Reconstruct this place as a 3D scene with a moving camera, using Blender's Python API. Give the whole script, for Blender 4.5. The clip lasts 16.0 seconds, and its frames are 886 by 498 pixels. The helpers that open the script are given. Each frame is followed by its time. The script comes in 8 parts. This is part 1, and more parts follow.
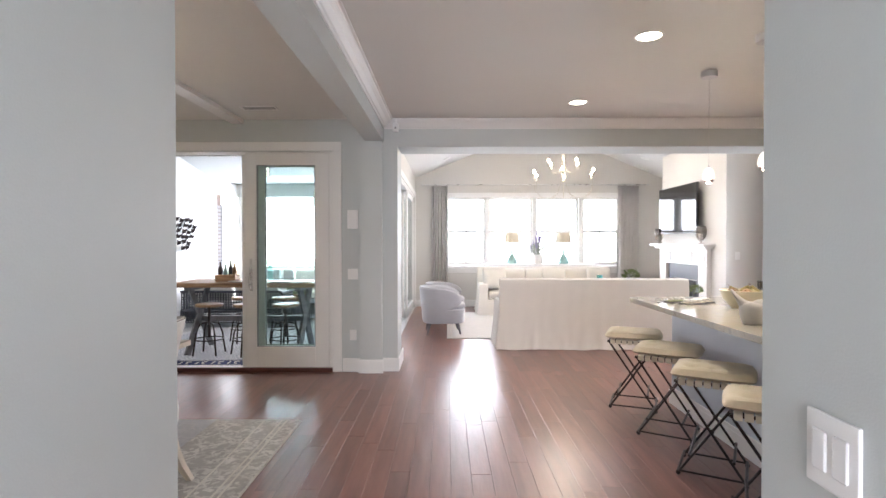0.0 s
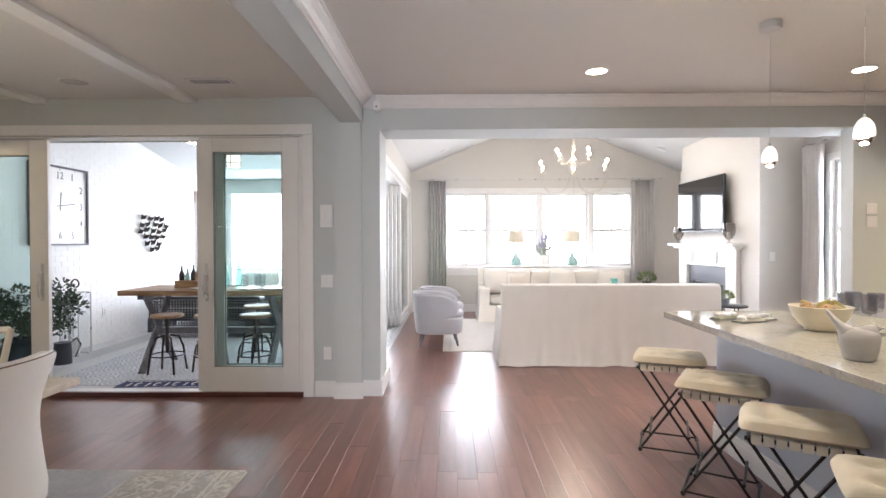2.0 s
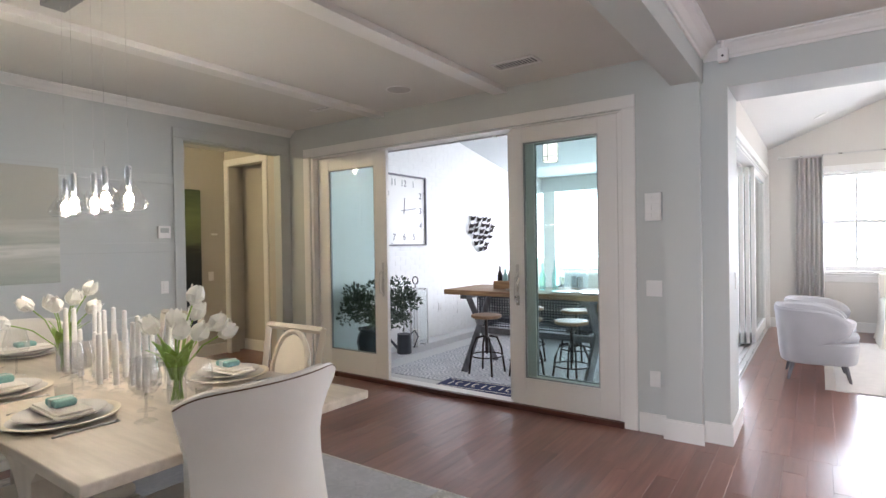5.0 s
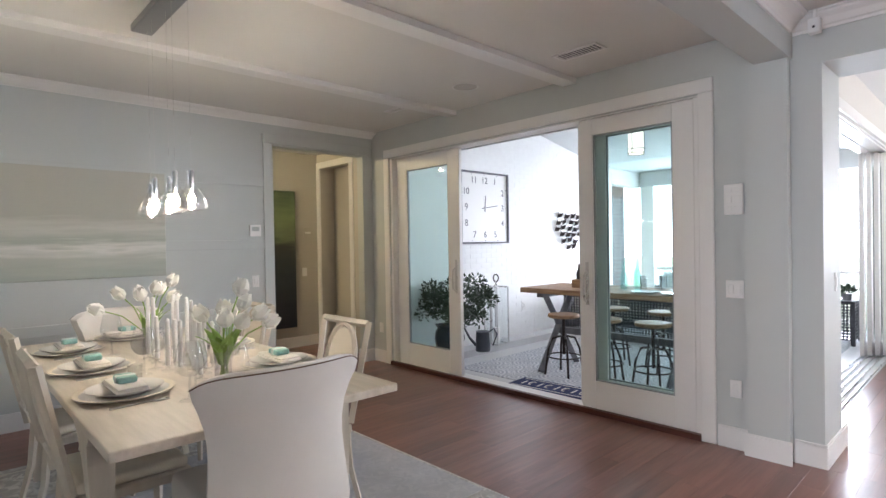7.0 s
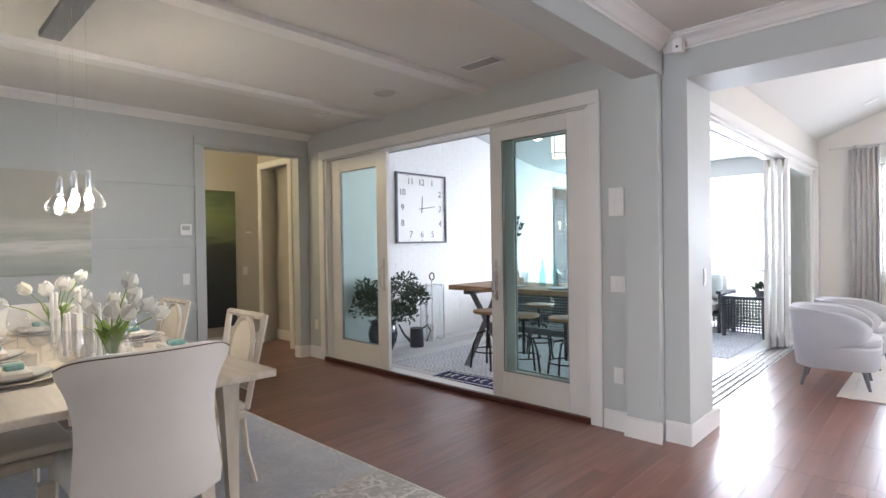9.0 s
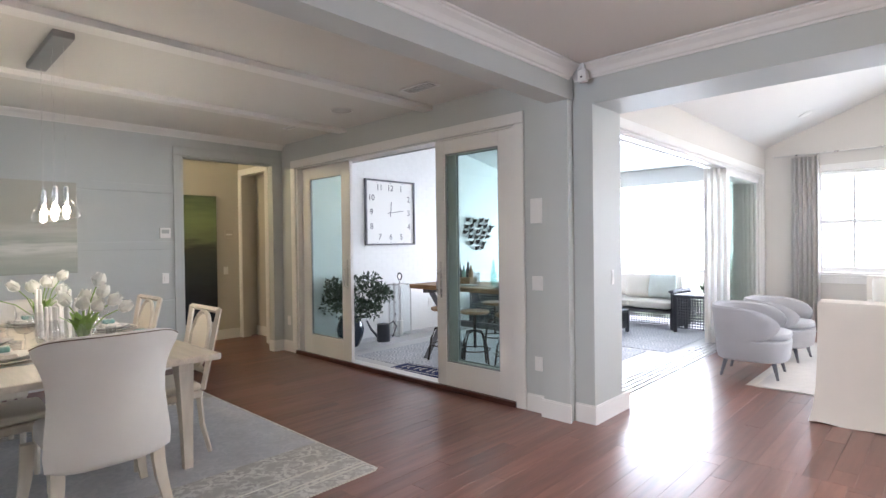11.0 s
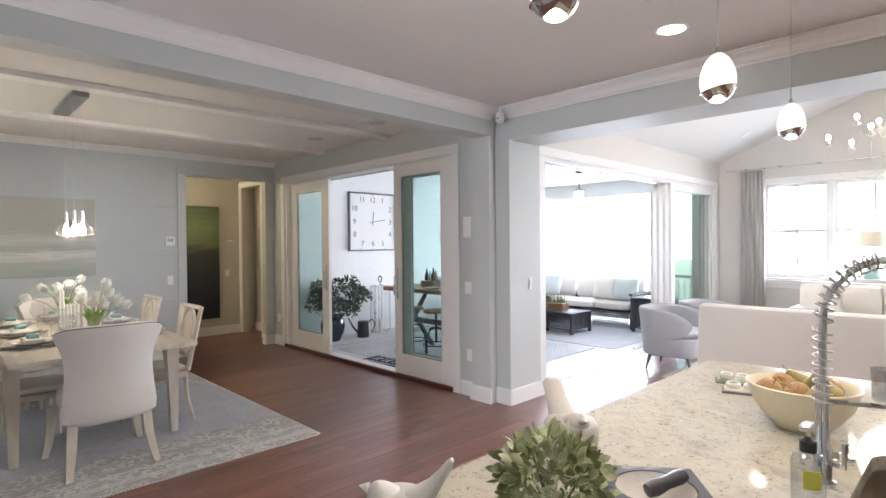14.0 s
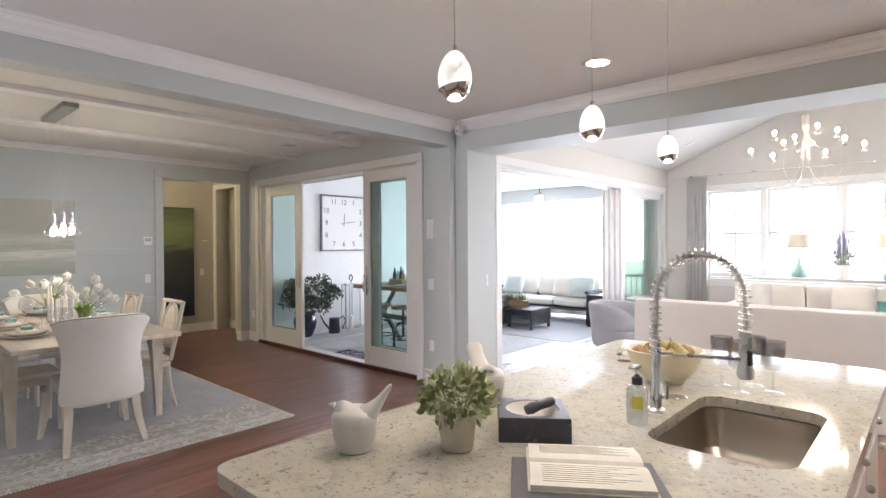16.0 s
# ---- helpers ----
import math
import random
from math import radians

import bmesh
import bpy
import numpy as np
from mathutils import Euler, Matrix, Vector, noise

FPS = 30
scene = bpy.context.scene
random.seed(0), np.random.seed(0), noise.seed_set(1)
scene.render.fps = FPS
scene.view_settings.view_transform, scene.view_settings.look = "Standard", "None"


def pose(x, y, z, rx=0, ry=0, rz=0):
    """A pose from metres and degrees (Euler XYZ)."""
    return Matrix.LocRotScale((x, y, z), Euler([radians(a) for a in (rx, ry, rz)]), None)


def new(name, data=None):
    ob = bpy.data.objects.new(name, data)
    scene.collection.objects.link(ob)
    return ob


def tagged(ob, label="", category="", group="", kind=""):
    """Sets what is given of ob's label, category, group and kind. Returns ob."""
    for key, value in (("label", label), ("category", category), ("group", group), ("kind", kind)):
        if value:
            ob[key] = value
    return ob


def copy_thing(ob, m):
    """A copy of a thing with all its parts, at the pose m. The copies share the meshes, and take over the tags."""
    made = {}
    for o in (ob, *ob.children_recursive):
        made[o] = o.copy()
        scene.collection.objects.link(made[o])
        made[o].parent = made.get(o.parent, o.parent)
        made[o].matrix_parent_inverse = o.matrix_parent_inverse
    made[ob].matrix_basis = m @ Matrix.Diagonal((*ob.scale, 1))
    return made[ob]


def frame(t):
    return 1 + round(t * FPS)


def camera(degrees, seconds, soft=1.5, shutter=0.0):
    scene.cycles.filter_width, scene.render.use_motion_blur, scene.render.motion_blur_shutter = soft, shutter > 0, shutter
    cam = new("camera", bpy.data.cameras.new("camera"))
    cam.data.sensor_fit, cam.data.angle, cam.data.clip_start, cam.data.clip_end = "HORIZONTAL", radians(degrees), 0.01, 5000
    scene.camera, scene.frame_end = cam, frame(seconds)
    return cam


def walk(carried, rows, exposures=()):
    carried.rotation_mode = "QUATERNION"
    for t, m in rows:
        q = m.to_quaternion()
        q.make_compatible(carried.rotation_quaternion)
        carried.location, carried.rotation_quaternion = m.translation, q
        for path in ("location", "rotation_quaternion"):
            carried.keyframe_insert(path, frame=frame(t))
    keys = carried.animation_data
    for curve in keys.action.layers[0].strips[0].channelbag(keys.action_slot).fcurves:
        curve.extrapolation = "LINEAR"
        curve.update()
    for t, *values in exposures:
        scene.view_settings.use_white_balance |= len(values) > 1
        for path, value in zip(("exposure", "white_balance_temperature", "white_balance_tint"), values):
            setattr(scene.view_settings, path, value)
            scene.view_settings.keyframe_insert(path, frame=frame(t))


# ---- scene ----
cam = camera(79.4, 16.0)
METRES, EYE, TILT, LEAN, TURN = 5.2, 1.44, 0.0, 0.0, 0.4
ROWS = [
    (0.0, 0.0, 0.0, 0.0, -0.0, -0.68, 0.01),
    (0.5, -0.0013, 0.0544, 0.0005, -0.1, -0.68, 0.1),
    (1.0, 0.0011, 0.1025, 0.001, -0.85, -0.67, 0.01),
    (1.5, 0.0175, 0.1441, 0.002, -0.83, -0.69, 0.08),
    (2.0, 0.0233, 0.1818, 0.0025, 0.41, -0.76, 0.17),
    (2.5, 0.0227, 0.2199, 0.0052, 1.92, -0.77, 0.18),
    (3.0, 0.0244, 0.2529, 0.0026, 4.4, -0.79, 0.24),
    (3.5, 0.0263, 0.282, 0.0021, 11.35, -0.73, 0.43),
    (4.0, 0.0172, 0.3073, 0.0013, 19.26, -0.72, 0.59),
    (4.5, 0.0016, 0.3275, 0.0028, 26.7, -0.67, 0.8),
    (5.0, -0.0048, 0.3402, 0.0023, 34.74, -0.61, 0.89),
    (7.5, 0.0635, 0.3998, -0.0042, 46.28, -0.59, 0.95),
    (8.0, 0.0825, 0.414, -0.0069, 44.39, -0.59, 0.94),
    (8.5, 0.116, 0.4201, -0.0061, 43.59, -0.57, 0.88),
    (9.0, 0.146, 0.418, -0.0061, 43.15, -0.55, 0.85),
    (9.5, 0.1761, 0.4093, -0.0062, 42.69, -0.58, 0.84),
    (10.0, 0.2122, 0.409, -0.0051, 42.36, -0.58, 0.75),
    (12.5, 0.3938, 0.4087, 0.0071, 45.0, -0.58, 0.63),
    (13.0, 0.4312, 0.3958, 0.011, 45.15, -0.6, 0.56),
    (13.5, 0.4723, 0.3895, 0.016, 45.12, -0.6, 0.47),
    (14.0, 0.5047, 0.3814, 0.0188, 45.26, -0.59, 0.5),
    (14.5, 0.5229, 0.3614, 0.0195, 45.17, -0.54, 0.44),
    (15.0, 0.5413, 0.3452, 0.0172, 44.07, -0.52, 0.35),
    (15.5, 0.5605, 0.335, 0.0182, 42.54, -0.48, 0.32),
    (16.0, 0.5868, 0.3234, 0.0172, 42.34, -0.49, 0.33),
]
EXPOSURES = [(0.0, 1.57, 6400, 12.5), (2.5, 1.57, 6350, 12.5), (5.0, 1.56, 6200, 12.0), (12.5, 1.57, 6100, 11.5), (15.5, 1.59, 6250, 12.0), (16.0, 1.59, 6250, 12.0)]
walk(cam, [(t, pose(0, 0, EYE, TILT, LEAN, TURN) @ pose(METRES * x, METRES * y, METRES * z, 90 + pitch, roll, yaw)) for t, x, y, z, yaw, pitch, roll in ROWS], EXPOSURES)

# ---- world, sun and sky light ----
world = bpy.data.worlds.new("sky")
scene.world = world
world.use_nodes = True
wn, wl = world.node_tree.nodes, world.node_tree.links
sky = wn.new("ShaderNodeTexSky")
sky.sky_type, sky.sun_disc = "NISHITA", False
sky.sun_elevation, sky.sun_rotation = radians(48), radians(180)
sky.air_density, sky.dust_density, sky.ozone_density = 1.0, 3.0, 1.0
wl.new(sky.outputs[0], wn["Background"].inputs[0])
wn["Background"].inputs[1].default_value = 0.15

sun_data = bpy.data.lights.new("sun", "SUN")
sun_data.energy, sun_data.angle, sun_data.color = 2.5, radians(2), (1, 0.95, 0.88)
sun = new("sun", sun_data)
sun.matrix_world = pose(0, 0, 20, 42, 0, 0)


def area_lamp(name, m, w, h, watts, color=(1, 1, 1)):
    d = bpy.data.lights.new(name, "AREA")
    d.shape, d.size, d.size_y, d.energy, d.color = "RECTANGLE", w, h, watts, color
    ob = new(name, d)
    ob.matrix_world = m
    return ob


def spot_lamp(name, x, y, z, watts, color=(1, 0.88, 0.77), cone=140, radius=0.06):
    d = bpy.data.lights.new(name, "SPOT")
    d.energy, d.color, d.spot_size, d.spot_blend, d.shadow_soft_size = watts, color, radians(cone), 0.6, radius
    ob = new(name, d)
    ob.matrix_world = pose(x, y, z)
    return ob


def point_lamp(name, x, y, z, watts, color=(1, 0.87, 0.75), radius=0.04):
    d = bpy.data.lights.new(name, "POINT")
    d.energy, d.color, d.shadow_soft_size = watts, color, radius
    ob = new(name, d)
    ob.matrix_world = pose(x, y, z)
    return ob


# daylight that stands in the openings
DAY = (0.845, 0.88, 1.0)
area_lamp("window_daylight", pose(1.94, 12.75, 1.75, -90), 4.3, 1.9, 80, DAY)
area_lamp("porch_daylight", pose(-2.85, 12.9, 1.25, -90), 3.4, 2.0, 122, DAY)
area_lamp("side_window_daylight", pose(5.35, 7.2, 1.6, 0, 90), 1.8, 1.0, 42, DAY)
area_lamp("entry_daylight", pose(0, -2.95, 1.25, 90), 0.85, 2.0, 60, DAY)

# ---- materials ----
MATS = {}


def material(name, color, rough=0.6, metal=0.0, vary=0.06, scale=6.0, grain=60.0, bump=0.05, emit=0.0, alpha_glass=False, spec=0.5, coat=0.0, sheen=0.0):
    """A painted or plain surface: base colour varied at two scales, fine relief."""
    m = bpy.data.materials.new(name)
    m.use_nodes = True
    n, l = m.node_tree.nodes, m.node_tree.links
    b = n["Principled BSDF"]
    b.inputs["Metallic"].default_value = metal
    b.inputs["Specular IOR Level"].default_value = spec
    b.inputs["Coat Weight"].default_value = coat
    b.inputs["Sheen Weight"].default_value = sheen
    tc = n.new("ShaderNodeTexCoord")
    big, fine = n.new("ShaderNodeTexNoise"), n.new("ShaderNodeTexNoise")
    big.inputs["Scale"].default_value, fine.inputs["Scale"].default_value = scale, grain
    big.inputs["Detail"].default_value, fine.inputs["Detail"].default_value = 3, 2
    l.new(tc.outputs["Object"], big.inputs[0])
    l.new(tc.outputs["Object"], fine.inputs[0])
    mix = n.new("ShaderNodeMath")
    mix.operation = "ADD"
    l.new(big.outputs[0], mix.inputs[0])
    l.new(fine.outputs[0], mix.inputs[1])
    ramp = n.new("ShaderNodeMapRange")
    ramp.inputs["From Min"].default_value, ramp.inputs["From Max"].default_value = 0.6, 1.4
    ramp.inputs["To Min"].default_value, ramp.inputs["To Max"].default_value = 1 - vary, 1 + vary
    l.new(mix.outputs[0], ramp.inputs[0])
    mul = n.new("ShaderNodeVectorMath")
    mul.operation = "SCALE"
    mul.inputs[0].default_value = color[:3]
    l.new(ramp.outputs[0], mul.inputs["Scale"])
    l.new(mul.outputs[0], b.inputs["Base Color"])
    rr = n.new("ShaderNodeMapRange")
    rr.inputs["To Min"].default_value, rr.inputs["To Max"].default_value = max(0.02, rough * 0.85), min(1, rough * 1.15)
    l.new(big.outputs[0], rr.inputs[0])
    l.new(rr.outputs[0], b.inputs["Roughness"])
    if bump:
        bp = n.new("ShaderNodeBump")
        bp.inputs["Strength"].default_value, bp.inputs["Distance"].default_value = bump, 0.01
        l.new(fine.outputs[0], bp.inputs["Height"])
        l.new(bp.outputs[0], b.inputs["Normal"])
    if emit:
        b.inputs["Emission Color"].default_value = (*color[:3], 1)
        b.inputs["Emission Strength"].default_value = emit
    MATS[name] = m
    return m


def glass(name, color=(1, 1, 1), rough=0.0, ior=1.45, thin=True, gloss=0.03):
    m = bpy.data.materials.new(name)
    m.use_nodes = True
    n, l = m.node_tree.nodes, m.node_tree.links
    n.remove(n["Principled BSDF"])
    out = n["Material Output"]
    if thin:
        tr, gl, lw, mx = n.new("ShaderNodeBsdfTransparent"), n.new("ShaderNodeBsdfGlossy"), n.new("ShaderNodeLayerWeight"), n.new("ShaderNodeMixShader")
        pw, fr = n.new("ShaderNodeMath"), n.new("ShaderNodeMapRange")
        tr.inputs[0].default_value = (*color, 1)
        gl.inputs["Roughness"].default_value = rough
        pw.operation = "POWER"
        pw.inputs[1].default_value = 4.5
        l.new(lw.outputs["Facing"], pw.inputs[0])
        l.new(pw.outputs[0], fr.inputs[0])
        fr.inputs["To Min"].default_value, fr.inputs["To Max"].default_value = gloss, 0.75
        l.new(fr.outputs[0], mx.inputs[0])
        l.new(tr.outputs[0], mx.inputs[1])
        l.new(gl.outputs[0], mx.inputs[2])
        l.new(mx.outputs[0], out.inputs[0])
    else:
        g = n.new("ShaderNodeBsdfGlass")
        g.inputs["Color"].default_value, g.inputs["Roughness"].default_value, g.inputs["IOR"].default_value = (*color, 1), rough, ior
        l.new(g.outputs[0], out.inputs[0])
    MATS[name] = m
    return m


def glow(name, color, strength):
    m = bpy.data.materials.new(name)
    m.use_nodes = True
    b = m.node_tree.nodes["Principled BSDF"]
    b.inputs["Base Color"].default_value = (*color, 1)
    b.inputs["Emission Color"].default_value = (*color, 1)
    b.inputs["Emission Strength"].default_value = strength
    MATS[name] = m
    return m


def wood(name, dark, light, stretch=(1, 1, 1), scale=5.0, rough=0.4, bump=0.1, random_tone=0.0, coat=0.0, scrape=0.0, spec=0.5):
    """Wood with grain stretched along one axis; pieces vary in tone."""
    m = bpy.data.materials.new(name)
    m.use_nodes = True
    n, l = m.node_tree.nodes, m.node_tree.links
    b = n["Principled BSDF"]
    b.inputs["Coat Weight"].default_value, b.inputs["Coat Roughness"].default_value = coat, 0.22
    b.inputs["Specular IOR Level"].default_value = spec
    tc, mp, nz, info = n.new("ShaderNodeTexCoord"), n.new("ShaderNodeMapping"), n.new("ShaderNodeTexNoise"), n.new("ShaderNodeObjectInfo")
    isl = n.new("ShaderNodeNewGeometry")
    mp.inputs["Scale"].default_value = stretch
    l.new(tc.outputs["Object"], mp.inputs[0])
    nz.noise_dimensions = "4D"
    nz.inputs["Scale"].default_value, nz.inputs["Detail"].default_value = scale, 6
    add = n.new("ShaderNodeMath")
    l.new(info.outputs["Random"], add.inputs[0])
    l.new(isl.outputs["Random Per Island"], add.inputs[1])
    sc = n.new("ShaderNodeMath")
    sc.operation = "MULTIPLY"
    sc.inputs[1].default_value = 17.0
    l.new(add.outputs[0], sc.inputs[0])
    l.new(sc.outputs[0], nz.inputs["W"])
    l.new(mp.outputs[0], nz.inputs["Vector"])
    cr = n.new("ShaderNodeValToRGB")
    cr.color_ramp.elements[0].position, cr.color_ramp.elements[1].position = 0.35, 0.68
    cr.color_ramp.elements[0].color, cr.color_ramp.elements[1].color = (*dark, 1), (*light, 1)
    l.new(nz.outputs[0], cr.inputs[0])
    fr = n.new("ShaderNodeMath")
    fr.operation = "FRACT"
    l.new(add.outputs[0], fr.inputs[0])
    tone = n.new("ShaderNodeMapRange")
    tone.inputs["To Min"].default_value, tone.inputs["To Max"].default_value = 1 - random_tone, 1 + random_tone
    l.new(fr.outputs[0], tone.inputs[0])
    mul = n.new("ShaderNodeVectorMath")
    mul.operation = "SCALE"
    l.new(cr.outputs[0], mul.inputs[0])
    l.new(tone.outputs[0], mul.inputs["Scale"])
    l.new(mul.outputs[0], b.inputs["Base Color"])
    rr = n.new("ShaderNodeMapRange")
    rr.inputs["To Min"].default_value, rr.inputs["To Max"].default_value = rough * 0.75, rough * 1.3
    l.new(nz.outputs[0], rr.inputs[0])
    l.new(rr.outputs[0], b.inputs["Roughness"])
    bp = n.new("ShaderNodeBump")
    bp.inputs["Strength"].default_value, bp.inputs["Distance"].default_value = bump, 0.004
    l.new(nz.outputs[0], bp.inputs["Height"])
    if scrape:
        sp, sn = n.new("ShaderNodeMapping"), n.new("ShaderNodeTexNoise")
        sp.inputs["Scale"].default_value = (14, 2.2, 14)
        sn.inputs["Scale"].default_value, sn.inputs["Detail"].default_value = 1.6, 2
        l.new(tc.outputs["Object"], sp.inputs[0])
        l.new(sp.outputs[0], sn.inputs[0])
        b2 = n.new("ShaderNodeBump")
        b2.inputs["Strength"].default_value, b2.inputs["Distance"].default_value = scrape, 0.006
        l.new(sn.outputs[0], b2.inputs["Height"])
        l.new(bp.outputs[0], b2.inputs["Normal"])
        l.new(b2.outputs[0], b.inputs["Normal"])
    else:
        l.new(bp.outputs[0], b.inputs["Normal"])
    MATS[name] = m
    return m


WALL = material("wall_paint", (0.522, 0.546, 0.532), 0.55, vary=0.02, scale=1.5, grain=220, bump=0.06)
LIVWALL = material("living_paint", (0.66, 0.635, 0.60), 0.6, vary=0.02, scale=1.5, grain=220, bump=0.06)
HALLWALL = material("hall_paint", (0.52, 0.49, 0.44), 0.6, vary=0.02, scale=1.5, grain=220, bump=0.06)
CEIL = material("ceiling_paint", (0.72, 0.71, 0.675), 0.8, vary=0.02, scale=2, grain=180, bump=0.08)
VAULT = material("vault_paint", (0.72, 0.71, 0.70), 0.8, vary=0.02, scale=2, grain=180, bump=0.08)
TRIM = material("trim_paint", (0.80, 0.79, 0.77), 0.35, vary=0.02, scale=3, grain=120, bump=0.03)
BASEP = material("island_paint", (0.47, 0.51, 0.56), 0.5, vary=0.03, scale=2, grain=200, bump=0.05)
FLOOR = wood("floor_wood", (0.158, 0.068, 0.051), (0.250, 0.114, 0.087), (7, 0.6, 7), 2.6, 0.31, 0.06, 0.18, 0.30, 0.30, 0.5)
GAP = material("floor_gap", (0.07, 0.028, 0.02), 0.7, vary=0.1)
SILLWOOD = wood("sill_wood", (0.05, 0.014, 0.010), (0.10, 0.03, 0.02), (0.7, 9, 9), 3.0, 0.35, 0.1)
PORCHFLOOR = material("porch_tile", (0.60, 0.60, 0.60), 0.6, vary=0.08, scale=4, grain=90, bump=0.1)
BRICK = material("white_brick", (0.82, 0.82, 0.81), 0.7, vary=0.04, scale=9, grain=70, bump=0.25)
MORTAR = material("white_mortar", (0.81, 0.81, 0.80), 0.85, vary=0.06, scale=12, grain=90, bump=0.4)
PANE = glass("pane_glass", (0.98, 0.99, 0.99))
DOORGLASS = glass("door_glass", (0.79, 0.885, 0.87))
STACKGLASS = glass("stack_glass", (0.91, 0.945, 0.93))
CLEAR = glass("clear_glass", (0.96, 0.965, 0.97), gloss=0.11)
METAL = material("brushed_steel", (0.62, 0.61, 0.60), 0.28, 1.0, vary=0.05, scale=8, grain=300, bump=0.03)
CHROME = material("chrome", (0.75, 0.75, 0.76), 0.08, 1.0, vary=0.02, bump=0)
IRON = material("dark_iron", (0.035, 0.026, 0.024), 0.45, 0.6, vary=0.2, scale=20, grain=120, bump=0.1)
BLACK = material("black_plastic", (0.02, 0.02, 0.022), 0.35, vary=0.1)
CREAMFAB = material("cream_fabric", (0.74, 0.68, 0.56), 0.9, vary=0.06, scale=8, grain=500, bump=0.25, sheen=0.2)
WHITEFAB = material("white_slipcover", (0.79, 0.75, 0.69), 0.92, vary=0.04, scale=4, grain=400, bump=0.25, sheen=0.2)
GREYFAB = material("grey_fabric", (0.44, 0.44, 0.46), 0.92, vary=0.05, scale=6, grain=450, bump=0.25, sheen=0.2)
LINEN = material("pale_linen", (0.73, 0.70, 0.65), 0.92, vary=0.05, scale=6, grain=450, bump=0.25, sheen=0.2)
CURTAINFAB = material("curtain_fabric", (0.64, 0.62, 0.60), 0.9, vary=0.06, scale=5, grain=350, bump=0.2)
PALEWOOD = wood("pale_wood", (0.58, 0.52, 0.43), (0.72, 0.66, 0.56), (2, 2, 0.4), 8.0, 0.5, 0.08, 0.03)
TABLEWOOD = wood("table_wood", (0.55, 0.49, 0.40), (0.69, 0.62, 0.52), (0.5, 5, 5), 6.0, 0.42, 0.06, 0.03)
OAK = wood("oak_wood", (0.22, 0.12, 0.06), (0.42, 0.26, 0.14), (0.6, 6, 6), 6.0, 0.5, 0.15, 0.1)
GREYWOOD = wood("grey_wood", (0.10, 0.10, 0.11), (0.20, 0.20, 0.22), (3, 3, 0.6), 6.0, 0.6, 0.15, 0.1)


# ---- mesh helpers ----
def box(bm, x0, x1, y0, y1, z0, z1, bevel=0.0, seg=1, m=None):
    """A box between the given planes; bevelled, and turned by m if given."""
    v = [bm.verts.new((x, y, z)) for z in (z0, z1) for x, y in ((x0, y0), (x1, y0), (x1, y1), (x0, y1))]
    f = [bm.faces.new([v[i] for i in q]) for q in ((3, 2, 1, 0), (4, 5, 6, 7), (0, 1, 5, 4), (1, 2, 6, 5), (2, 3, 7, 6), (3, 0, 4, 7))]
    if bevel:
        r = bmesh.ops.bevel(bm, geom=list({e for q in f for e in q.edges}), offset=bevel, segments=seg, affect="EDGES", profile=0.5)
        v = list({w for q in r["faces"] for w in q.verts} | {w for w in v if w.is_valid})
    if m:
        bmesh.ops.transform(bm, matrix=m, verts=v)
    return v


def ring(c, axis_u, axis_v, ru, rv, seg):
    return [c + axis_u * (ru * math.cos(2 * math.pi * i / seg)) + axis_v * (rv * math.sin(2 * math.pi * i / seg)) for i in range(seg)]


def skin(bm, rings, cap=True, closed=False):
    """Faces between successive rings of points."""
    vs = [[bm.verts.new(p) for p in r] for r in rings]
    n = len(vs[0])
    pairs = list(zip(vs, vs[1:])) + ([(vs[-1], vs[0])] if closed else [])
    for a, b in pairs:
        for i in range(n):
            bm.faces.new((a[i], a[(i + 1) % n], b[(i + 1) % n], b[i]))
    if cap and not closed:
        bm.faces.new(list(reversed(vs[0])))
        bm.faces.new(vs[-1])
    return vs


def tube(bm, pts, r, seg=8, closed=False, r1=None):
    """A round bar along points; r to r1."""
    pts = [Vector(p) for p in pts]
    rings, n = [], len(pts)
    up = Vector((0, 0, 1))
    for i, p in enumerate(pts):
        d = (pts[(i + 1) % n] - pts[i - 1]) if closed or 0 < i < n - 1 else (pts[1] - pts[0] if i == 0 else pts[-1] - pts[-2])
        d.normalize()
        ref = up if abs(d.z) < 0.93 else Vector((0, 1, 0))
        u = d.cross(ref).normalized()
        w = u.cross(d).normalized()
        k = r if r1 is None else r + (r1 - r) * i / (n - 1)
        rings.append(ring(p, u, w, k, k, seg))
    if closed:
        return skin(bm, rings, False, True)
    return skin(bm, rings)


def lathe(bm, profile, seg=20, c=(0, 0, 0), cap=True):
    """A turned shape: (radius, height) pairs round the z axis."""
    c = Vector(c)
    return skin(bm, [ring(c + Vector((0, 0, z)), Vector((1, 0, 0)), Vector((0, 1, 0)), r, r, seg) for r, z in profile], cap)


def prism(bm, outline, axis, a, b):
    """An outline in two coordinates pushed out from a to b along an axis."""
    def put(p, q, k):
        return {"x": (k, p, q), "y": (p, k, q), "z": (p, q, k)}[axis]
    lo = [bm.verts.new(put(p, q, a)) for p, q in outline]
    hi = [bm.verts.new(put(p, q, b)) for p, q in outline]
    n = len(lo)
    for i in range(n):
        bm.faces.new((lo[i], lo[(i + 1) % n], hi[(i + 1) % n], hi[i]))
    bm.faces.new(list(reversed(lo)))
    bm.faces.new(hi)


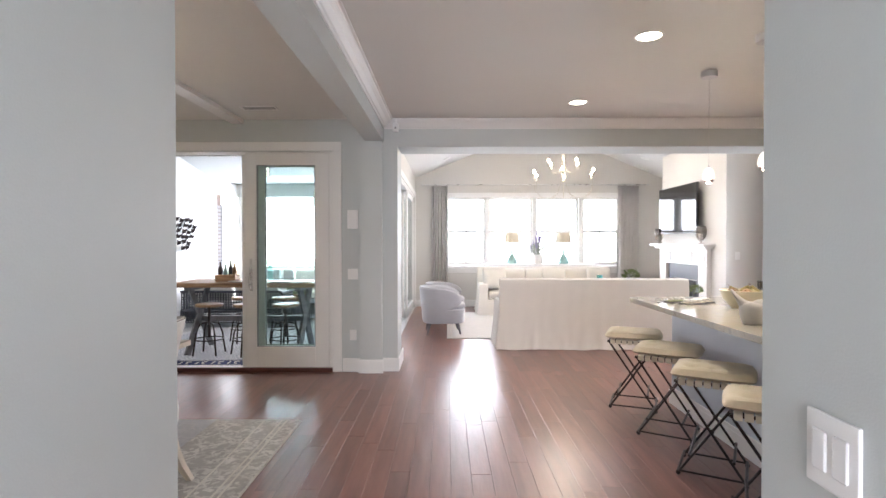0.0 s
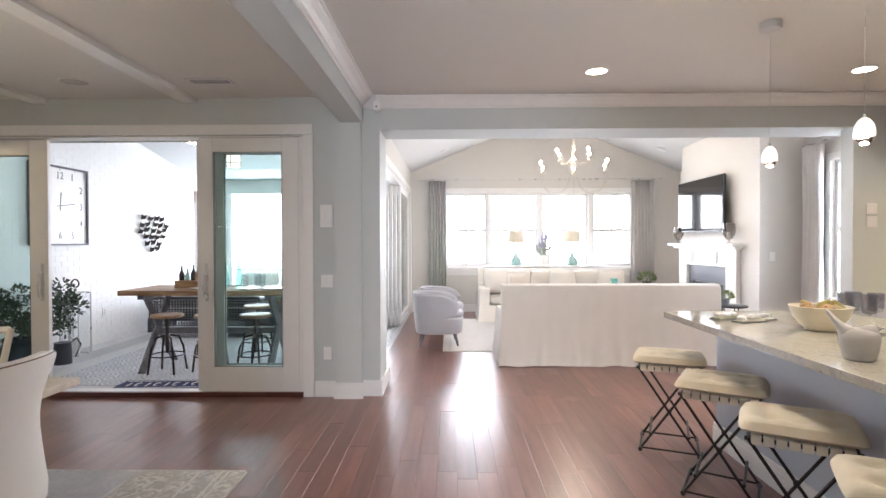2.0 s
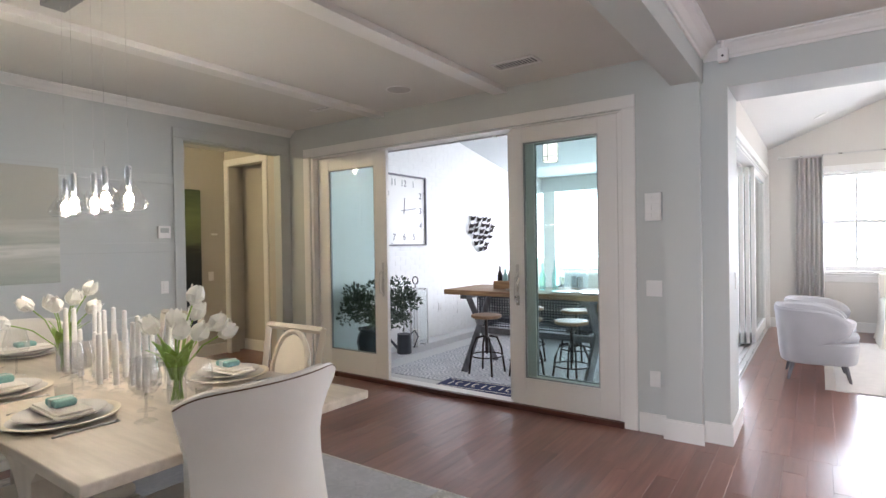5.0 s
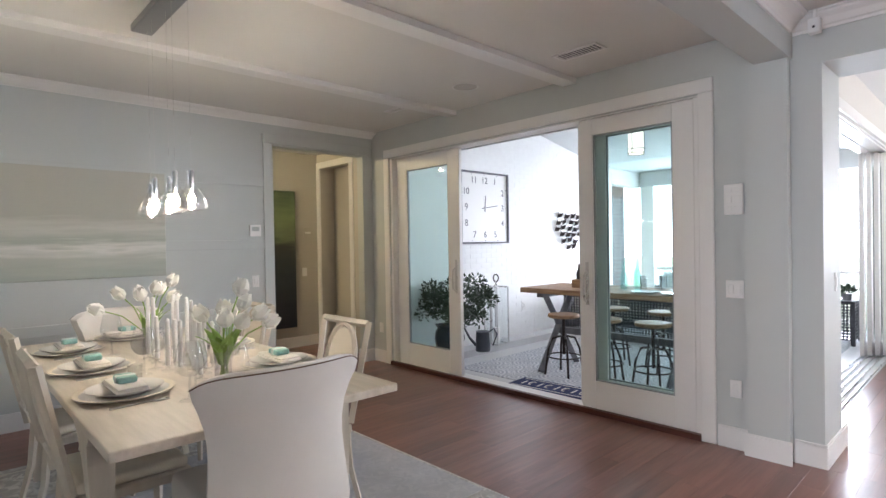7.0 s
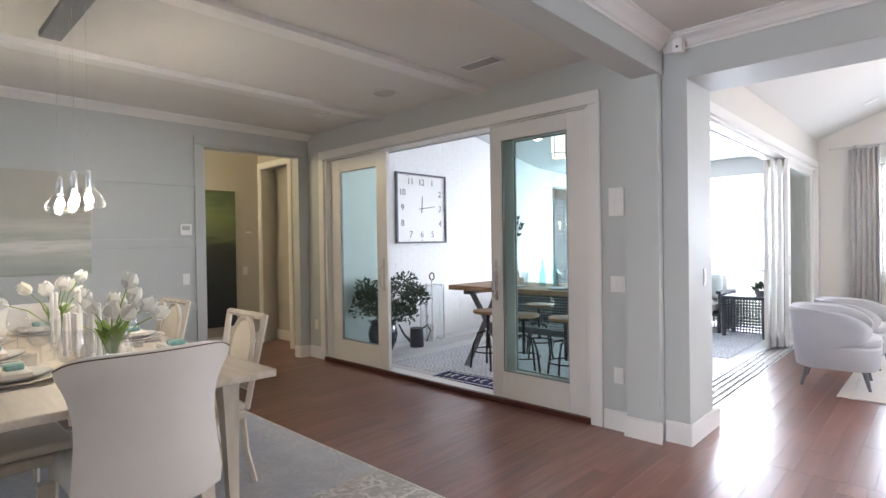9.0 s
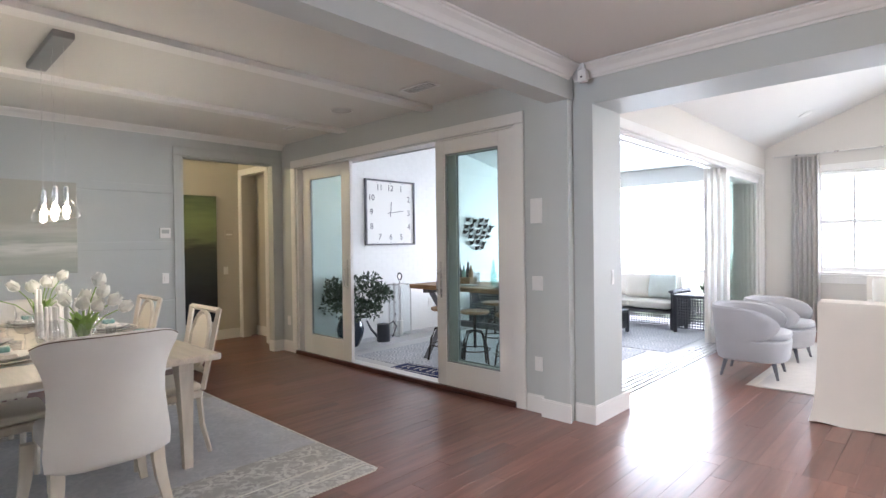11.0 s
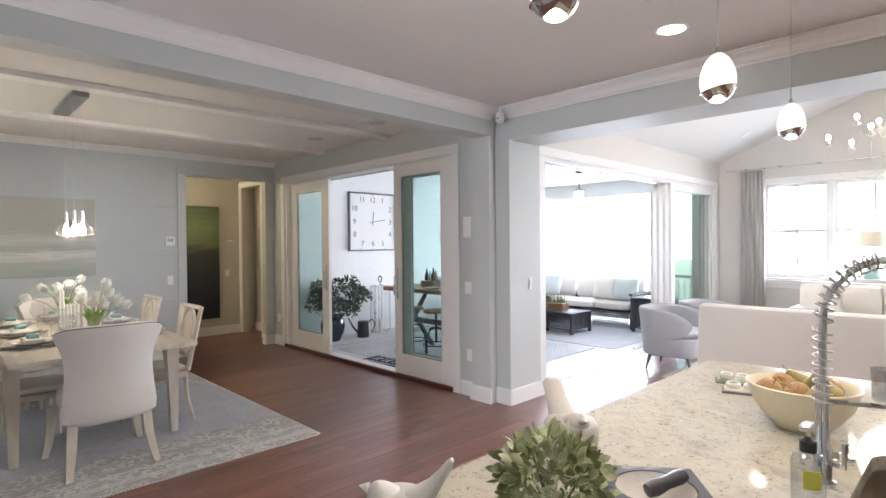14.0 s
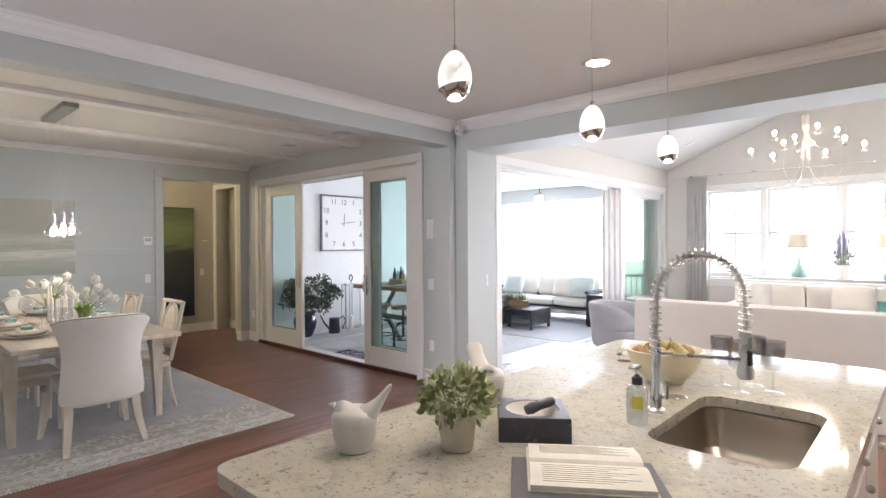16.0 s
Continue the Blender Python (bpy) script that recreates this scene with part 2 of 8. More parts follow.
def mesh_of(name, bm, mat, smooth=False):
    bmesh.ops.recalc_face_normals(bm, faces=bm.faces)
    me = bpy.data.meshes.new(name)
    bm.to_mesh(me)
    bm.free()
    if mat:
        me.materials.append(mat)
    if smooth:
        me.polygons.foreach_set("use_smooth", [True] * len(me.polygons))
        me.set_sharp_from_angle(angle=radians(40))
    return me


def part(name, bm, mat, parent, label="", smooth=False):
    """One mesh object under a thing or a part, in the thing's own coordinates."""
    ob = new(name, mesh_of(name, bm, mat, smooth))
    ob.parent = parent
    if label:
        ob["label"] = label
    return ob


def share(name, me, parent, m):
    ob = new(name, me)
    ob.parent = parent
    ob.matrix_basis = m
    return ob


def thing(name, label, category, m=None, group="", kind=""):
    """An Empty at the base of a thing."""
    ob = new(name)
    ob.empty_display_size = 0.1
    if m is not None:
        ob.matrix_basis = m
    return tagged(ob, label, category, group, kind)


def solid(name, bm, mat, label, category, kind="", smooth=False, m=None):
    """A thing that is one mesh."""
    ob = new(name, mesh_of(name, bm, mat, smooth))
    if m is not None:
        ob.matrix_basis = m
    return tagged(ob, label, category, "", kind)


def B():
    return bmesh.new()


# ---- plan ----
CEILZ, WY, LX = 2.81, 5.94, -5.19
LIVX0, LIVX1, LIVY0, LIVY1 = -0.71, 4.85, 6.45, 12.05
RIDGEX, RIDGEZ, EAVEZ = 2.05, 4.03, 2.90
PX0, PY1 = -4.75, 12.1


def structure(name, boxes, mat, label, category="wall"):
    bm = B()
    for b in boxes:
        box(bm, *b)
    return solid(name, bm, mat, label, category, "structure")


# walls of dining room and kitchen
structure("wall_front", [(LX - 0.14, -4.83, WY, 6.14, 0, CEILZ), (-4.83, -1.27, WY, 6.14, 2.46, CEILZ), (-1.27, -0.72, WY, 6.14, 0, CEILZ),
                         (-0.72, -0.55, 5.97, LIVY0, 0, CEILZ), (-0.55, 3.86, 5.97, LIVY0, 2.520, CEILZ), (3.86, 5.9, 5.97, 6.13, 0, CEILZ), (3.86, 5.0, 6.13, LIVY0, 2.520, CEILZ)],
          WALL, "grey-blue painted wall with wide openings to porch and living room")
structure("pilaster", [(-0.955, -0.715, 5.875, WY - 0.002, 0, 2.56)], WALL, "grey-blue painted pilaster under the beam", "pilaster")
structure("wall_west", [(LX - 0.12, LX, 1.07, 4.62, 0, CEILZ), (LX - 0.12, LX, 4.62, 5.80, 2.53, CEILZ), (LX - 0.12, LX, 5.80, WY, 0, CEILZ)],
          WALL, "grey-blue painted dining wall with batten panelling")
structure("wall_south", [(LX - 0.12, -0.605, 1.07, 1.19, 0, CEILZ), (0.605, 5.9, 0.90, 1.025, 0, CEILZ)], WALL, "grey-blue painted back wall")
structure("wall_passage", [(-0.725, -0.605, -2.6, 1.07, 0, CEILZ), (0.605, 0.725, -2.6, 0.90, 0, CEILZ), (-0.725, -0.45, -2.72, -2.6, 0, CEILZ), (0.45, 0.725, -2.72, -2.6, 0, CEILZ), (-0.45, 0.45, -2.72, -2.6, 2.2, CEILZ)],
          WALL, "pale grey painted passage wall")
structure("wall_east", [(5.9, 6.02, 0.90, 6.13, 0, CEILZ)], WALL, "grey-blue painted kitchen wall")
structure("ceiling", [(LX - 0.12, 6.02, -2.72, 5.97, CEILZ, CEILZ + 0.1)], CEIL, "off-white painted ceiling", "ceiling")
structure("beam", [(-0.90, -0.70, 1.19, WY - 0.002, 2.56, CEILZ - 0.002)], WALL, "grey-blue boxed ceiling beam", "beam")
structure("soffit", [(4.15, 5.9, 1.03, 5.965, 2.55, CEILZ - 0.002)], WALL, "grey painted kitchen soffit", "soffit")
structure("ceiling_batten", [(-2.40, -2.26, 1.19, WY - 0.002, CEILZ - 0.045, CEILZ - 0.002)], TRIM, "white flat ceiling batten", "trim")
structure("ceiling_batten", [(-3.83, -3.69, 1.19, WY - 0.002, CEILZ - 0.045, CEILZ - 0.002)], TRIM, "white flat ceiling batten", "trim")


def crown(name, a, b, axis, at, side, top=CEILZ - 0.003, size=0.10):
    """Crown moulding along an axis on a wall plane; side: the way the room lies."""
    bm = B()
    s = side
    prof = [(0, 0), (0, -size), (0.012, -size), (0.018, -size * 0.86), (0.03, -size * 0.80), (0.055, -size * 0.48), (0.085, -size * 0.26), (0.09, -size * 0.16), (0.105, -size * 0.12), (0.105, 0)]
    outline = [(at + s * p, top + q) for p, q in prof]
    prism(bm, outline, axis, a, b)
    return solid(name, bm, TRIM, "white painted crown moulding", "trim", "structure")


crown("crown_moulding", -0.70, 4.15, "x", 5.968, -1)
crown("crown_moulding", 1.19, 5.87, "y", -0.70, 1)
crown("crown_moulding", 1.19, WY, "y", LX, 1, size=0.07)
crown("crown_moulding", 1.03, 5.87, "y", 4.15, -1)


def skirting(name, outline_boxes):
    bm = B()
    for x0, x1, y0, y1 in outline_boxes:
        box(bm, x0, x1, y0, y1, 0, 0.135)
        cx = 0.004
        box(bm, x0 + cx * (x1 - x0 < 0.05), x1 - cx * (x1 - x0 < 0.05), y0 + cx * (y1 - y0 < 0.05), y1 - cx * (y1 - y0 < 0.05), 0.135, 0.15, 0.003)
    return solid(name, bm, TRIM, "white painted baseboard", "baseboard", "structure")


skirting("baseboard", [(-1.16, -0.957, WY - 0.016, WY - 0.001)])
skirting("baseboard", [(-0.972, -0.70, 5.858, 5.874)])
skirting("baseboard", [(-0.714, -0.534, 5.952, 5.969)])
skirting("baseboard", [(-0.549, -0.532, 5.97, 6.56)])
skirting("baseboard", [(LX + 0.001, LX + 0.016, 1.2, 4.52)])
skirting("baseboard", [(-5.172, -4.94, WY - 0.016, WY - 0.001)])
skirting("baseboard", [(LX - 0.12, LX + 0.016, 5.784, 5.799)])
skirting("baseboard", [(LX + 0.001, LX + 0.016, 5.80, 5.925)])
skirting("baseboard", [(3.862, 4.0, 5.952, 5.969)])

# panelling of the dining wall
for z in (2.11, 1.455, 0.77):
    bm = B()
    box(bm, LX + 0.001, LX + 0.021, 1.20, 4.518, z - 0.045, z + 0.045, 0.002)
    solid("wall_batten", bm, WALL, "grey-blue wall panel batten", "trim", "structure")


# casings
def casing(name, boxes, label="white painted door casing", mat=None):
    bm = B()
    for b in boxes:
        box(bm, *b, 0.004)
    return solid(name, bm, mat or TRIM, label, "trim", "structure")


casing("door_casing", [(-4.93, -4.83, WY - 0.022, WY - 0.001, 0, 2.46), (-1.27, -1.17, WY - 0.022, WY - 0.001, 0, 2.46), (-4.93, -1.17, WY - 0.022, WY - 0.001, 2.462, 2.56)])
casing("door_jamb", [(-4.828, -4.79, WY, 6.13, 0, 2.444), (-1.31, -1.272, WY, 6.13, 0, 2.444), (-4.828, -1.272, WY, 6.13, 2.446, 2.458)])
bm = B()
box(bm, -0.548, 3.858, 5.9705, LIVY0, 2.510, 2.5195)
solid("opening_soffit", bm, WALL, "grey painted underside of the wide opening", "trim", "structure")
casing("hall_casing", [(LX + 0.001, LX + 0.022, 4.52, 4.62, 0, 2.53), (LX + 0.001, LX + 0.022, 4.52, 5.90, 2.532, 2.63)], "grey-blue painted casing of the hall opening", WALL)
casing("hall_jamb", [(LX - 0.12, LX, 4.621, 4.64, 0, 2.51), (LX - 0.12, LX, 4.621, 5.799, 2.512, 2.529)], "grey-blue painted jamb of the hall opening", WALL)

# hall behind the dining room
structure("wall_hall", [(-6.84, -6.70, 3.4, 6.05, 0, 2.75), (-6.84, LX - 0.12, 3.28, 3.4, 0, 2.75), (-6.84, -6.60, 6.05, 6.17, 0, 2.75), (-5.85, LX - 0.12, 6.05, 6.17, 0, 2.75), (-6.60, -5.85, 6.05, 6.17, 2.54, 2.75)],
          HALLWALL, "warm taupe painted hall wall")
structure("wall_hall_back", [(-6.84, -5.31, 6.34, 6.46, 0, 2.75), (-6.84, -6.72, 6.17, 6.34, 0, 2.75), (-5.43, -5.31, 6.17, 6.34, 0, 2.75)], HALLWALL, "taupe painted wall beyond the hall door")
structure("ceiling_hall", [(-6.84, LX - 0.122, 3.28, 7.0, 2.75, 2.81)], CEIL, "off-white hall ceiling", "ceiling")
casing("hall_door_casing", [(-6.69, -6.60, 6.028, 6.049, 0, 2.54), (-5.85, -5.76, 6.028, 6.049, 0, 2.54), (-6.69, -5.76, 6.028, 6.049, 2.542, 2.63)], "white painted inner door casing")
skirting("baseboard", [(-6.699, -6.684, 3.4, 6.027)])
skirting("baseboard", [(-6.72, -5.43, 6.324, 6.339)])

# living room
structure("wall_living_north", [(LIVX0 - 0.2, 0.0, LIVY1, 12.25, 0, 4.3), (3.88, LIVX1 + 0.15, LIVY1, 12.25, 0, 4.3), (0.0, 3.88, LIVY1, 12.25, 0, 0.92), (0.0, 3.88, LIVY1, 12.25, 2.46, 4.3)],
          LIVWALL, "warm white gable wall with four windows")
structure("wall_living_west", [(-1.0, LIVX0, LIVY0, 6.75, 0, 3.1), (-1.0, LIVX0, 11.82, LIVY1, 0, 3.1), (-1.0, LIVX0, 6.75, 11.82, 2.46, 3.1)], LIVWALL, "white wall with a wide opening to the porch")
structure("wall_living_east", [(LIVX1, 5.0, 6.13, 6.75, 0, 3.1), (LIVX1, 5.0, 7.65, LIVY1, 0, 3.1), (LIVX1, 5.0, 6.75, 7.65, 0, 0.75), (LIVX1, 5.0, 6.75, 7.65, 2.45, 3.1)], LIVWALL, "white living room side wall with a window")
structure("wall_living_south", [(-1.0, 5.0, 6.25, LIVY0 + 0.002, CEILZ + 0.1, 4.3)], LIVWALL, "white wall above the wide opening")
bm = B()
s = (RIDGEZ - EAVEZ) / (RIDGEX - LIVX0)
prism(bm, [(-1.05, EAVEZ - 0.34 * s), (RIDGEX, RIDGEZ), (5.05, RIDGEZ - 3.0 * s), (5.05, RIDGEZ - 3.0 * s + 0.12), (RIDGEX, RIDGEZ + 0.14), (-1.05, EAVEZ - 0.34 * s + 0.12)], "y", 6.25, 12.3)
solid("ceiling_vault", bm, VAULT, "white vaulted living room ceiling", "ceiling", "structure")
structure("chimney_breast", [(4.25, LIVX1 - 0.002, 8.15, 10.55, 0, 3.12)], LIVWALL, "white painted chimney breast", "chimney breast")
skirting("baseboard", [(LIVX0, 4.84, LIVY1 - 0.017, LIVY1 - 0.001)])
skirting("baseboard", [(4.25, 4.84, 8.133, 8.149)])
casing("folding_door_casing", [(LIVX0 + 0.001, LIVX0 + 0.022, 6.65, 6.75, 0, 2.46), (LIVX0 + 0.001, LIVX0 + 0.022, 11.82, 11.92, 0, 2.46), (LIVX0 + 0.001, LIVX0 + 0.022, 6.65, 11.92, 2.462, 2.56)], "white painted casing of the sliding wall")

# floors
bm = B()
box(bm, -6.84, 6.02, -2.72, 5.96, -0.12, -0.014)
box(bm, LIVX0, 5.0, 5.962, 12.2, -0.12, -0.014)
box(bm, -6.84, -5.2, 5.962, 7.0, -0.12, -0.014)
FLOOR_OB = solid("floor", bm, GAP, "dark reddish-brown hand-scraped plank floor", "floor", "structure")
structure("floor_porch", [(-5.0, LIVX0 - 0.003, 6.14, 12.4, -0.14, -0.03)], PORCHFLOOR, "pale grey porch floor", "floor")
structure("door_sill", [(-4.79, -1.31, 5.945, 6.145, -0.03, 0.02)], TRIM, "pale sliding door sill", "sill")
structure("door_threshold", [(-4.83, -1.27, 5.905, 5.944, 0, 0.045)], SILLWOOD, "dark wooden threshold under the sliding door", "sill")

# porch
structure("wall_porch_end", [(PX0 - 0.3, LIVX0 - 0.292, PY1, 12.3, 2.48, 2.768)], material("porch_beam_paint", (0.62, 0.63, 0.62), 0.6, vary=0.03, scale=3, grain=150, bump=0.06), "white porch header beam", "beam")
structure("wall_porch_west", [(PX0 - 0.25, PX0 - 0.003, 6.14, 10.92, -0.1, 3.8)], MORTAR, "white painted brick house wall", "wall")
structure("porch_ledge", [(PX0 - 0.01, PX0 + 0.25, 6.15, 10.92, -0.03, 0.06)], PORCHFLOOR, "pale stone ledge along the brick wall", "ledge")
structure("wall_porch_south", [(PX0 - 0.25, -1.0, 6.142, 6.25, 2.47, 3.8), (PX0 - 0.25, -4.84, 6.142, 6.25, 0, 2.47), (-1.26, -1.0, 6.142, 6.25, 0, 2.47)], VAULT, "white house wall above the sliding door", "wall")
bm = B()
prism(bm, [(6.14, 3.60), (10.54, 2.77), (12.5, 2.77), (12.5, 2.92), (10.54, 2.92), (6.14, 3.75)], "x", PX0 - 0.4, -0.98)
# greyer than the vault, so the strongly lit porch ceiling doesn't burn out
PORCHTONED = material("porch_ceiling_toned", (0.56, 0.58, 0.58), 0.7, vary=0.03, scale=2, grain=150, bump=0.08)
CEILP = solid("ceiling_porch", bm, PORCHTONED, "white sloping porch ceiling, toned grey against the strong daylight", "ceiling", "structure")
structure("ground", [(-400, 400, 13.0, 600, -0.62, -0.6), (-400, -5.2, -300, 13.0, -0.62, -0.6), (6.3, 400, -300, 13.0, -0.62, -0.6), (-5.2, 6.3, -300, -3.0, -0.62, -0.6), (-5.2, 6.3, 12.4, 13.0, -0.62, -0.6)],
          material("lawn", (0.30, 0.34, 0.24), 0.9, vary=0.2, scale=0.8, grain=25, bump=0.3), "pale sunlit lawn around the house", "lawn")


# ---- more materials ----
def specked(name, base, specks, scale=60, rough=0.12, blotch=None):
    """Polished stone: pale ground with blotches and dark specks."""
    m = bpy.data.materials.new(name)
    m.use_nodes = True
    n, l = m.node_tree.nodes, m.node_tree.links
    b = n["Principled BSDF"]
    b.inputs["Roughness"].default_value = rough
    tc = n.new("ShaderNodeTexCoord")
    color = None
    layers = [(4.0, 0.45, 0.7, blotch or base)] + specks
    for k, (sc, lo, hi, col) in enumerate(layers):
        nz, cr, mx = n.new("ShaderNodeTexNoise"), n.new("ShaderNodeMapRange"), n.new("ShaderNodeMix")
        nz.inputs["Scale"].default_value, nz.inputs["Detail"].default_value = sc, 5
        nz.inputs["Distortion"].default_value = 0.6
        cr.inputs["From Min"].default_value, cr.inputs["From Max"].default_value = lo, hi
        l.new(tc.outputs["Object"], nz.inputs[0])
        l.new(nz.outputs[0], cr.inputs[0])
        l.new(cr.outputs[0], mx.inputs["Factor"])
        mx.data_type = "RGBA"
        if color:
            l.new(color, mx.inputs["A"])
        else:
            mx.inputs["A"].default_value = (*base, 1)
        mx.inputs["B"].default_value = (*col, 1)
        color = mx.outputs["Result"]
    l.new(color, b.inputs["Base Color"])
    MATS[name] = m
    return m


def ornament(name, ground, motif, scale, rough=0.95, lines=None, mode="voronoi", ring_scale=14.0):
    """A woven rug with a pale motif on a ground."""
    m = bpy.data.materials.new(name)
    m.use_nodes = True
    n, l = m.node_tree.nodes, m.node_tree.links
    b = n["Principled BSDF"]
    b.inputs["Roughness"].default_value = rough
    b.inputs["Specular IOR Level"].default_value = 0.15
    tc = n.new("ShaderNodeTexCoord")
    if mode == "voronoi":
        vo = n.new("ShaderNodeTexVoronoi")
        vo.feature = "DISTANCE_TO_EDGE"
        vo.inputs["Scale"].default_value = scale
        wp, wadd = n.new("ShaderNodeTexNoise"), n.new("ShaderNodeVectorMath")
        wp.inputs["Scale"].default_value = scale * 0.8
        l.new(tc.outputs["Object"], wp.inputs[0])
        wsc = n.new("ShaderNodeVectorMath")
        wsc.operation = "SCALE"
        wsc.inputs["Scale"].default_value = 0.16
        l.new(wp.outputs["Color"], wsc.inputs[0])
        l.new(tc.outputs["Object"], wadd.inputs[0])
        l.new(wsc.outputs[0], wadd.inputs[1])
        l.new(wadd.outputs[0], vo.inputs["Vector"])
        fac = n.new("ShaderNodeMapRange")
        fac.inputs["From Min"].default_value, fac.inputs["From Max"].default_value = 0.16, 0.07
        l.new(vo.outputs["Distance"], fac.inputs[0])
        out = fac.outputs[0]
    elif mode == "scroll":
        # rosettes on a loose grid, ringed by curling tendrils that the wear breaks up
        wp, wsc, wadd = n.new("ShaderNodeTexNoise"), n.new("ShaderNodeVectorMath"), n.new("ShaderNodeVectorMath")
        wp.inputs["Scale"].default_value = scale * 2.2
        l.new(tc.outputs["Object"], wp.inputs[0])
        wsc.operation = "SCALE"
        wsc.inputs["Scale"].default_value = 0.10
        l.new(wp.outputs["Color"], wsc.inputs[0])
        l.new(tc.outputs["Object"], wadd.inputs[0])
        l.new(wsc.outputs[0], wadd.inputs[1])
        layers = []
        for k, (sc2, rand, rings2) in enumerate(((scale, 0.25, 2.6), (scale * 2.3, 0.5, 1.4))):
            vo, ml, sn, th = n.new("ShaderNodeTexVoronoi"), n.new("ShaderNodeMath"), n.new("ShaderNodeMath"), n.new("ShaderNodeMapRange")
            vo.voronoi_dimensions = "2D"
            vo.inputs["Scale"].default_value, vo.inputs["Randomness"].default_value = sc2, rand
            l.new(wadd.outputs[0], vo.inputs["Vector"])
            ml.operation, sn.operation = "MULTIPLY", "SINE"
            ml.inputs[1].default_value = rings2 * 6.28
            l.new(vo.outputs["Distance"], ml.inputs[0])
            l.new(ml.outputs[0], sn.inputs[0])
            th.inputs["From Min"].default_value, th.inputs["From Max"].default_value = 0.25, 0.75
            l.new(sn.outputs[0], th.inputs[0])
            layers.append(th.outputs[0])
        mxm, wear, wr, mul2 = n.new("ShaderNodeMath"), n.new("ShaderNodeTexNoise"), n.new("ShaderNodeMapRange"), n.new("ShaderNodeMath")
        mxm.operation, mul2.operation = "MAXIMUM", "MULTIPLY"
        l.new(layers[0], mxm.inputs[0])
        l.new(layers[1], mxm.inputs[1])
        wear.inputs["Scale"].default_value, wear.inputs["Detail"].default_value = 9, 5
        l.new(tc.outputs["Object"], wear.inputs[0])
        wr.inputs["From Min"].default_value, wr.inputs["From Max"].default_value = 0.36, 0.58
        l.new(wear.outputs[0], wr.inputs[0])
        l.new(mxm.outputs[0], mul2.inputs[0])
        l.new(wr.outputs[0], mul2.inputs[1])
        out = mul2.outputs[0]
    else:
        vo = n.new("ShaderNodeTexVoronoi")
        vo.inputs["Scale"].default_value, vo.inputs["Randomness"].default_value = scale, 0.0
        vo.voronoi_dimensions = "2D"
        l.new(tc.outputs["Object"], vo.inputs["Vector"])
        sn, ml = n.new("ShaderNodeMath"), n.new("ShaderNodeMath")
        ml.operation, sn.operation = "MULTIPLY", "SINE"
        ml.inputs[1].default_value = ring_scale * 6.28
        l.new(vo.outputs["Distance"], ml.inputs[0])
        l.new(ml.outputs[0], sn.inputs[0])
        fac = n.new("ShaderNodeMapRange")
        fac.inputs["From Min"].default_value, fac.inputs["From Max"].default_value = -0.2, 0.3
        l.new(sn.outputs[0], fac.inputs[0])
        out = fac.outputs[0]
    mx = n.new("ShaderNodeMix")
    mx.data_type = "RGBA"
    mx.inputs["A"].default_value, mx.inputs["B"].default_value = (*ground, 1), (*motif, 1)
    l.new(out, mx.inputs["Factor"])
    nz = n.new("ShaderNodeTexNoise")
    nz.inputs["Scale"].default_value, nz.inputs["Detail"].default_value = 3, 4
    l.new(tc.outputs["Object"], nz.inputs[0])
    tone = n.new("ShaderNodeMapRange")
    tone.inputs["To Min"].default_value, tone.inputs["To Max"].default_value = 0.8, 1.2
    l.new(nz.outputs[0], tone.inputs[0])
    mul = n.new("ShaderNodeVectorMath")
    mul.operation = "SCALE"
    l.new(mx.outputs["Result"], mul.inputs[0])
    l.new(tone.outputs[0], mul.inputs["Scale"])
    l.new(mul.outputs[0], b.inputs["Base Color"])
    fine, bp = n.new("ShaderNodeTexNoise"), n.new("ShaderNodeBump")
    fine.inputs["Scale"].default_value = 260
    bp.inputs["Strength"].default_value, bp.inputs["Distance"].default_value = 0.4, 0.005
    l.new(tc.outputs["Object"], fine.inputs[0])
    l.new(fine.outputs[0], bp.inputs["Height"])
    l.new(bp.outputs[0], b.inputs["Normal"])
    MATS[name] = m
    return m


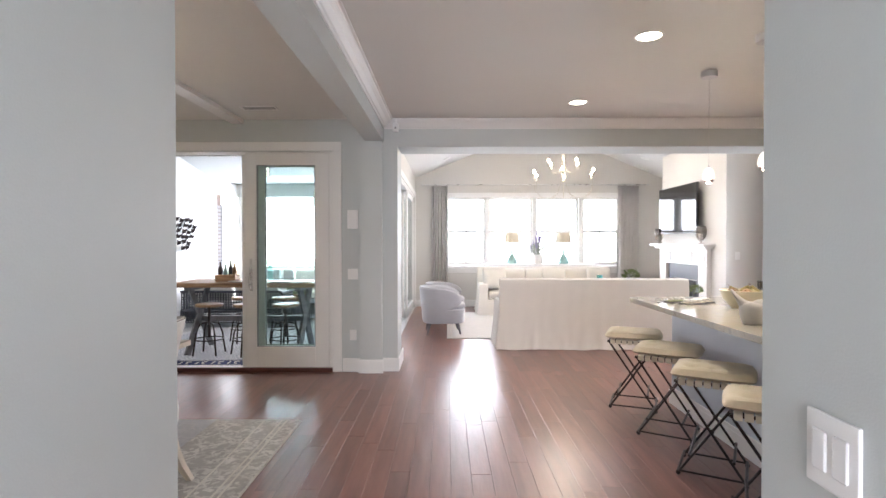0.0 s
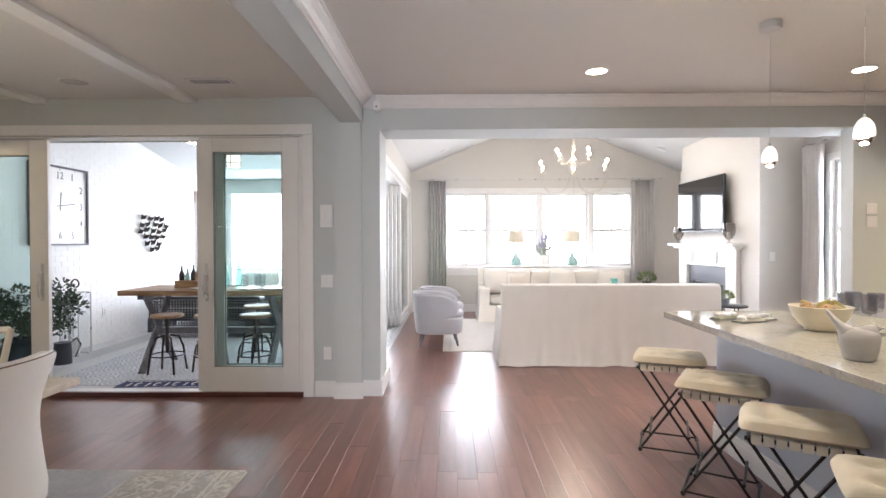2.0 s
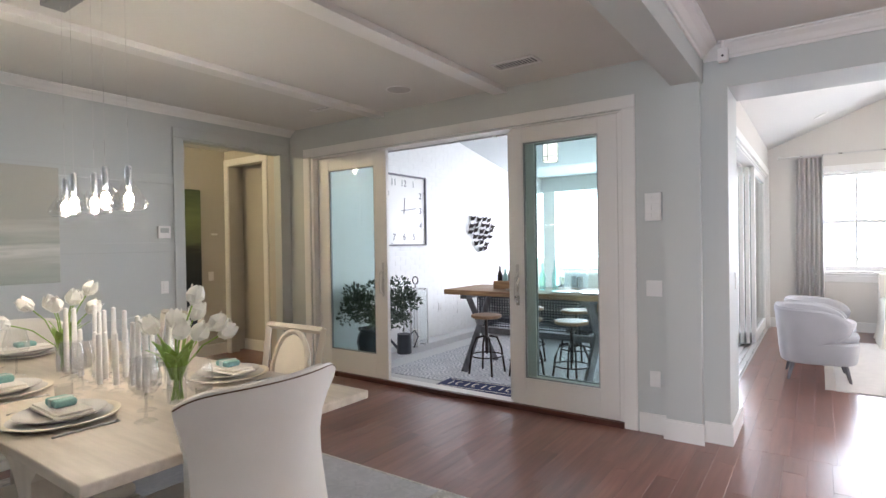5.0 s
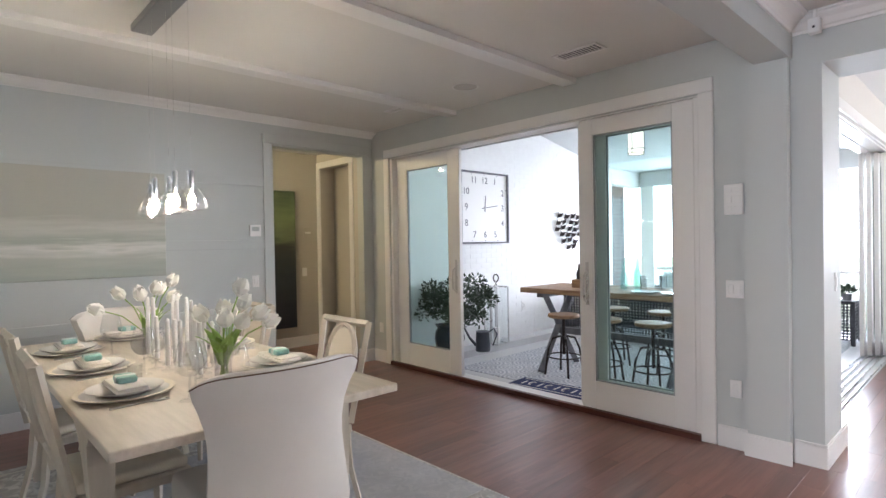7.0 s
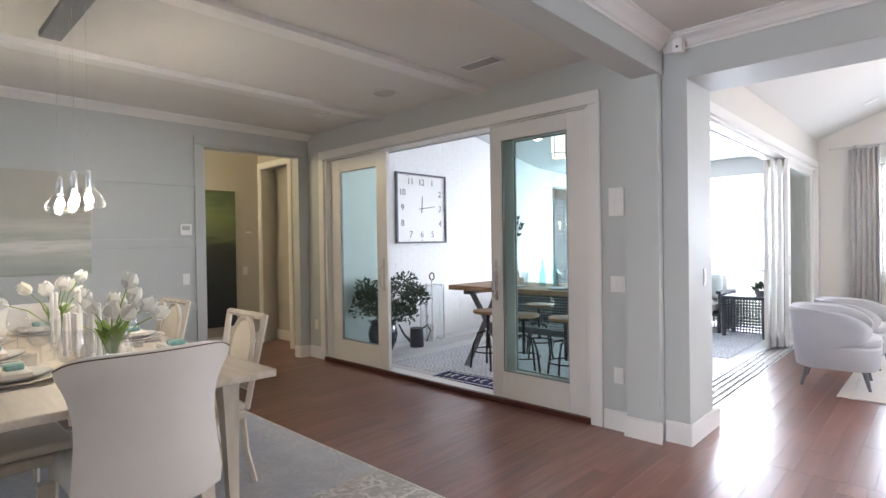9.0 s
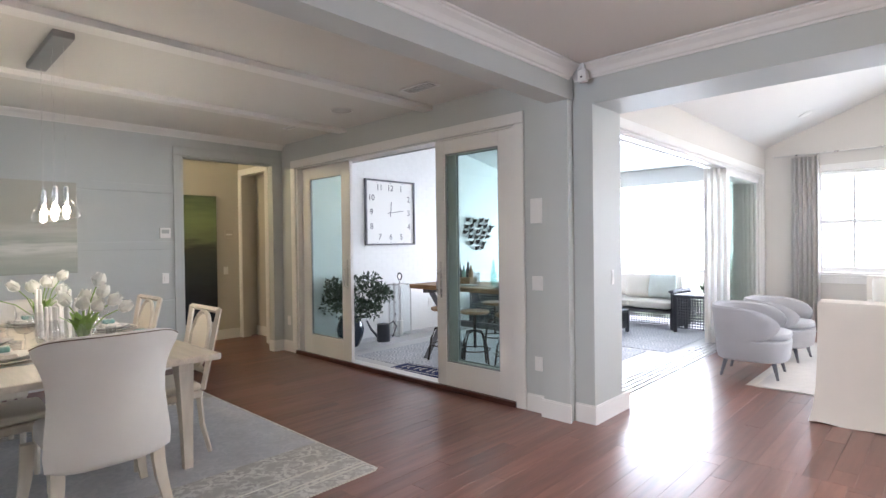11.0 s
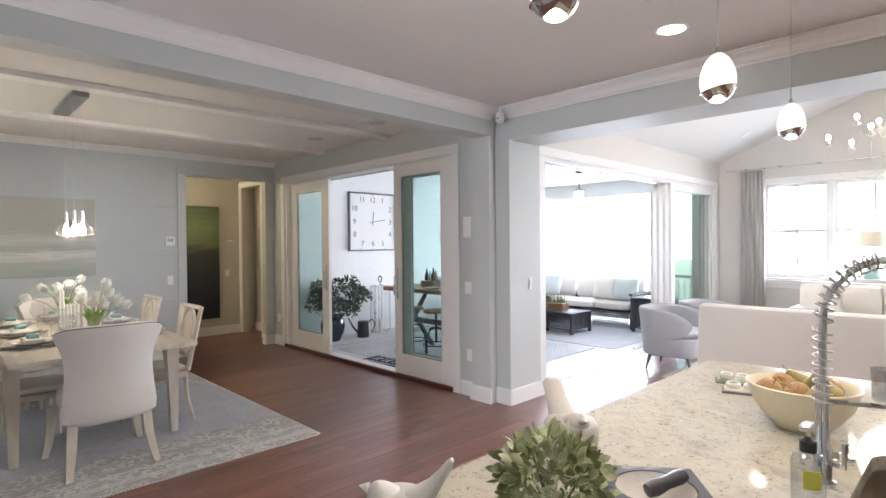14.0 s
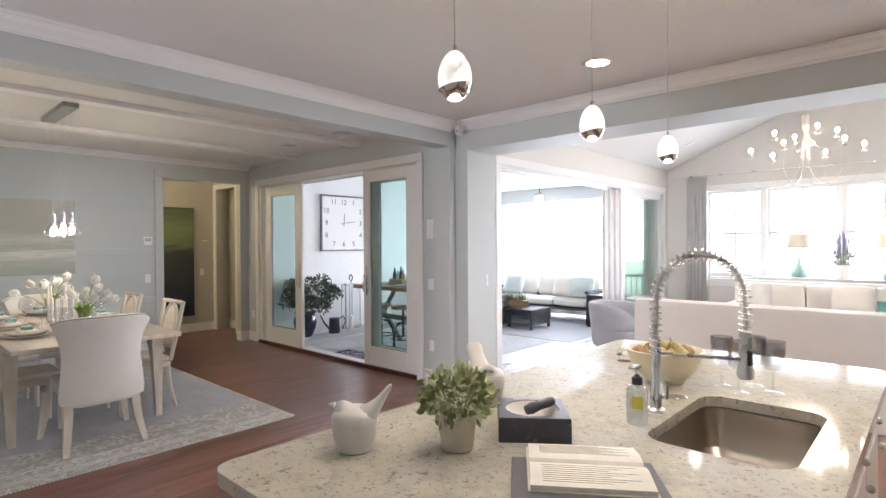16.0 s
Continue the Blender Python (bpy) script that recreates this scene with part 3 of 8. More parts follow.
def bands(name, stops, axis=2, scale=1.0, offset=0.0, rough=0.6, streak=(1, 1, 8)):
    """A painted canvas: colour bands up the picture, broken by streaks."""
    m = bpy.data.materials.new(name)
    m.use_nodes = True
    n, l = m.node_tree.nodes, m.node_tree.links
    b = n["Principled BSDF"]
    b.inputs["Roughness"].default_value = rough
    tc, sep, mp, nz = n.new("ShaderNodeTexCoord"), n.new("ShaderNodeSeparateXYZ"), n.new("ShaderNodeMapping"), n.new("ShaderNodeTexNoise")
    l.new(tc.outputs["Object"], sep.inputs[0])
    mp.inputs["Scale"].default_value = streak
    l.new(tc.outputs["Object"], mp.inputs[0])
    l.new(mp.outputs[0], nz.inputs[0])
    nz.inputs["Scale"].default_value, nz.inputs["Detail"].default_value = 2.0, 6
    a, c2 = n.new("ShaderNodeMath"), n.new("ShaderNodeMath")
    a.operation = "MULTIPLY_ADD"
    a.inputs[1].default_value, a.inputs[2].default_value = scale, offset - 0.11
    l.new(sep.outputs[axis], a.inputs[0])
    c2.operation = "MULTIPLY_ADD"
    c2.inputs[1].default_value = 0.22
    l.new(nz.outputs[0], c2.inputs[0])
    l.new(a.outputs[0], c2.inputs[2])
    cr = n.new("ShaderNodeValToRGB")
    while len(cr.color_ramp.elements) < len(stops):
        cr.color_ramp.elements.new(0.5)
    for e, (p, col) in zip(cr.color_ramp.elements, stops):
        e.position, e.color = p, (*col, 1)
    l.new(c2.outputs[0], cr.inputs[0])
    l.new(cr.outputs[0], b.inputs["Base Color"])
    bp = n.new("ShaderNodeBump")
    bp.inputs["Strength"].default_value, bp.inputs["Distance"].default_value = 0.2, 0.004
    l.new(nz.outputs[0], bp.inputs["Height"])
    l.new(bp.outputs[0], b.inputs["Normal"])
    MATS[name] = m
    return m


GRANITE = specked("cream_granite", (0.50, 0.465, 0.375), [(14, 0.50, 0.72, (0.40, 0.38, 0.33)), (26, 0.56, 0.72, (0.53, 0.51, 0.46)), (48, 0.62, 0.70, (0.27, 0.245, 0.20)), (90, 0.62, 0.68, (0.27, 0.24, 0.20)), (130, 0.65, 0.70, (0.15, 0.13, 0.115))], rough=0.07, blotch=(0.50, 0.48, 0.43))
SLATE = specked("dark_marble", (0.045, 0.045, 0.055), [(9, 0.62, 0.68, (0.2, 0.2, 0.21)), (80, 0.6, 0.7, (0.08, 0.08, 0.09))], rough=0.3)
RUGFIELD = ornament("rug_field", (0.50, 0.505, 0.53), (0.56, 0.56, 0.58), 7.0, mode="scroll")
RUGBORDER = ornament("rug_border", (0.45, 0.435, 0.415), (0.68, 0.665, 0.63), 7.5, mode="scroll")
RUGLINE = material("rug_line", (0.68, 0.66, 0.60), 0.95, vary=0.06, grain=300, bump=0.4)
PORCELAIN = material("white_porcelain", (0.82, 0.80, 0.76), 0.12, vary=0.01, bump=0)
CERAMIC = material("grey_ceramic", (0.56, 0.53, 0.49), 0.55, vary=0.05, scale=12, grain=150, bump=0.1)
CERAMICB = material("stone_white_ceramic", (0.62, 0.60, 0.57), 0.45, vary=0.05, scale=12, grain=150, bump=0.08)
CREAMPOT = material("cream_pot", (0.68, 0.62, 0.50), 0.6, vary=0.05, scale=20, grain=160, bump=0.1)
LEAF = material("green_leaf", (0.17, 0.215, 0.08), 0.5, vary=0.35, scale=30, grain=90, bump=0.1)
LEAFPALE = material("pale_leaf", (0.30, 0.34, 0.16), 0.5, vary=0.3, scale=30, grain=90, bump=0.1)
LEAFDARK = material("dark_leaf", (0.05, 0.075, 0.045), 0.55, vary=0.35, scale=20, grain=90, bump=0.1)
STEMG = material("tulip_green", (0.26, 0.40, 0.09), 0.45, vary=0.2, scale=20, bump=0.05)
PETAL = material("white_petal", (0.85, 0.84, 0.80), 0.55, vary=0.03, scale=30, bump=0.05)
n, l = PETAL.node_tree.nodes, PETAL.node_tree.links
tl2, mx2 = n.new("ShaderNodeBsdfTranslucent"), n.new("ShaderNodeMixShader")
tl2.inputs[0].default_value, mx2.inputs[0].default_value = (0.86, 0.85, 0.80, 1), 0.45
l.new(n["Principled BSDF"].outputs[0], mx2.inputs[1])
l.new(tl2.outputs[0], mx2.inputs[2])
l.new(mx2.outputs[0], n["Material Output"].inputs[0])
WAX = material("white_wax", (0.85, 0.83, 0.79), 0.4, vary=0.02, bump=0)
TEAL = material("teal_ceramic", (0.34, 0.54, 0.52), 0.25, vary=0.1, bump=0)
TEALGLASS = glass("teal_glass", (0.66, 0.89, 0.87), gloss=0.08)
SMOKE = glass("smoke_glass", (0.80, 0.80, 0.81), gloss=0.10)
STONEBALL = material("turquoise_soap", (0.25, 0.48, 0.45), 0.5, vary=0.15, scale=30, bump=0.1)
BULB = glow("bulb_glow", (1.0, 0.82, 0.56), 30.0)
CANGLOW = glow("can_glow", (1.0, 0.90, 0.74), 9.0)
EGGGLOW = glow("egg_glow", (1.0, 0.93, 0.84), 0.5)
n, l = EGGGLOW.node_tree.nodes, EGGGLOW.node_tree.links
tc, vo, nz, mr = n.new("ShaderNodeTexCoord"), n.new("ShaderNodeTexVoronoi"), n.new("ShaderNodeTexNoise"), n.new("ShaderNodeMapRange")
vo.feature = "DISTANCE_TO_EDGE"
vo.inputs["Scale"].default_value, nz.inputs["Scale"].default_value = 55, 24
l.new(tc.outputs["Object"], nz.inputs[0])
l.new(tc.outputs["Object"], vo.inputs["Vector"])
ad = n.new("ShaderNodeMath")
l.new(vo.outputs["Distance"], ad.inputs[0])
l.new(nz.outputs[0], ad.inputs[1])
mr.inputs["From Min"].default_value, mr.inputs["From Max"].default_value = 0.35, 0.9
mr.inputs["To Min"].default_value, mr.inputs["To Max"].default_value = 0.12, 0.50
l.new(ad.outputs[0], mr.inputs[0])
l.new(mr.outputs[0], n["Principled BSDF"].inputs["Emission Strength"])
n["Principled BSDF"].inputs["Roughness"].default_value = 0.08
TIPGLOW = glow("tip_glow", (1.0, 0.88, 0.68), 14.0)
SHADEGLOW = glow("shade_glow", (1.0, 0.90, 0.75), 0.8)
CANVAS = bands("pale_canvas", [(0.0, (0.34, 0.38, 0.33)), (0.22, (0.46, 0.48, 0.42)), (0.30, (0.66, 0.65, 0.60)), (0.36, (0.40, 0.43, 0.37)), (0.47, (0.55, 0.55, 0.49)), (0.56, (0.43, 0.43, 0.37)), (1.0, (0.47, 0.46, 0.40))], scale=0.95, offset=0.5, streak=(1, 1.6, 10))
SEASCAPE = bands("dark_canvas", [(0.0, (0.012, 0.016, 0.03)), (0.35, (0.03, 0.04, 0.05)), (0.58, (0.05, 0.055, 0.05)), (0.66, (0.15, 0.18, 0.10)), (0.8, (0.20, 0.26, 0.12)), (1.0, (0.10, 0.14, 0.08))], scale=0.52, streak=(1, 1.5, 7))
PAPER = material("book_paper", (0.82, 0.79, 0.72), 0.8, vary=0.03, scale=20, bump=0.05)
PRINT = material("print_ink", (0.70, 0.67, 0.61), 0.8, vary=0.05, bump=0)
PLASTIC = material("white_plastic", (0.80, 0.79, 0.77), 0.35, vary=0.01, bump=0)
PEAR = material("pear_skin", (0.38, 0.32, 0.11), 0.4, vary=0.25, scale=14, grain=120, bump=0.05)
APPLE = material("apple_skin", (0.40, 0.24, 0.10), 0.35, vary=0.3, scale=10, grain=120, bump=0.03)
BOWL = material("cream_bowl", (0.78, 0.71, 0.54), 0.3, vary=0.03, scale=10, bump=0.02)
BLUEMAT = material("navy_mat", (0.02, 0.03, 0.11), 0.95, vary=0.15, scale=20, grain=300, bump=0.4)
LABELY = material("yellow_label", (0.62, 0.58, 0.08), 0.5, vary=0.04, bump=0)
NAILS = material("bronze_nails", (0.14, 0.09, 0.06), 0.4, 0.7, vary=0.1, bump=0)
TABLET = material("dark_tray", (0.10, 0.10, 0.11), 0.35, vary=0.1, bump=0.02)


# ---- ceiling fittings ----
def can_light(x, y, z=CEILZ, tilt=None):
    c = thing("recessed_light", "lit round recessed downlight with white trim ring", "light", Matrix.Translation((x, y, z)) @ (tilt or Matrix()), "recessed ceiling lights")
    bm = B()
    lathe(bm, [(0.075, -0.001), (0.095, -0.001), (0.093, -0.008), (0.078, -0.006)], 28, cap=False)
    part("trim_ring", bm, TRIM, c, smooth=True)
    bm = B()
    lathe(bm, [(0.076, -0.004), (0.04, -0.0045), (0.001, -0.005)], 24)
    part("lens", bm, CANGLOW, c, "glowing warm lens")


for x, y in ((1.34, 3.56), (1.28, 5.23), (3.39, 5.23), (3.39, 3.56)):
    can_light(x, y)
vt = math.atan((RIDGEZ - EAVEZ) / (RIDGEX - LIVX0))
for x, y, sgn in ((0.55, 9.6, -1), (3.55, 9.6, 1), (0.0, 11.1, -1), (4.1, 11.1, 1)):
    z = RIDGEZ - abs(x - RIDGEX) * math.tan(vt)
    if y < 10:
        can_light(x, y, z - 0.003, Matrix.Rotation(sgn * vt, 4, "Y"))
    else:
        bm = B()
        lathe(bm, [(0.075, -0.001), (0.09, -0.001), (0.085, -0.01), (0.03, -0.016), (0.001, -0.016)], 20)
        solid("ceiling_sensor", bm, PLASTIC, "small white round ceiling sensor on the vault", "sensor", smooth=True, m=Matrix.Translation((x, y, z - 0.003)) @ Matrix.Rotation(sgn * vt, 4, "Y"))


def ceiling_vent(x, y, w, h):
    v = thing("ceiling_vent", "white slatted metal ceiling vent", "vent", pose(x, y, CEILZ - 0.001))
    bm = B()
    for a in ((-w / 2, w / 2, -h / 2, -h / 2 + 0.018), (-w / 2, w / 2, h / 2 - 0.018, h / 2), (-w / 2, -w / 2 + 0.018, -h / 2 + 0.018, h / 2 - 0.018), (w / 2 - 0.018, w / 2, -h / 2 + 0.018, h / 2 - 0.018)):
        box(bm, *a, -0.010, 0)
    part("frame", bm, TRIM, v)
    # thin dark sheet gives the shade of the duct behind the slats
    bm = B()
    box(bm, -w / 2 + 0.018, w / 2 - 0.018, -h / 2 + 0.018, h / 2 - 0.018, -0.002, 0)
    part("backing", bm, GREYWOOD, v, "dark sheet standing for the shaded duct")
    n = int(w / 0.028)
    for i in range(n):
        bm = B()
        x0 = -w / 2 + 0.024 + i * (w - 0.048) / n
        box(bm, x0, x0 + 0.007, -h / 2 + 0.018, h / 2 - 0.018, -0.009, -0.004)
        part("slat", bm, TRIM, v)


ceiling_vent(-1.90, 5.41, 0.36, 0.16)
ceiling_vent(-4.07, 5.43, 0.25, 0.10)
sp = thing("ceiling_speaker", "round off-white flush ceiling speaker grille", "speaker", pose(-3.04, 5.40, CEILZ - 0.001))
bm = B()
lathe(bm, [(0.105, 0), (0.115, 0), (0.113, -0.008), (0.105, -0.006)], 28, cap=False)
part("rim", bm, TRIM, sp, smooth=True)
bm = B()
lathe(bm, [(0.105, -0.003), (0.05, -0.005), (0.001, -0.005)], 24)
part("grille", bm, material("speaker_mesh", (0.55, 0.53, 0.51), 0.8, vary=0.1, grain=600, bump=0.3), sp, "finely perforated grille")

# motion detector in the corner of the crown
sc = thing("security_sensor", "small white security sensor on the crown moulding", "sensor", pose(-0.56, 5.85, 2.70))
bm = B()
box(bm, -0.032, 0.032, -0.028, 0.028, -0.045, 0.045, 0.008, 2)
part("housing", bm, PLASTIC, sc)
bm = B()
tube(bm, [(0, 0, 0.045), (0, 0.01, 0.10)], 0.012, 8)
part("bracket", bm, PLASTIC, sc)
bm = B()
lathe(bm, [(0.008, 0), (0.008, 0.003), (0.001, 0.003)], 12)
lens = part("lens", bm, BLACK, sc, "dark round lens")
lens.matrix_basis = pose(0, -0.028, -0.01, 90)


# ---- switches and outlets ----
def wall_plate(name, label, m, w=0.075, h=0.12, rockers=1, kind="switch"):
    p = thing(name, label, kind, m)
    bm = B()
    box(bm, -w / 2, w / 2, -0.007, 0, -h / 2, h / 2, 0.003, 2)
    part("plate", bm, PLASTIC, p)
    for i in range(rockers):
        x = (i - (rockers - 1) / 2) * 0.046
        bm = B()
        if kind == "outlet":
            for z in (-0.02, 0.02):
                box(bm, x - 0.016, x + 0.016, -0.010, -0.0072, z - 0.014, z + 0.014, 0.003)
        else:
            box(bm, x - 0.016, x + 0.016, -0.011, -0.0072, -0.033, 0.033, 0.003)
        part("socket" if kind == "outlet" else "rocker", bm, PLASTIC, p)
    return p


def on_west(y, z):
    return pose(LX + 0.001, y, z, 0, 0, 90)


wall_plate("light_switch", "white double rocker switch plate on grey-blue wall", pose(-1.045, WY, 1.09), 0.115, 0.12, 2)
wall_plate("power_outlet", "white power outlet on grey-blue wall", pose(-1.045, WY, 0.41), kind="outlet")
wall_plate("light_switch", "white rocker switch plate on the panelled wall", on_west(4.42, 1.07))
wall_plate("power_outlet", "white outlet low beside the sliding door", pose(-5.04, WY, 0.42), kind="outlet")
wall_plate("light_switch", "white double rocker switch plate in the passage", pose(0.604, 0.83, 1.11, 0, 0, -90), 0.115, 0.12, 2)
wall_plate("light_switch", "white switch plate on the hall wall", pose(-6.699, 5.82, 1.06, 0, 0, 90))
wall_plate("light_switch", "white switch plate beside the living room window", pose(4.849, 6.5, 1.62, 0, 0, -90))
wall_plate("power_outlet", "white outlet on the chimney breast side", pose(4.42, 8.149, 1.24), kind="outlet")
wall_plate("light_switch", "white switch plate on the jamb by the porch", pose(-0.549, 6.28, 1.14, 0, 0, 90), 0.045, 0.12)
tk = thing("control_panel", "white wall control panel with keypad", "control panel", pose(-1.045, WY, 1.70))
bm = B()
box(bm, -0.06, 0.06, -0.022, 0, -0.105, 0.105, 0.006, 2)
part("housing", bm, PLASTIC, tk)
for k, (z, h) in enumerate(((0.065, 0.03), (0.0, 0.05), (-0.065, 0.035))):
    for x in (-0.027, 0.027):
        bm = B()
        box(bm, x - 0.02, x + 0.02, -0.026, -0.022, z - h / 2, z + h / 2, 0.003)
        part("key", bm, TRIM, tk)
th = thing("thermostat", "white square wall thermostat on panelling", "thermostat", on_west(4.42, 1.60))
bm = B()
box(bm, -0.06, 0.06, -0.025, 0, -0.06, 0.06, 0.006, 2)
part("housing", bm, PLASTIC, th)
bm = B()
box(bm, -0.04, 0.04, -0.028, -0.025, -0.005, 0.04, 0.002)
part("display", bm, material("lcd_grey", (0.45, 0.48, 0.46), 0.3, vary=0.02, bump=0), th, "grey display")
hp = thing("hall_panel", "small taupe wall keypad in the hall", "keypad", pose(-6.699, 5.87, 1.62, 0, 0, 90))
bm = B()
box(bm, -0.06, 0.06, -0.02, 0, -0.06, 0.06, 0.006, 2)
part("housing", bm, HALLWALL, hp)
bm = B()
box(bm, -0.045, 0.045, -0.023, -0.02, -0.012, 0.012, 0.002)
part("display", bm, PLASTIC, hp)

# ---- pictures ----
pic = thing("wall_art", "wide pale abstract canvas in soft grey-green bands", "painting", pose(LX + 0.001, 2.83, 1.65, 0, 0, 90))
bm = B()
box(bm, -0.72, 0.72, -0.035, 0, -0.47, 0.47, 0.003)
part("canvas", bm, CANVAS, pic)
pic = thing("wall_art", "tall dark seascape canvas with green sky", "painting", pose(-6.699, 5.20, 0.29, 0, 0, 90))
bm = B()
box(bm, -0.47, 0.47, -0.04, 0, 0, 1.91, 0.003)
part("canvas", bm, SEASCAPE, pic)

# ---- dining room ----
rug = thing("area_rug", "grey wool dining rug with pale ornamental border", "rug", pose(0, 0, 0))
bm = B()
box(bm, -4.25, -1.18, 1.62, 4.29, 0.0005, 0.009, 0.003)
part("border", bm, RUGBORDER, rug, "taupe border with cream scrolls")
bm = B()
box(bm, -3.60, -1.86, 1.64, 4.27, 0.009, 0.0115)
part("field", bm, RUGFIELD, rug, "plain grey-blue centre")
for x0, x1, y0, y1 in ((-1.29, -1.278, 1.64, 4.27), (-1.33, -1.318, 1.64, 4.27), (-1.47, -1.458, 1.64, 4.27), (-4.16, -4.148, 1.64, 4.27)):
    bm = B()
    box(bm, x0, x1, y0, y1, 0.0088, 0.0118)
    part("stripe", bm, RUGLINE, rug)
bm = B()
for i in range(120):
    y = 1.63 + i * 2.65 / 120
    box(bm, -1.183, -1.168, y, y + 0.014, 0.001, 0.007)
for i in range(130):
    x = -4.24 + i * 3.06 / 130
    box(bm, x, x + 0.014, 4.288, 4.302, 0.001, 0.007)
part("bound_edge", bm, RUGLINE, rug)

TBL = thing("dining_table", "pale washed-wood rectangular dining table", "table", pose(-3.0, 2.955, 0.0118))
bm = B()
box(bm, -1.30, 1.30, -0.575, 0.575, 0.748, 0.785, 0.006, 2)
part("tabletop", bm, TABLEWOOD, TBL)
for sx in (-1, 1):
    for sy in (-1, 1):
        bm = B()
        x, y = sx * 0.88, sy * 0.52
        # a flaring bracket leg that narrows to the foot
        rings = []
        for z, hx, hy, ox in ((0, 0.026, 0.026, 0.02), (0.25, 0.032, 0.032, 0.005), (0.5, 0.042, 0.040, -0.01), (0.62, 0.055, 0.045, -0.03), (0.70, 0.085, 0.048, -0.05), (0.747, 0.15, 0.05, -0.06)):
            c = Vector((x + sx * ox, y, z))
            rings.append([c + Vector((a * hx, b * hy, 0)) for a, b in ((-1, -1), (1, -1), (1, 1), (-1, 1))])
        skin(bm, rings)
        part("leg", bm, PALEWOOD, TBL)
for y in (-0.50, 0.50):
    bm = B()
    box(bm, -0.80, 0.80, y - 0.012, y + 0.012, 0.67, 0.747, 0.002)
    part("apron", bm, PALEWOOD, TBL)
TTOP = 0.0118 + 0.785


def host_chair(m, label):
    """An upholstered end chair: curved waisted back, seat and four legs; it faces -x."""
    c = thing("host_chair", label, "chair", m, "dining chairs")
    bm = B()
    rows = []
    levels = [(0.305, 0.205, -0.03, 0.02), (0.318, 0.232, -0.015, 0.035), (0.345, 0.250, -0.006, 0.045), (0.42, 0.256, 0.0, 0.05), (0.50, 0.249, 0.004, 0.05), (0.58, 0.242, 0.010, 0.05), (0.65, 0.237, 0.016, 0.05), (0.72, 0.238, 0.024, 0.05), (0.79, 0.248, 0.036, 0.05), (0.86, 0.266, 0.050, 0.05), (0.92, 0.286, 0.064, 0.045), (0.962, 0.294, 0.075, 0.035), (0.975, 0.288, 0.078, 0.015)]
    n = 24
    for z, hw, ox, th2 in levels:
        r = []
        for i in range(n + 1):
            a = -1 + 2 * i / n
            y = a * hw
            x = ox - 0.125 * a * a * (0.45 + 0.55 * min(1, (z - 0.33) / 0.5))
            r.append(Vector((x + th2 * 0.6, y, z + 0.012 * (1 - a * a) - 0.030 * abs(a) ** 9 * max(0.0, (z - 0.80) / 0.17) + 0.03 * abs(a) ** 6 * max(0.0, (0.36 - z) / 0.05))))
        back = []
        for i in range(n, -1, -1):
            a = -1 + 2 * i / n
            p = r[i]
            back.append(Vector((p.x - th2 * 1.7, p.y * 0.90, p.z)))
        rows.append(r + back)
    skin(bm, rows)
    back = part("backrest", bm, LINEN, c, smooth=True)
    bm = B()
    for z, hw, ox, th2 in levels[-2:-1]:
        tube(bm, [(ox - 0.125 * a * a + th2 * 0.6 - 0.002, a * hw, z + 0.012 * (1 - a * a) - 0.029 * abs(a) ** 9 + 0.004) for a in [-1 + 2 * i / 28 for i in range(29)]], 0.0028, 6)
    part("piping", bm, NAILS, back, "thin dark piping")
    bm = B()
    box(bm, -0.58, -0.04, -0.215, 0.215, 0.36, 0.49, 0.035, 3)
    part("seat", bm, LINEN, c, smooth=True)
    for sx, sy in ((0, -1), (0, 1), (1, -1), (1, 1)):
        bm = B()
        x, y = (-0.07, sy * 0.20) if sx == 0 else (-0.54, sy * 0.24)
        k = 0.11 if sx == 0 else -0.03
        rings = []
        for t, h in ((0, 0.027), (0.25, 0.026), (0.5, 0.024), (0.75, 0.021), (1, 0.017)):
            cc = Vector((x + k * t * t, y + sy * 0.035 * t * t, 0.37 - 0.37 * t))
            rings.append([cc + Vector((a * h, b * h, 0)) for a, b in ((-1, -1), (1, -1), (1, 1), (-1, 1))])
        skin(bm, rings)
        part("leg", bm, PALEWOOD, c)
    return c


host_chair(pose(-1.585, 2.925, 0.0118) @ Matrix.Diagonal((1, 1.12, 1.015, 1)), "cream upholstered end chair with curved waisted back and dark piping")
host_chair(pose(-4.26, 2.955, 0.0118, 0, 0, 180), "white upholstered end chair at the far table end")


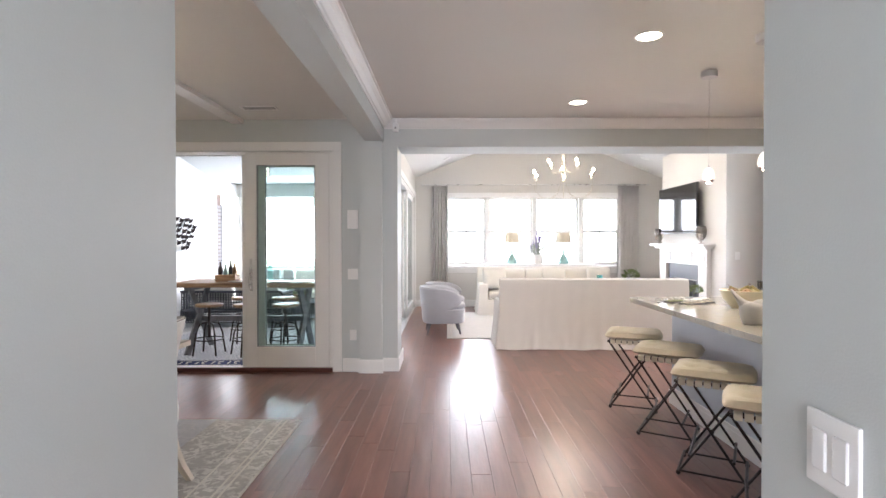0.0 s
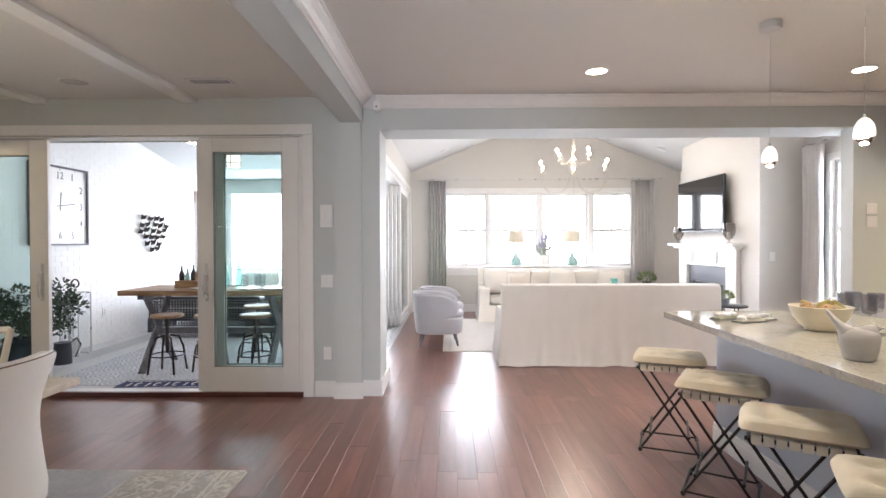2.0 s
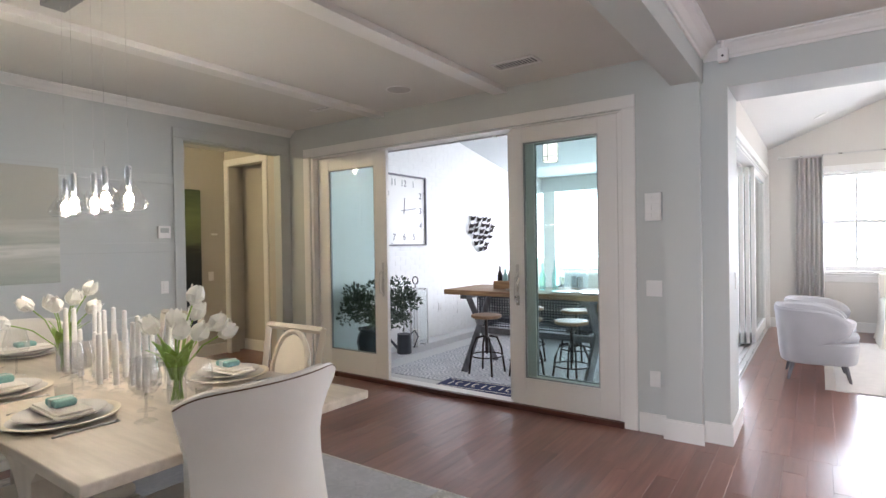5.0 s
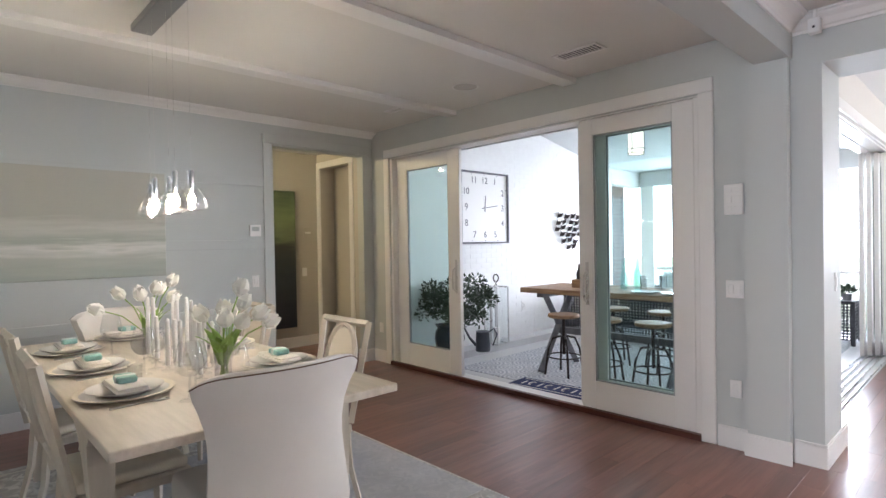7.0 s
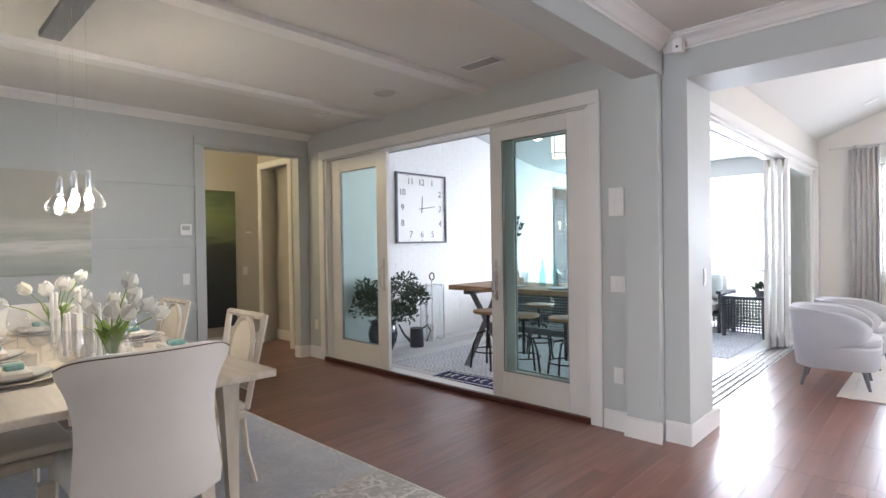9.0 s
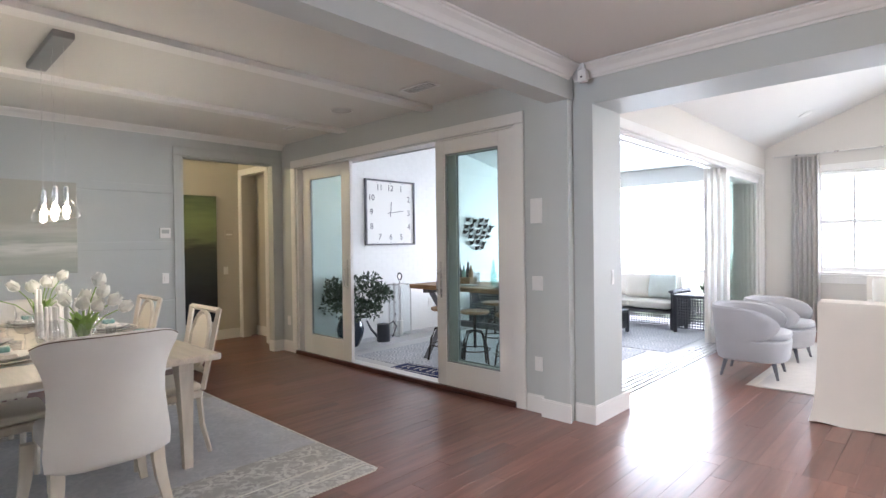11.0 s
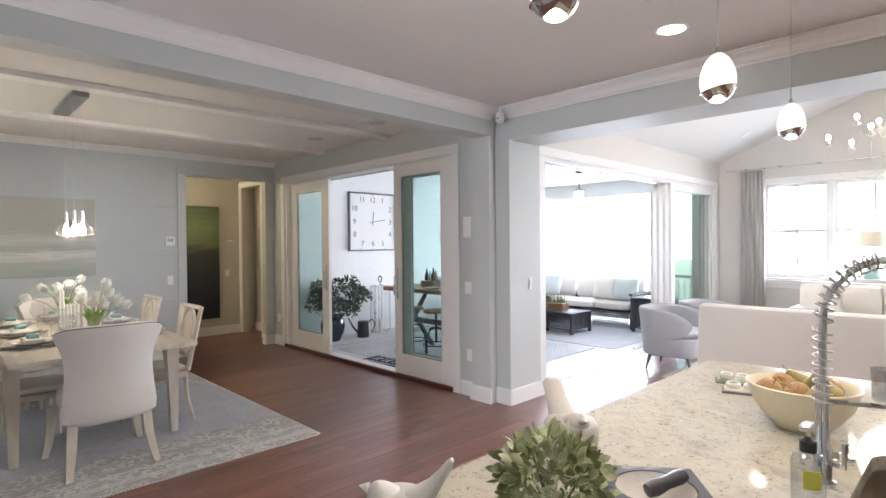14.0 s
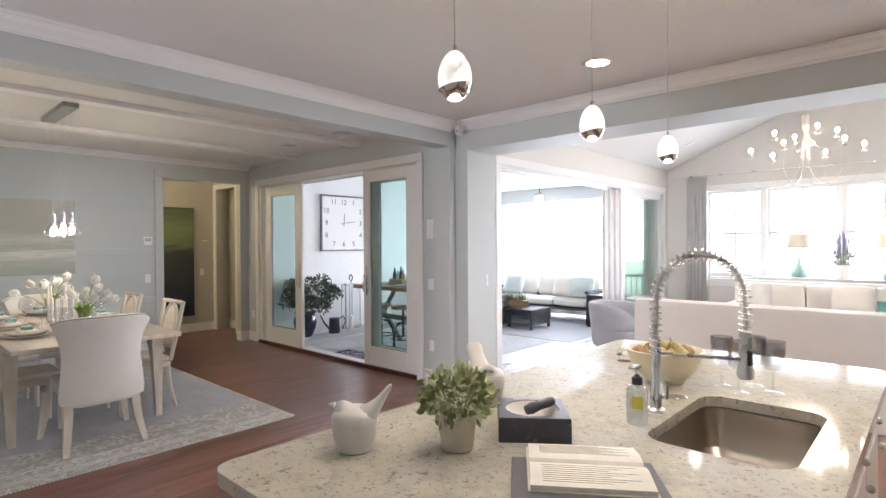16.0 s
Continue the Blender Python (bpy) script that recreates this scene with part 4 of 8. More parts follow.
def side_chair(m):
    """A square-framed side chair with an oval padded back; it faces +y in its own frame, back at -y."""
    c = thing("side_chair", "pale washed-wood dining chair with oval cushioned back", "chair", m, "dining chairs")
    tilt = 0.20
    def back(x, z):
        return Vector((x, -0.03 - (z - 0.45) * tilt, z))
    bm = B()
    for sx in (-1, 1):
        tube(bm, [back(sx * 0.20, 0.44), back(sx * 0.215, 0.72), back(sx * 0.235, 0.985)], 0.021, 4)
    for z, w in ((0.975, 0.235), (0.56, 0.20)):
        tube(bm, [back(-w, z), back(w, z)], 0.021, 4)
    part("back_frame", bm, PALEWOOD, c)
    bm = B()
    tube(bm, [back(0.145 * math.cos(a), 0.755 + 0.20 * math.sin(a)) for a in [2 * math.pi * i / 28 for i in range(28)]], 0.016, 6, closed=True)
    part("oval_ring", bm, PALEWOOD, c, smooth=True)
    bm = B()
    cen = back(0, 0.755)
    dz = Vector((0, -tilt, 1)).normalized()
    nrm = Vector((0, 1, tilt)).normalized()
    rr = []
    for k, off in ((0.02, -0.018), (0.8, -0.014), (1.0, 0.0), (0.8, 0.014), (0.02, 0.02)):
        rr.append([cen + nrm * off + Vector((1, 0, 0)) * (0.13 * k * math.cos(2 * math.pi * i / 24)) + dz * (0.185 * k * math.sin(2 * math.pi * i / 24)) for i in range(24)])
    skin(bm, rr)
    part("back_pad", bm, CREAMFAB, c, "cream padded oval", smooth=True)
    bm = B()
    for s in (-1, 1):
        tube(bm, [back(s * 0.14, 0.57), back(s * 0.05, 0.60), back(-s * 0.10, 0.64)], 0.010, 6)
    part("lattice", bm, PALEWOOD, c)
    bm = B()
    box(bm, -0.225, 0.225, -0.02, 0.42, 0.39, 0.44, 0.008)
    part("seat_frame", bm, PALEWOOD, c)
    bm = B()
    box(bm, -0.215, 0.215, -0.015, 0.41, 0.44, 0.49, 0.02, 3)
    part("seat", bm, CREAMFAB, c, smooth=True)
    for sx in (-1, 1):
        bm = B()
        tube(bm, [(sx * 0.20, 0.0, 0.42), (sx * 0.20, -0.02, 0.2), (sx * 0.205, -0.07, 0.0)], 0.022, 4, r1=0.016)
        part("leg", bm, PALEWOOD, c)
        bm = B()
        tube(bm, [(sx * 0.195, 0.39, 0.39), (sx * 0.195, 0.39, 0.0)], 0.026, 4, r1=0.016)
        part("leg", bm, PALEWOOD, c)
    return c


sc1 = side_chair(pose(-2.47, 3.62, 0.0118, 0, 0, 180))
for x, y, rz in ((-3.70, 3.64, 182), (-2.52, 2.40, 0), (-3.42, 2.40, 2)):
    copy_thing(sc1, pose(x, y, 0.0118, 0, 0, rz))


def plate_setting(x, y, rz):
    m = pose(x, y, TTOP, 0, 0, rz) @ Matrix.Scale(1.15, 4)
    ch = thing("charger_plate", "round cream charger plate on the table", "plate", m, "place settings")
    bm = B()
    lathe(bm, [(0.001, 0.004), (0.12, 0.004), (0.168, 0.016), (0.171, 0.019), (0.12, 0.010), (0.001, 0.009)], 36)
    part("dish", bm, PORCELAIN, ch, smooth=True)
    bm = B()
    lathe(bm, [(0.150, 0.0155), (0.155, 0.0175), (0.171, 0.0200), (0.168, 0.0215), (0.150, 0.0180)], 36, cap=False)
    part("beaded_rim", bm, CREAMPOT, ch, "beaded cream rim", smooth=True)
    bm = B()
    lathe(bm, [(0.001, 0.010), (0.08, 0.010), (0.128, 0.030), (0.132, 0.033), (0.085, 0.018), (0.001, 0.016)], 36)
    tagged(new("dinner_plate", mesh_of("dinner_plate", bm, PORCELAIN, True)), "white porcelain plate stacked on a charger", "plate", "place settings").matrix_basis = m
    bm = B()
    for k, (hw, z0, z1) in enumerate(((0.055, 0.030, 0.041), (0.050, 0.041, 0.050))):
        box(bm, -0.12 + k * 0.01, 0.12, -hw, hw, z0, z1, 0.005, 2)
    nk = solid("napkin", bm, WHITEFAB, "folded white cloth napkin across a plate", "napkin", smooth=True, m=m)
    bm = B()
    box(bm, -0.045, 0.045, -0.033, 0.033, 0.050, 0.075, 0.008, 2)
    nk = thing("gift_box", "small turquoise wrapped favour on a napkin", "favour", m, "place settings")
    part("box", bm, STONEBALL, nk)
    bm = B()
    box(bm, -0.012, 0.012, -0.0345, 0.0345, 0.0495, 0.0765, 0.001)
    part("ribbon", bm, material("pale_ribbon", (0.55, 0.66, 0.63), 0.5, vary=0.05, bump=0) if "pale_ribbon" not in MATS else MATS["pale_ribbon"], nk)
    for k, dx in enumerate((-0.185, -0.21, 0.185)):
        bm = B()
        tube(bm, [(dx, -0.09, 0.003), (dx, 0.02, 0.006), (dx, 0.05, 0.006)], 0.0035, 6)
        box(bm, dx - 0.011, dx + 0.011, 0.05, 0.10, 0.002, 0.006, 0.002)
        solid("fork" if dx < 0 else "knife", bm, METAL, "steel fork beside a plate" if dx < 0 else "steel knife beside a plate", "cutlery", smooth=True, m=m)


for x, y, rz in ((-2.42, 2.59, 0), (-3.08, 2.585, 0), (-3.76, 2.585, 0), (-2.47, 3.33, 180), (-3.25, 3.33, 180), (-4.06, 2.97, -90)):
    plate_setting(x, y, rz)


def wine_glass(x, y, z, s=1.0, mat=CLEAR):
    g = thing("wine_glass", "clear stemmed wine glass" if mat is CLEAR else "smoke-grey stemmed glass goblet on the counter", "glass", pose(x, y, z) @ Matrix.Scale(s, 4), "wine glasses")
    bm = B()
    lathe(bm, [(0.034, 0.0), (0.030, 0.003), (0.006, 0.008), (0.004, 0.03), (0.004, 0.085), (0.008, 0.09)], 16, cap=False)
    st = part("stem", bm, CLEAR, g, smooth=True)
    bm = B()
    if mat is CLEAR:
        lathe(bm, [(0.006, 0.082), (0.030, 0.092), (0.046, 0.115), (0.048, 0.138), (0.041, 0.172), (0.033, 0.205)], 20, cap=False)
    else:
        lathe(bm, [(0.006, 0.085), (0.03, 0.092), (0.038, 0.11), (0.042, 0.20), (0.0405, 0.20), (0.036, 0.11)], 18, cap=False)
    b2 = part("bowl", bm, mat, g, smooth=True)
    st.visible_shadow = b2.visible_shadow = False


for x, y, s in ((-2.12, 2.76, 1.0), (-2.26, 2.83, 0.9), (-2.76, 2.75, 1.0), (-2.86, 2.83, 0.9), (-3.45, 2.75, 1.0), (-2.74, 3.16, 1.0), (-2.60, 3.08, 0.9), (-2.98, 3.16, 1.0), (-2.02, 2.92, 0.9)):
    wine_glass(x, y, TTOP, s * 1.2)


def tumbler(x, y):
    bm = B()
    lathe(bm, [(0.001, 0.002), (0.030, 0.002), (0.034, 0.075), (0.032, 0.075), (0.028, 0.008), (0.001, 0.008)], 16)
    o = solid("tumbler", bm, CLEAR, "low clear glass tumbler", "glass", smooth=True, m=pose(x, y, TTOP))
    o.visible_shadow = False


for x, y in ((-2.13, 3.00), (-2.90, 3.26), (-2.68, 2.69)):
    tumbler(x, y)


def tulips(x, y, seed, blooms):
    rnd = random.Random(seed)
    v = thing("tulip_vase", "clear glass vase of white tulips", "flowers", pose(x, y, TTOP))
    bm = B()
    lathe(bm, [(0.001, 0.003), (0.036, 0.003), (0.040, 0.05), (0.036, 0.10), (0.044, 0.16), (0.0425, 0.16), (0.034, 0.10), (0.037, 0.05), (0.033, 0.01), (0.001, 0.01)], 20)
    vs = part("vase", bm, CLEAR, v, smooth=True)
    vs.visible_shadow = False
    for dx, dy, h in blooms:
        bm = B()
        tip = Vector((dx, dy, h))
        pts = [Vector((rnd.uniform(-0.02, 0.02), rnd.uniform(-0.02, 0.02), 0.015)), Vector((dx * 0.15, dy * 0.15, 0.14)), Vector((dx * 0.6, dy * 0.6, 0.15 + (h - 0.15) * 0.7)), tip]
        tube(bm, pts, 0.0035, 6)
        part("stem", bm, STEMG, v)
        bm = B()
        d = (pts[3] - pts[2]).normalized()
        rot = d.to_track_quat("Z", "Y").to_matrix().to_4x4()
        bm_m = Matrix.Translation(tip) @ rot @ Matrix.Scale(1.35, 4)
        bmesh.ops.create_icosphere(bm, subdivisions=2, radius=0.011, matrix=bm_m @ Matrix.Translation((0, 0, 0.006)))
        bloom = part("bloom", bm, PETAL, v, "white tulip head", smooth=True)
        for k in range(6):
            a = math.pi * k / 3 + rnd.uniform(-0.2, 0.2)
            ro = 0.016 if k % 2 else 0.020
            prof = [(0.0, 0.0), (0.014, 0.008), (ro + 0.004, 0.028), (ro, 0.045), (0.010 + 0.008 * (k % 2), 0.062)]
            wid = [0.006, 0.016, 0.019, 0.015, 0.003]
            ca, sa = math.cos(a), math.sin(a)
            bm = B()
            L = [bm.verts.new((r * ca - w * sa, r * sa + w * ca, z)) for (r, z), w in zip(prof, wid)]
            C = [bm.verts.new(((r + 0.004) * ca, (r + 0.004) * sa, z)) for (r, z), w in zip(prof, wid)]
            R = [bm.verts.new((r * ca + w * sa, r * sa - w * ca, z)) for (r, z), w in zip(prof, wid)]
            for i in range(4):
                bm.faces.new((L[i], C[i], C[i + 1], L[i + 1]))
                bm.faces.new((C[i], R[i], R[i + 1], C[i + 1]))
            bmesh.ops.transform(bm, matrix=bm_m, verts=bm.verts)
            part("petal", bm, PETAL, bloom, smooth=True)
    for k in range(12):
        a = rnd.uniform(0, 6.28)
        bm = B()
        rows = []
        le, out = rnd.uniform(0.16, 0.24), rnd.uniform(0.05, 0.11)
        for i in range(6):
            t = i / 5
            r = 0.015 + out * t * t
            z = 0.10 + le * t * (1 - 0.25 * t)
            w = 0.028 * math.sin(math.pi * min(1, 0.15 + 0.85 * t)) + 0.002
            ca, sa = math.cos(a), math.sin(a)
            rows.append([bm.verts.new((r * ca - w * sa, r * sa + w * ca, z)), bm.verts.new(((r - 0.007) * ca, (r - 0.007) * sa, z)), bm.verts.new((r * ca + w * sa, r * sa - w * ca, z))])
        for p, q in zip(rows, rows[1:]):
            bm.faces.new((p[0], p[1], q[1], q[0]))
            bm.faces.new((p[1], p[2], q[2], q[1]))
        part("leaf", bm, STEMG, v, smooth=True)


tulips(-2.25, 2.95, 3, [(0.01, 0.07, 0.41), (-0.02, 0.09, 0.34), (0.06, 0.12, 0.30), (0.03, 0.18, 0.26), (0.05, -0.01, 0.28), (-0.04, 0.02, 0.31), (-0.04, -0.06, 0.30), (0.07, 0.04, 0.27), (-0.07, 0.06, 0.29)])
tulips(-3.35, 2.93, 8, [(0.05, 0.02, 0.36), (-0.02, 0.12, 0.40), (0.06, -0.05, 0.33), (-0.06, -0.12, 0.34), (0.02, -0.24, 0.28), (-0.03, 0.06, 0.35), (0.07, 0.09, 0.31), (-0.08, -0.02, 0.33)])

rnd = random.Random(5)
for i in range(20):
    x, y, h = -2.43 - i * 0.041, 2.955 + (0.055 if i % 2 else -0.055) + rnd.uniform(-0.04, 0.04), rnd.uniform(0.20, 0.33)
    cd = thing("taper_candle", "tall white taper candle in a glass holder", "candle", pose(x, y, TTOP), "candles on the table")
    bm = B()
    lathe(bm, [(0.032, 0.0), (0.030, 0.006), (0.010, 0.012), (0.009, 0.03), (0.016, 0.036), (0.015, 0.055), (0.013, 0.055)], 14, cap=False)
    o = part("holder", bm, CLEAR, cd, smooth=True)
    o.visible_shadow = False
    bm = B()
    lathe(bm, [(0.0125, 0.03), (0.012, 0.03 + h * 0.6), (0.010, 0.03 + h), (0.004, 0.036 + h), (0.001, 0.037 + h)], 12)
    part("candle", bm, WAX, cd, smooth=True)

# linear chandelier over the dining table
lc = thing("linear_chandelier", "linear pendant with five clear flask glass shades, lit", "chandelier", pose(-3.02, 2.95, CEILZ))
bm = B()
box(bm, -0.44, 0.44, -0.06, 0.06, -0.045, -0.001, 0.006, 2)
part("canopy", bm, material("grey_steel", (0.30, 0.30, 0.30), 0.35, 0.8, vary=0.05, grain=200, bump=0.03), lc, "brushed grey steel ceiling bar")
for i in range(5):
    x = -0.36 + i * 0.18
    y = 0.012 * (-1) ** i
    zz = -0.985 + 0.012 * (i % 2)
    bm = B()
    tube(bm, [(x, y, -0.045), (x, y, zz + 0.005)], 0.0008, 5)
    part("cable", bm, METAL, lc)
    bm = B()
    lathe(bm, [(0.017, 0.005), (0.019, 0.0), (0.018, -0.05), (0.024, -0.075), (0.048, -0.11), (0.072, -0.145), (0.079, -0.168), (0.072, -0.188), (0.045, -0.198), (0.001, -0.200)], 24, (x, y, zz), cap=False)
    sh = part("shade", bm, CLEAR, lc, "clear flask-shaped glass", smooth=True)
    sh.visible_shadow = False
    bm = B()
    lathe(bm, [(0.001, -0.112), (0.012, -0.118), (0.021, -0.140), (0.018, -0.160), (0.001, -0.170)], 14, (x, y, zz))
    part("bulb", bm, BULB, lc, smooth=True)
    bm = B()
    lathe(bm, [(0.001, 0.012), (0.012, 0.010), (0.013, -0.06), (0.010, -0.112), (0.001, -0.113)], 12, (x, y, zz))
    part("lamp_holder", bm, CHROME, lc, smooth=True)
    point_lamp("dining_lamp", -3.02 + x, 2.95 + y, CEILZ + zz - 0.212, 1.5, (1, 0.82, 0.64), radius=0.008)


# ---- kitchen island ----
IX0, IX1, IY0, IY1, IZ = 1.635, 2.89, 2.31, 4.82, 0.95
isl = thing("kitchen_island", "grey-blue panelled kitchen island base", "island", pose(0, 0, 0))
bm = B()
for b in ((2.02, 2.045, 2.55, 4.79), (2.805, 2.83, 2.55, 4.79), (2.045, 2.805, 2.55, 2.575), (2.045, 2.805, 4.765, 4.79)):
    box(bm, *b, 0.0, 0.909)
box(bm, 2.045, 2.805, 2.575, 4.765, 0.08, 0.10)
part("body", bm, BASEP, isl)
bm = B()
for b in ((2.003, 2.0195, 2.535, 4.808), (2.0195, 2.845, 4.7905, 4.808), (2.0195, 2.845, 2.535, 2.5495)):
    box(bm, *b, 0.0, 0.12)
    box(bm, b[0] + 0.004, b[1], b[2] + 0.003, b[3] - 0.003, 0.12, 0.15)
part("baseboard", bm, TRIM, isl, "white baseboard")
for k in range(4):
    y0 = 2.58 + k * 0.55
    bm = B()
    box(bm, 2.8305, 2.85, y0, y0 + 0.535, 0.12, 0.70, 0.004)
    d = part("door", bm, TRIM, isl, "white cabinet door")
    bm = B()
    bmesh.ops.create_icosphere(bm, subdivisions=2, radius=0.016, matrix=Matrix.Translation((2.868, y0 + 0.47, 0.64)))
    part("knob", bm, METAL, d, smooth=True)
    bm = B()
    box(bm, 2.8305, 2.85, y0, y0 + 0.535, 0.715, 0.89, 0.004)
    d = part("drawer_front", bm, TRIM, isl, "white drawer front")
    bm = B()
    bmesh.ops.create_icosphere(bm, subdivisions=2, radius=0.016, matrix=Matrix.Translation((2.868, y0 + 0.27, 0.80)))
    part("knob", bm, METAL, d, smooth=True)


def rounded(x0, x1, y0, y1, r, n=6):
    pts = []
    for cx, cy, a0 in ((x1 - r, y1 - r, 0), (x0 + r, y1 - r, 90), (x0 + r, y0 + r, 180), (x1 - r, y0 + r, 270)):
        for i in range(n + 1):
            a = radians(a0 + 90 * i / n)
            pts.append((cx + r * math.cos(a), cy + r * math.sin(a)))
    return pts


SX0, SX1, SY0, SY1 = 2.39, 2.78, 3.27, 3.89
bm = B()
loops = []
for pts in (rounded(IX0, IX1, IY0, IY1, 0.06), rounded(SX0, SX1, SY0, SY1, 0.075)):
    vs = [bm.verts.new((x, y, 0.910)) for x, y in pts]
    loops += [bm.edges.new((vs[i], vs[(i + 1) % len(vs)])) for i in range(len(vs))]
r = bmesh.ops.triangle_fill(bm, use_beauty=True, use_dissolve=False, edges=loops)
faces = [g for g in r["geom"] if isinstance(g, bmesh.types.BMFace)]
ex = bmesh.ops.extrude_face_region(bm, geom=faces)
bmesh.ops.translate(bm, vec=(0, 0, 0.04), verts=[g for g in ex["geom"] if isinstance(g, bmesh.types.BMVert)])
top = solid("countertop", bm, GRANITE, "polished cream granite island countertop with specks", "countertop")
bv = top.modifiers.new("edge", "BEVEL")
bv.width, bv.segments, bv.limit_method, bv.angle_limit = 0.006, 2, "ANGLE", radians(50)

SINKSTEEL = material("sink_steel", (0.48, 0.43, 0.37), 0.34, 1.0, vary=0.05, scale=6, grain=300, bump=0.03)
sink = thing("kitchen_sink", "undermounted brushed steel sink in the island", "sink", pose(0, 0, 0))
bm = B()
rings = []
for g, z, rr in ((0.012, 0.909, 0.085), (0.004, 0.905, 0.08), (0.0, 0.86, 0.075), (-0.008, 0.76, 0.07), (-0.03, 0.735, 0.06), (-0.17, 0.728, 0.02)):
    rings.append([Vector((x, y, z)) for x, y in rounded(SX0 - g, SX1 + g, SY0 - g, SY1 + g, rr)])
skin(bm, rings, cap=False)
bm.faces.new([v for v in bm.verts][-28:])
part("basin", bm, SINKSTEEL, sink, smooth=True)
bm = B()
lathe(bm, [(0.001, 0.7295), (0.03, 0.7295), (0.042, 0.733), (0.045, 0.7305)], 20, (2.585, 3.58, 0))
part("drain", bm, CHROME, sink, smooth=True)

fc = thing("spring_faucet", "tall brushed steel spring-coil kitchen faucet", "faucet", pose(2.33, 3.55, IZ))
bm = B()
lathe(bm, [(0.028, 0.0), (0.028, 0.008), (0.020, 0.014), (0.020, 0.09), (0.017, 0.095), (0.015, 0.16), (0.014, 0.25), (0.001, 0.25)], 18)
part("base", bm, CHROME, fc, smooth=True)
bm = B()
tube(bm, [(0.02, -0.005, 0.055), (0.045, -0.03, 0.06), (0.05, -0.035, 0.12)], 0.008, 8)
part("lever", bm, CHROME, fc, smooth=True)
ux, uy = 0.82, 0.57
arch = [Vector((0, 0, 0.19 + 0.02 * i)) for i in range(10)]
for i in range(1, 25):
    a = math.pi * i / 24
    q = 0.145 - 0.145 * math.cos(a)
    arch.append(Vector((ux * q, uy * q, 0.39 + 0.150 * math.sin(a))))
arch += [Vector((ux * 0.29, uy * 0.29, 0.39 - 0.02 * i)) for i in range(1, 7)]
bm = B()
tube(bm, arch, 0.009, 8)
part("hose", bm, METAL, fc, smooth=True)
bm = B()
side = Vector((-uy, ux, 0))
helix = []
turns = 38
for k in range(turns * 8):
    t = k / (turns * 8 - 1)
    dense = t * (len(arch) - 1)
    i = min(int(dense), len(arch) - 2)
    p = arch[i].lerp(arch[i + 1], dense - i)
    d = (arch[min(i + 1, len(arch) - 1)] - arch[i]).normalized()
    w = side.cross(d)
    a = 2 * math.pi * k / 8
    helix.append(p + side * (0.0205 * math.cos(a)) + w * (0.0205 * math.sin(a)))
tube(bm, helix, 0.0028, 5)
part("spring", bm, METAL, fc, "open steel spring coil", smooth=True)
bm = B()
hx, hy = ux * 0.29, uy * 0.29
lathe(bm, [(0.010, 0.285), (0.020, 0.28), (0.022, 0.20), (0.022, 0.16), (0.027, 0.145), (0.027, 0.125), (0.020, 0.12), (0.001, 0.12)], 18, (hx, hy, 0))
hd = part("spray_head", bm, METAL, fc, smooth=True)
bm = B()
box(bm, hx + 0.012, hx + 0.026, hy - 0.03, hy - 0.012, 0.17, 0.22, 0.003)
part("button", bm, BLACK, hd, "black spray button")
bm = B()
tube(bm, [(0, 0, 0.20), (hx, hy, 0.185)], 0.006, 8)
part("support_arm", bm, METAL, fc, smooth=True)


def at_counter(x, y, rz=0, s=1.0):
    return pose(x, y, IZ, 0, 0, rz) @ Matrix.Scale(s, 4)


bt = thing("soap_bottle", "clear pump soap bottle with black collar and yellow label", "bottle", at_counter(2.335, 3.38))
bm = B()
lathe(bm, [(0.001, 0.001), (0.030, 0.001), (0.033, 0.006), (0.033, 0.105), (0.028, 0.120), (0.014, 0.128), (0.013, 0.135), (0.001, 0.135)], 24)
o = part("body", bm, glass("soap_clear", (0.80, 0.83, 0.85), gloss=0.14), bt, smooth=True)
o.visible_shadow = False
bm = B()
lathe(bm, [(0.017, 0.128), (0.017, 0.150), (0.009, 0.154), (0.006, 0.160), (0.001, 0.160)], 18)
part("collar", bm, BLACK, bt, smooth=True)
bm = B()
tube(bm, [(0, 0, 0.158), (0, 0, 0.180)], 0.004, 8)
box(bm, -0.012, 0.012, -0.04, 0.012, 0.180, 0.190, 0.003, 2)
part("pump", bm, METAL, bt)
bm = B()
n = 8
rows = [[Vector((0.0337 * math.cos(radians(-95 + 60 * i / n)), 0.0337 * math.sin(radians(-95 + 60 * i / n)), z)) for i in range(n + 1)] for z in (0.055, 0.095)]
a, b = [[bm.verts.new(p) for p in r] for r in rows]
for i in range(n):
    bm.faces.new((a[i], a[i + 1], b[i + 1], b[i]))
part("sticker", bm, LABELY, bt, "yellow sticker", smooth=True)
bm = B()
lathe(bm, [(0.010, 0.0), (0.032, 0.0), (0.034, 0.004), (0.028, 0.007), (0.012, 0.006)], 20)
solid("air_switch", bm, CHROME, "small round chrome counter button", "button", smooth=True, m=at_counter(2.33, 3.76))


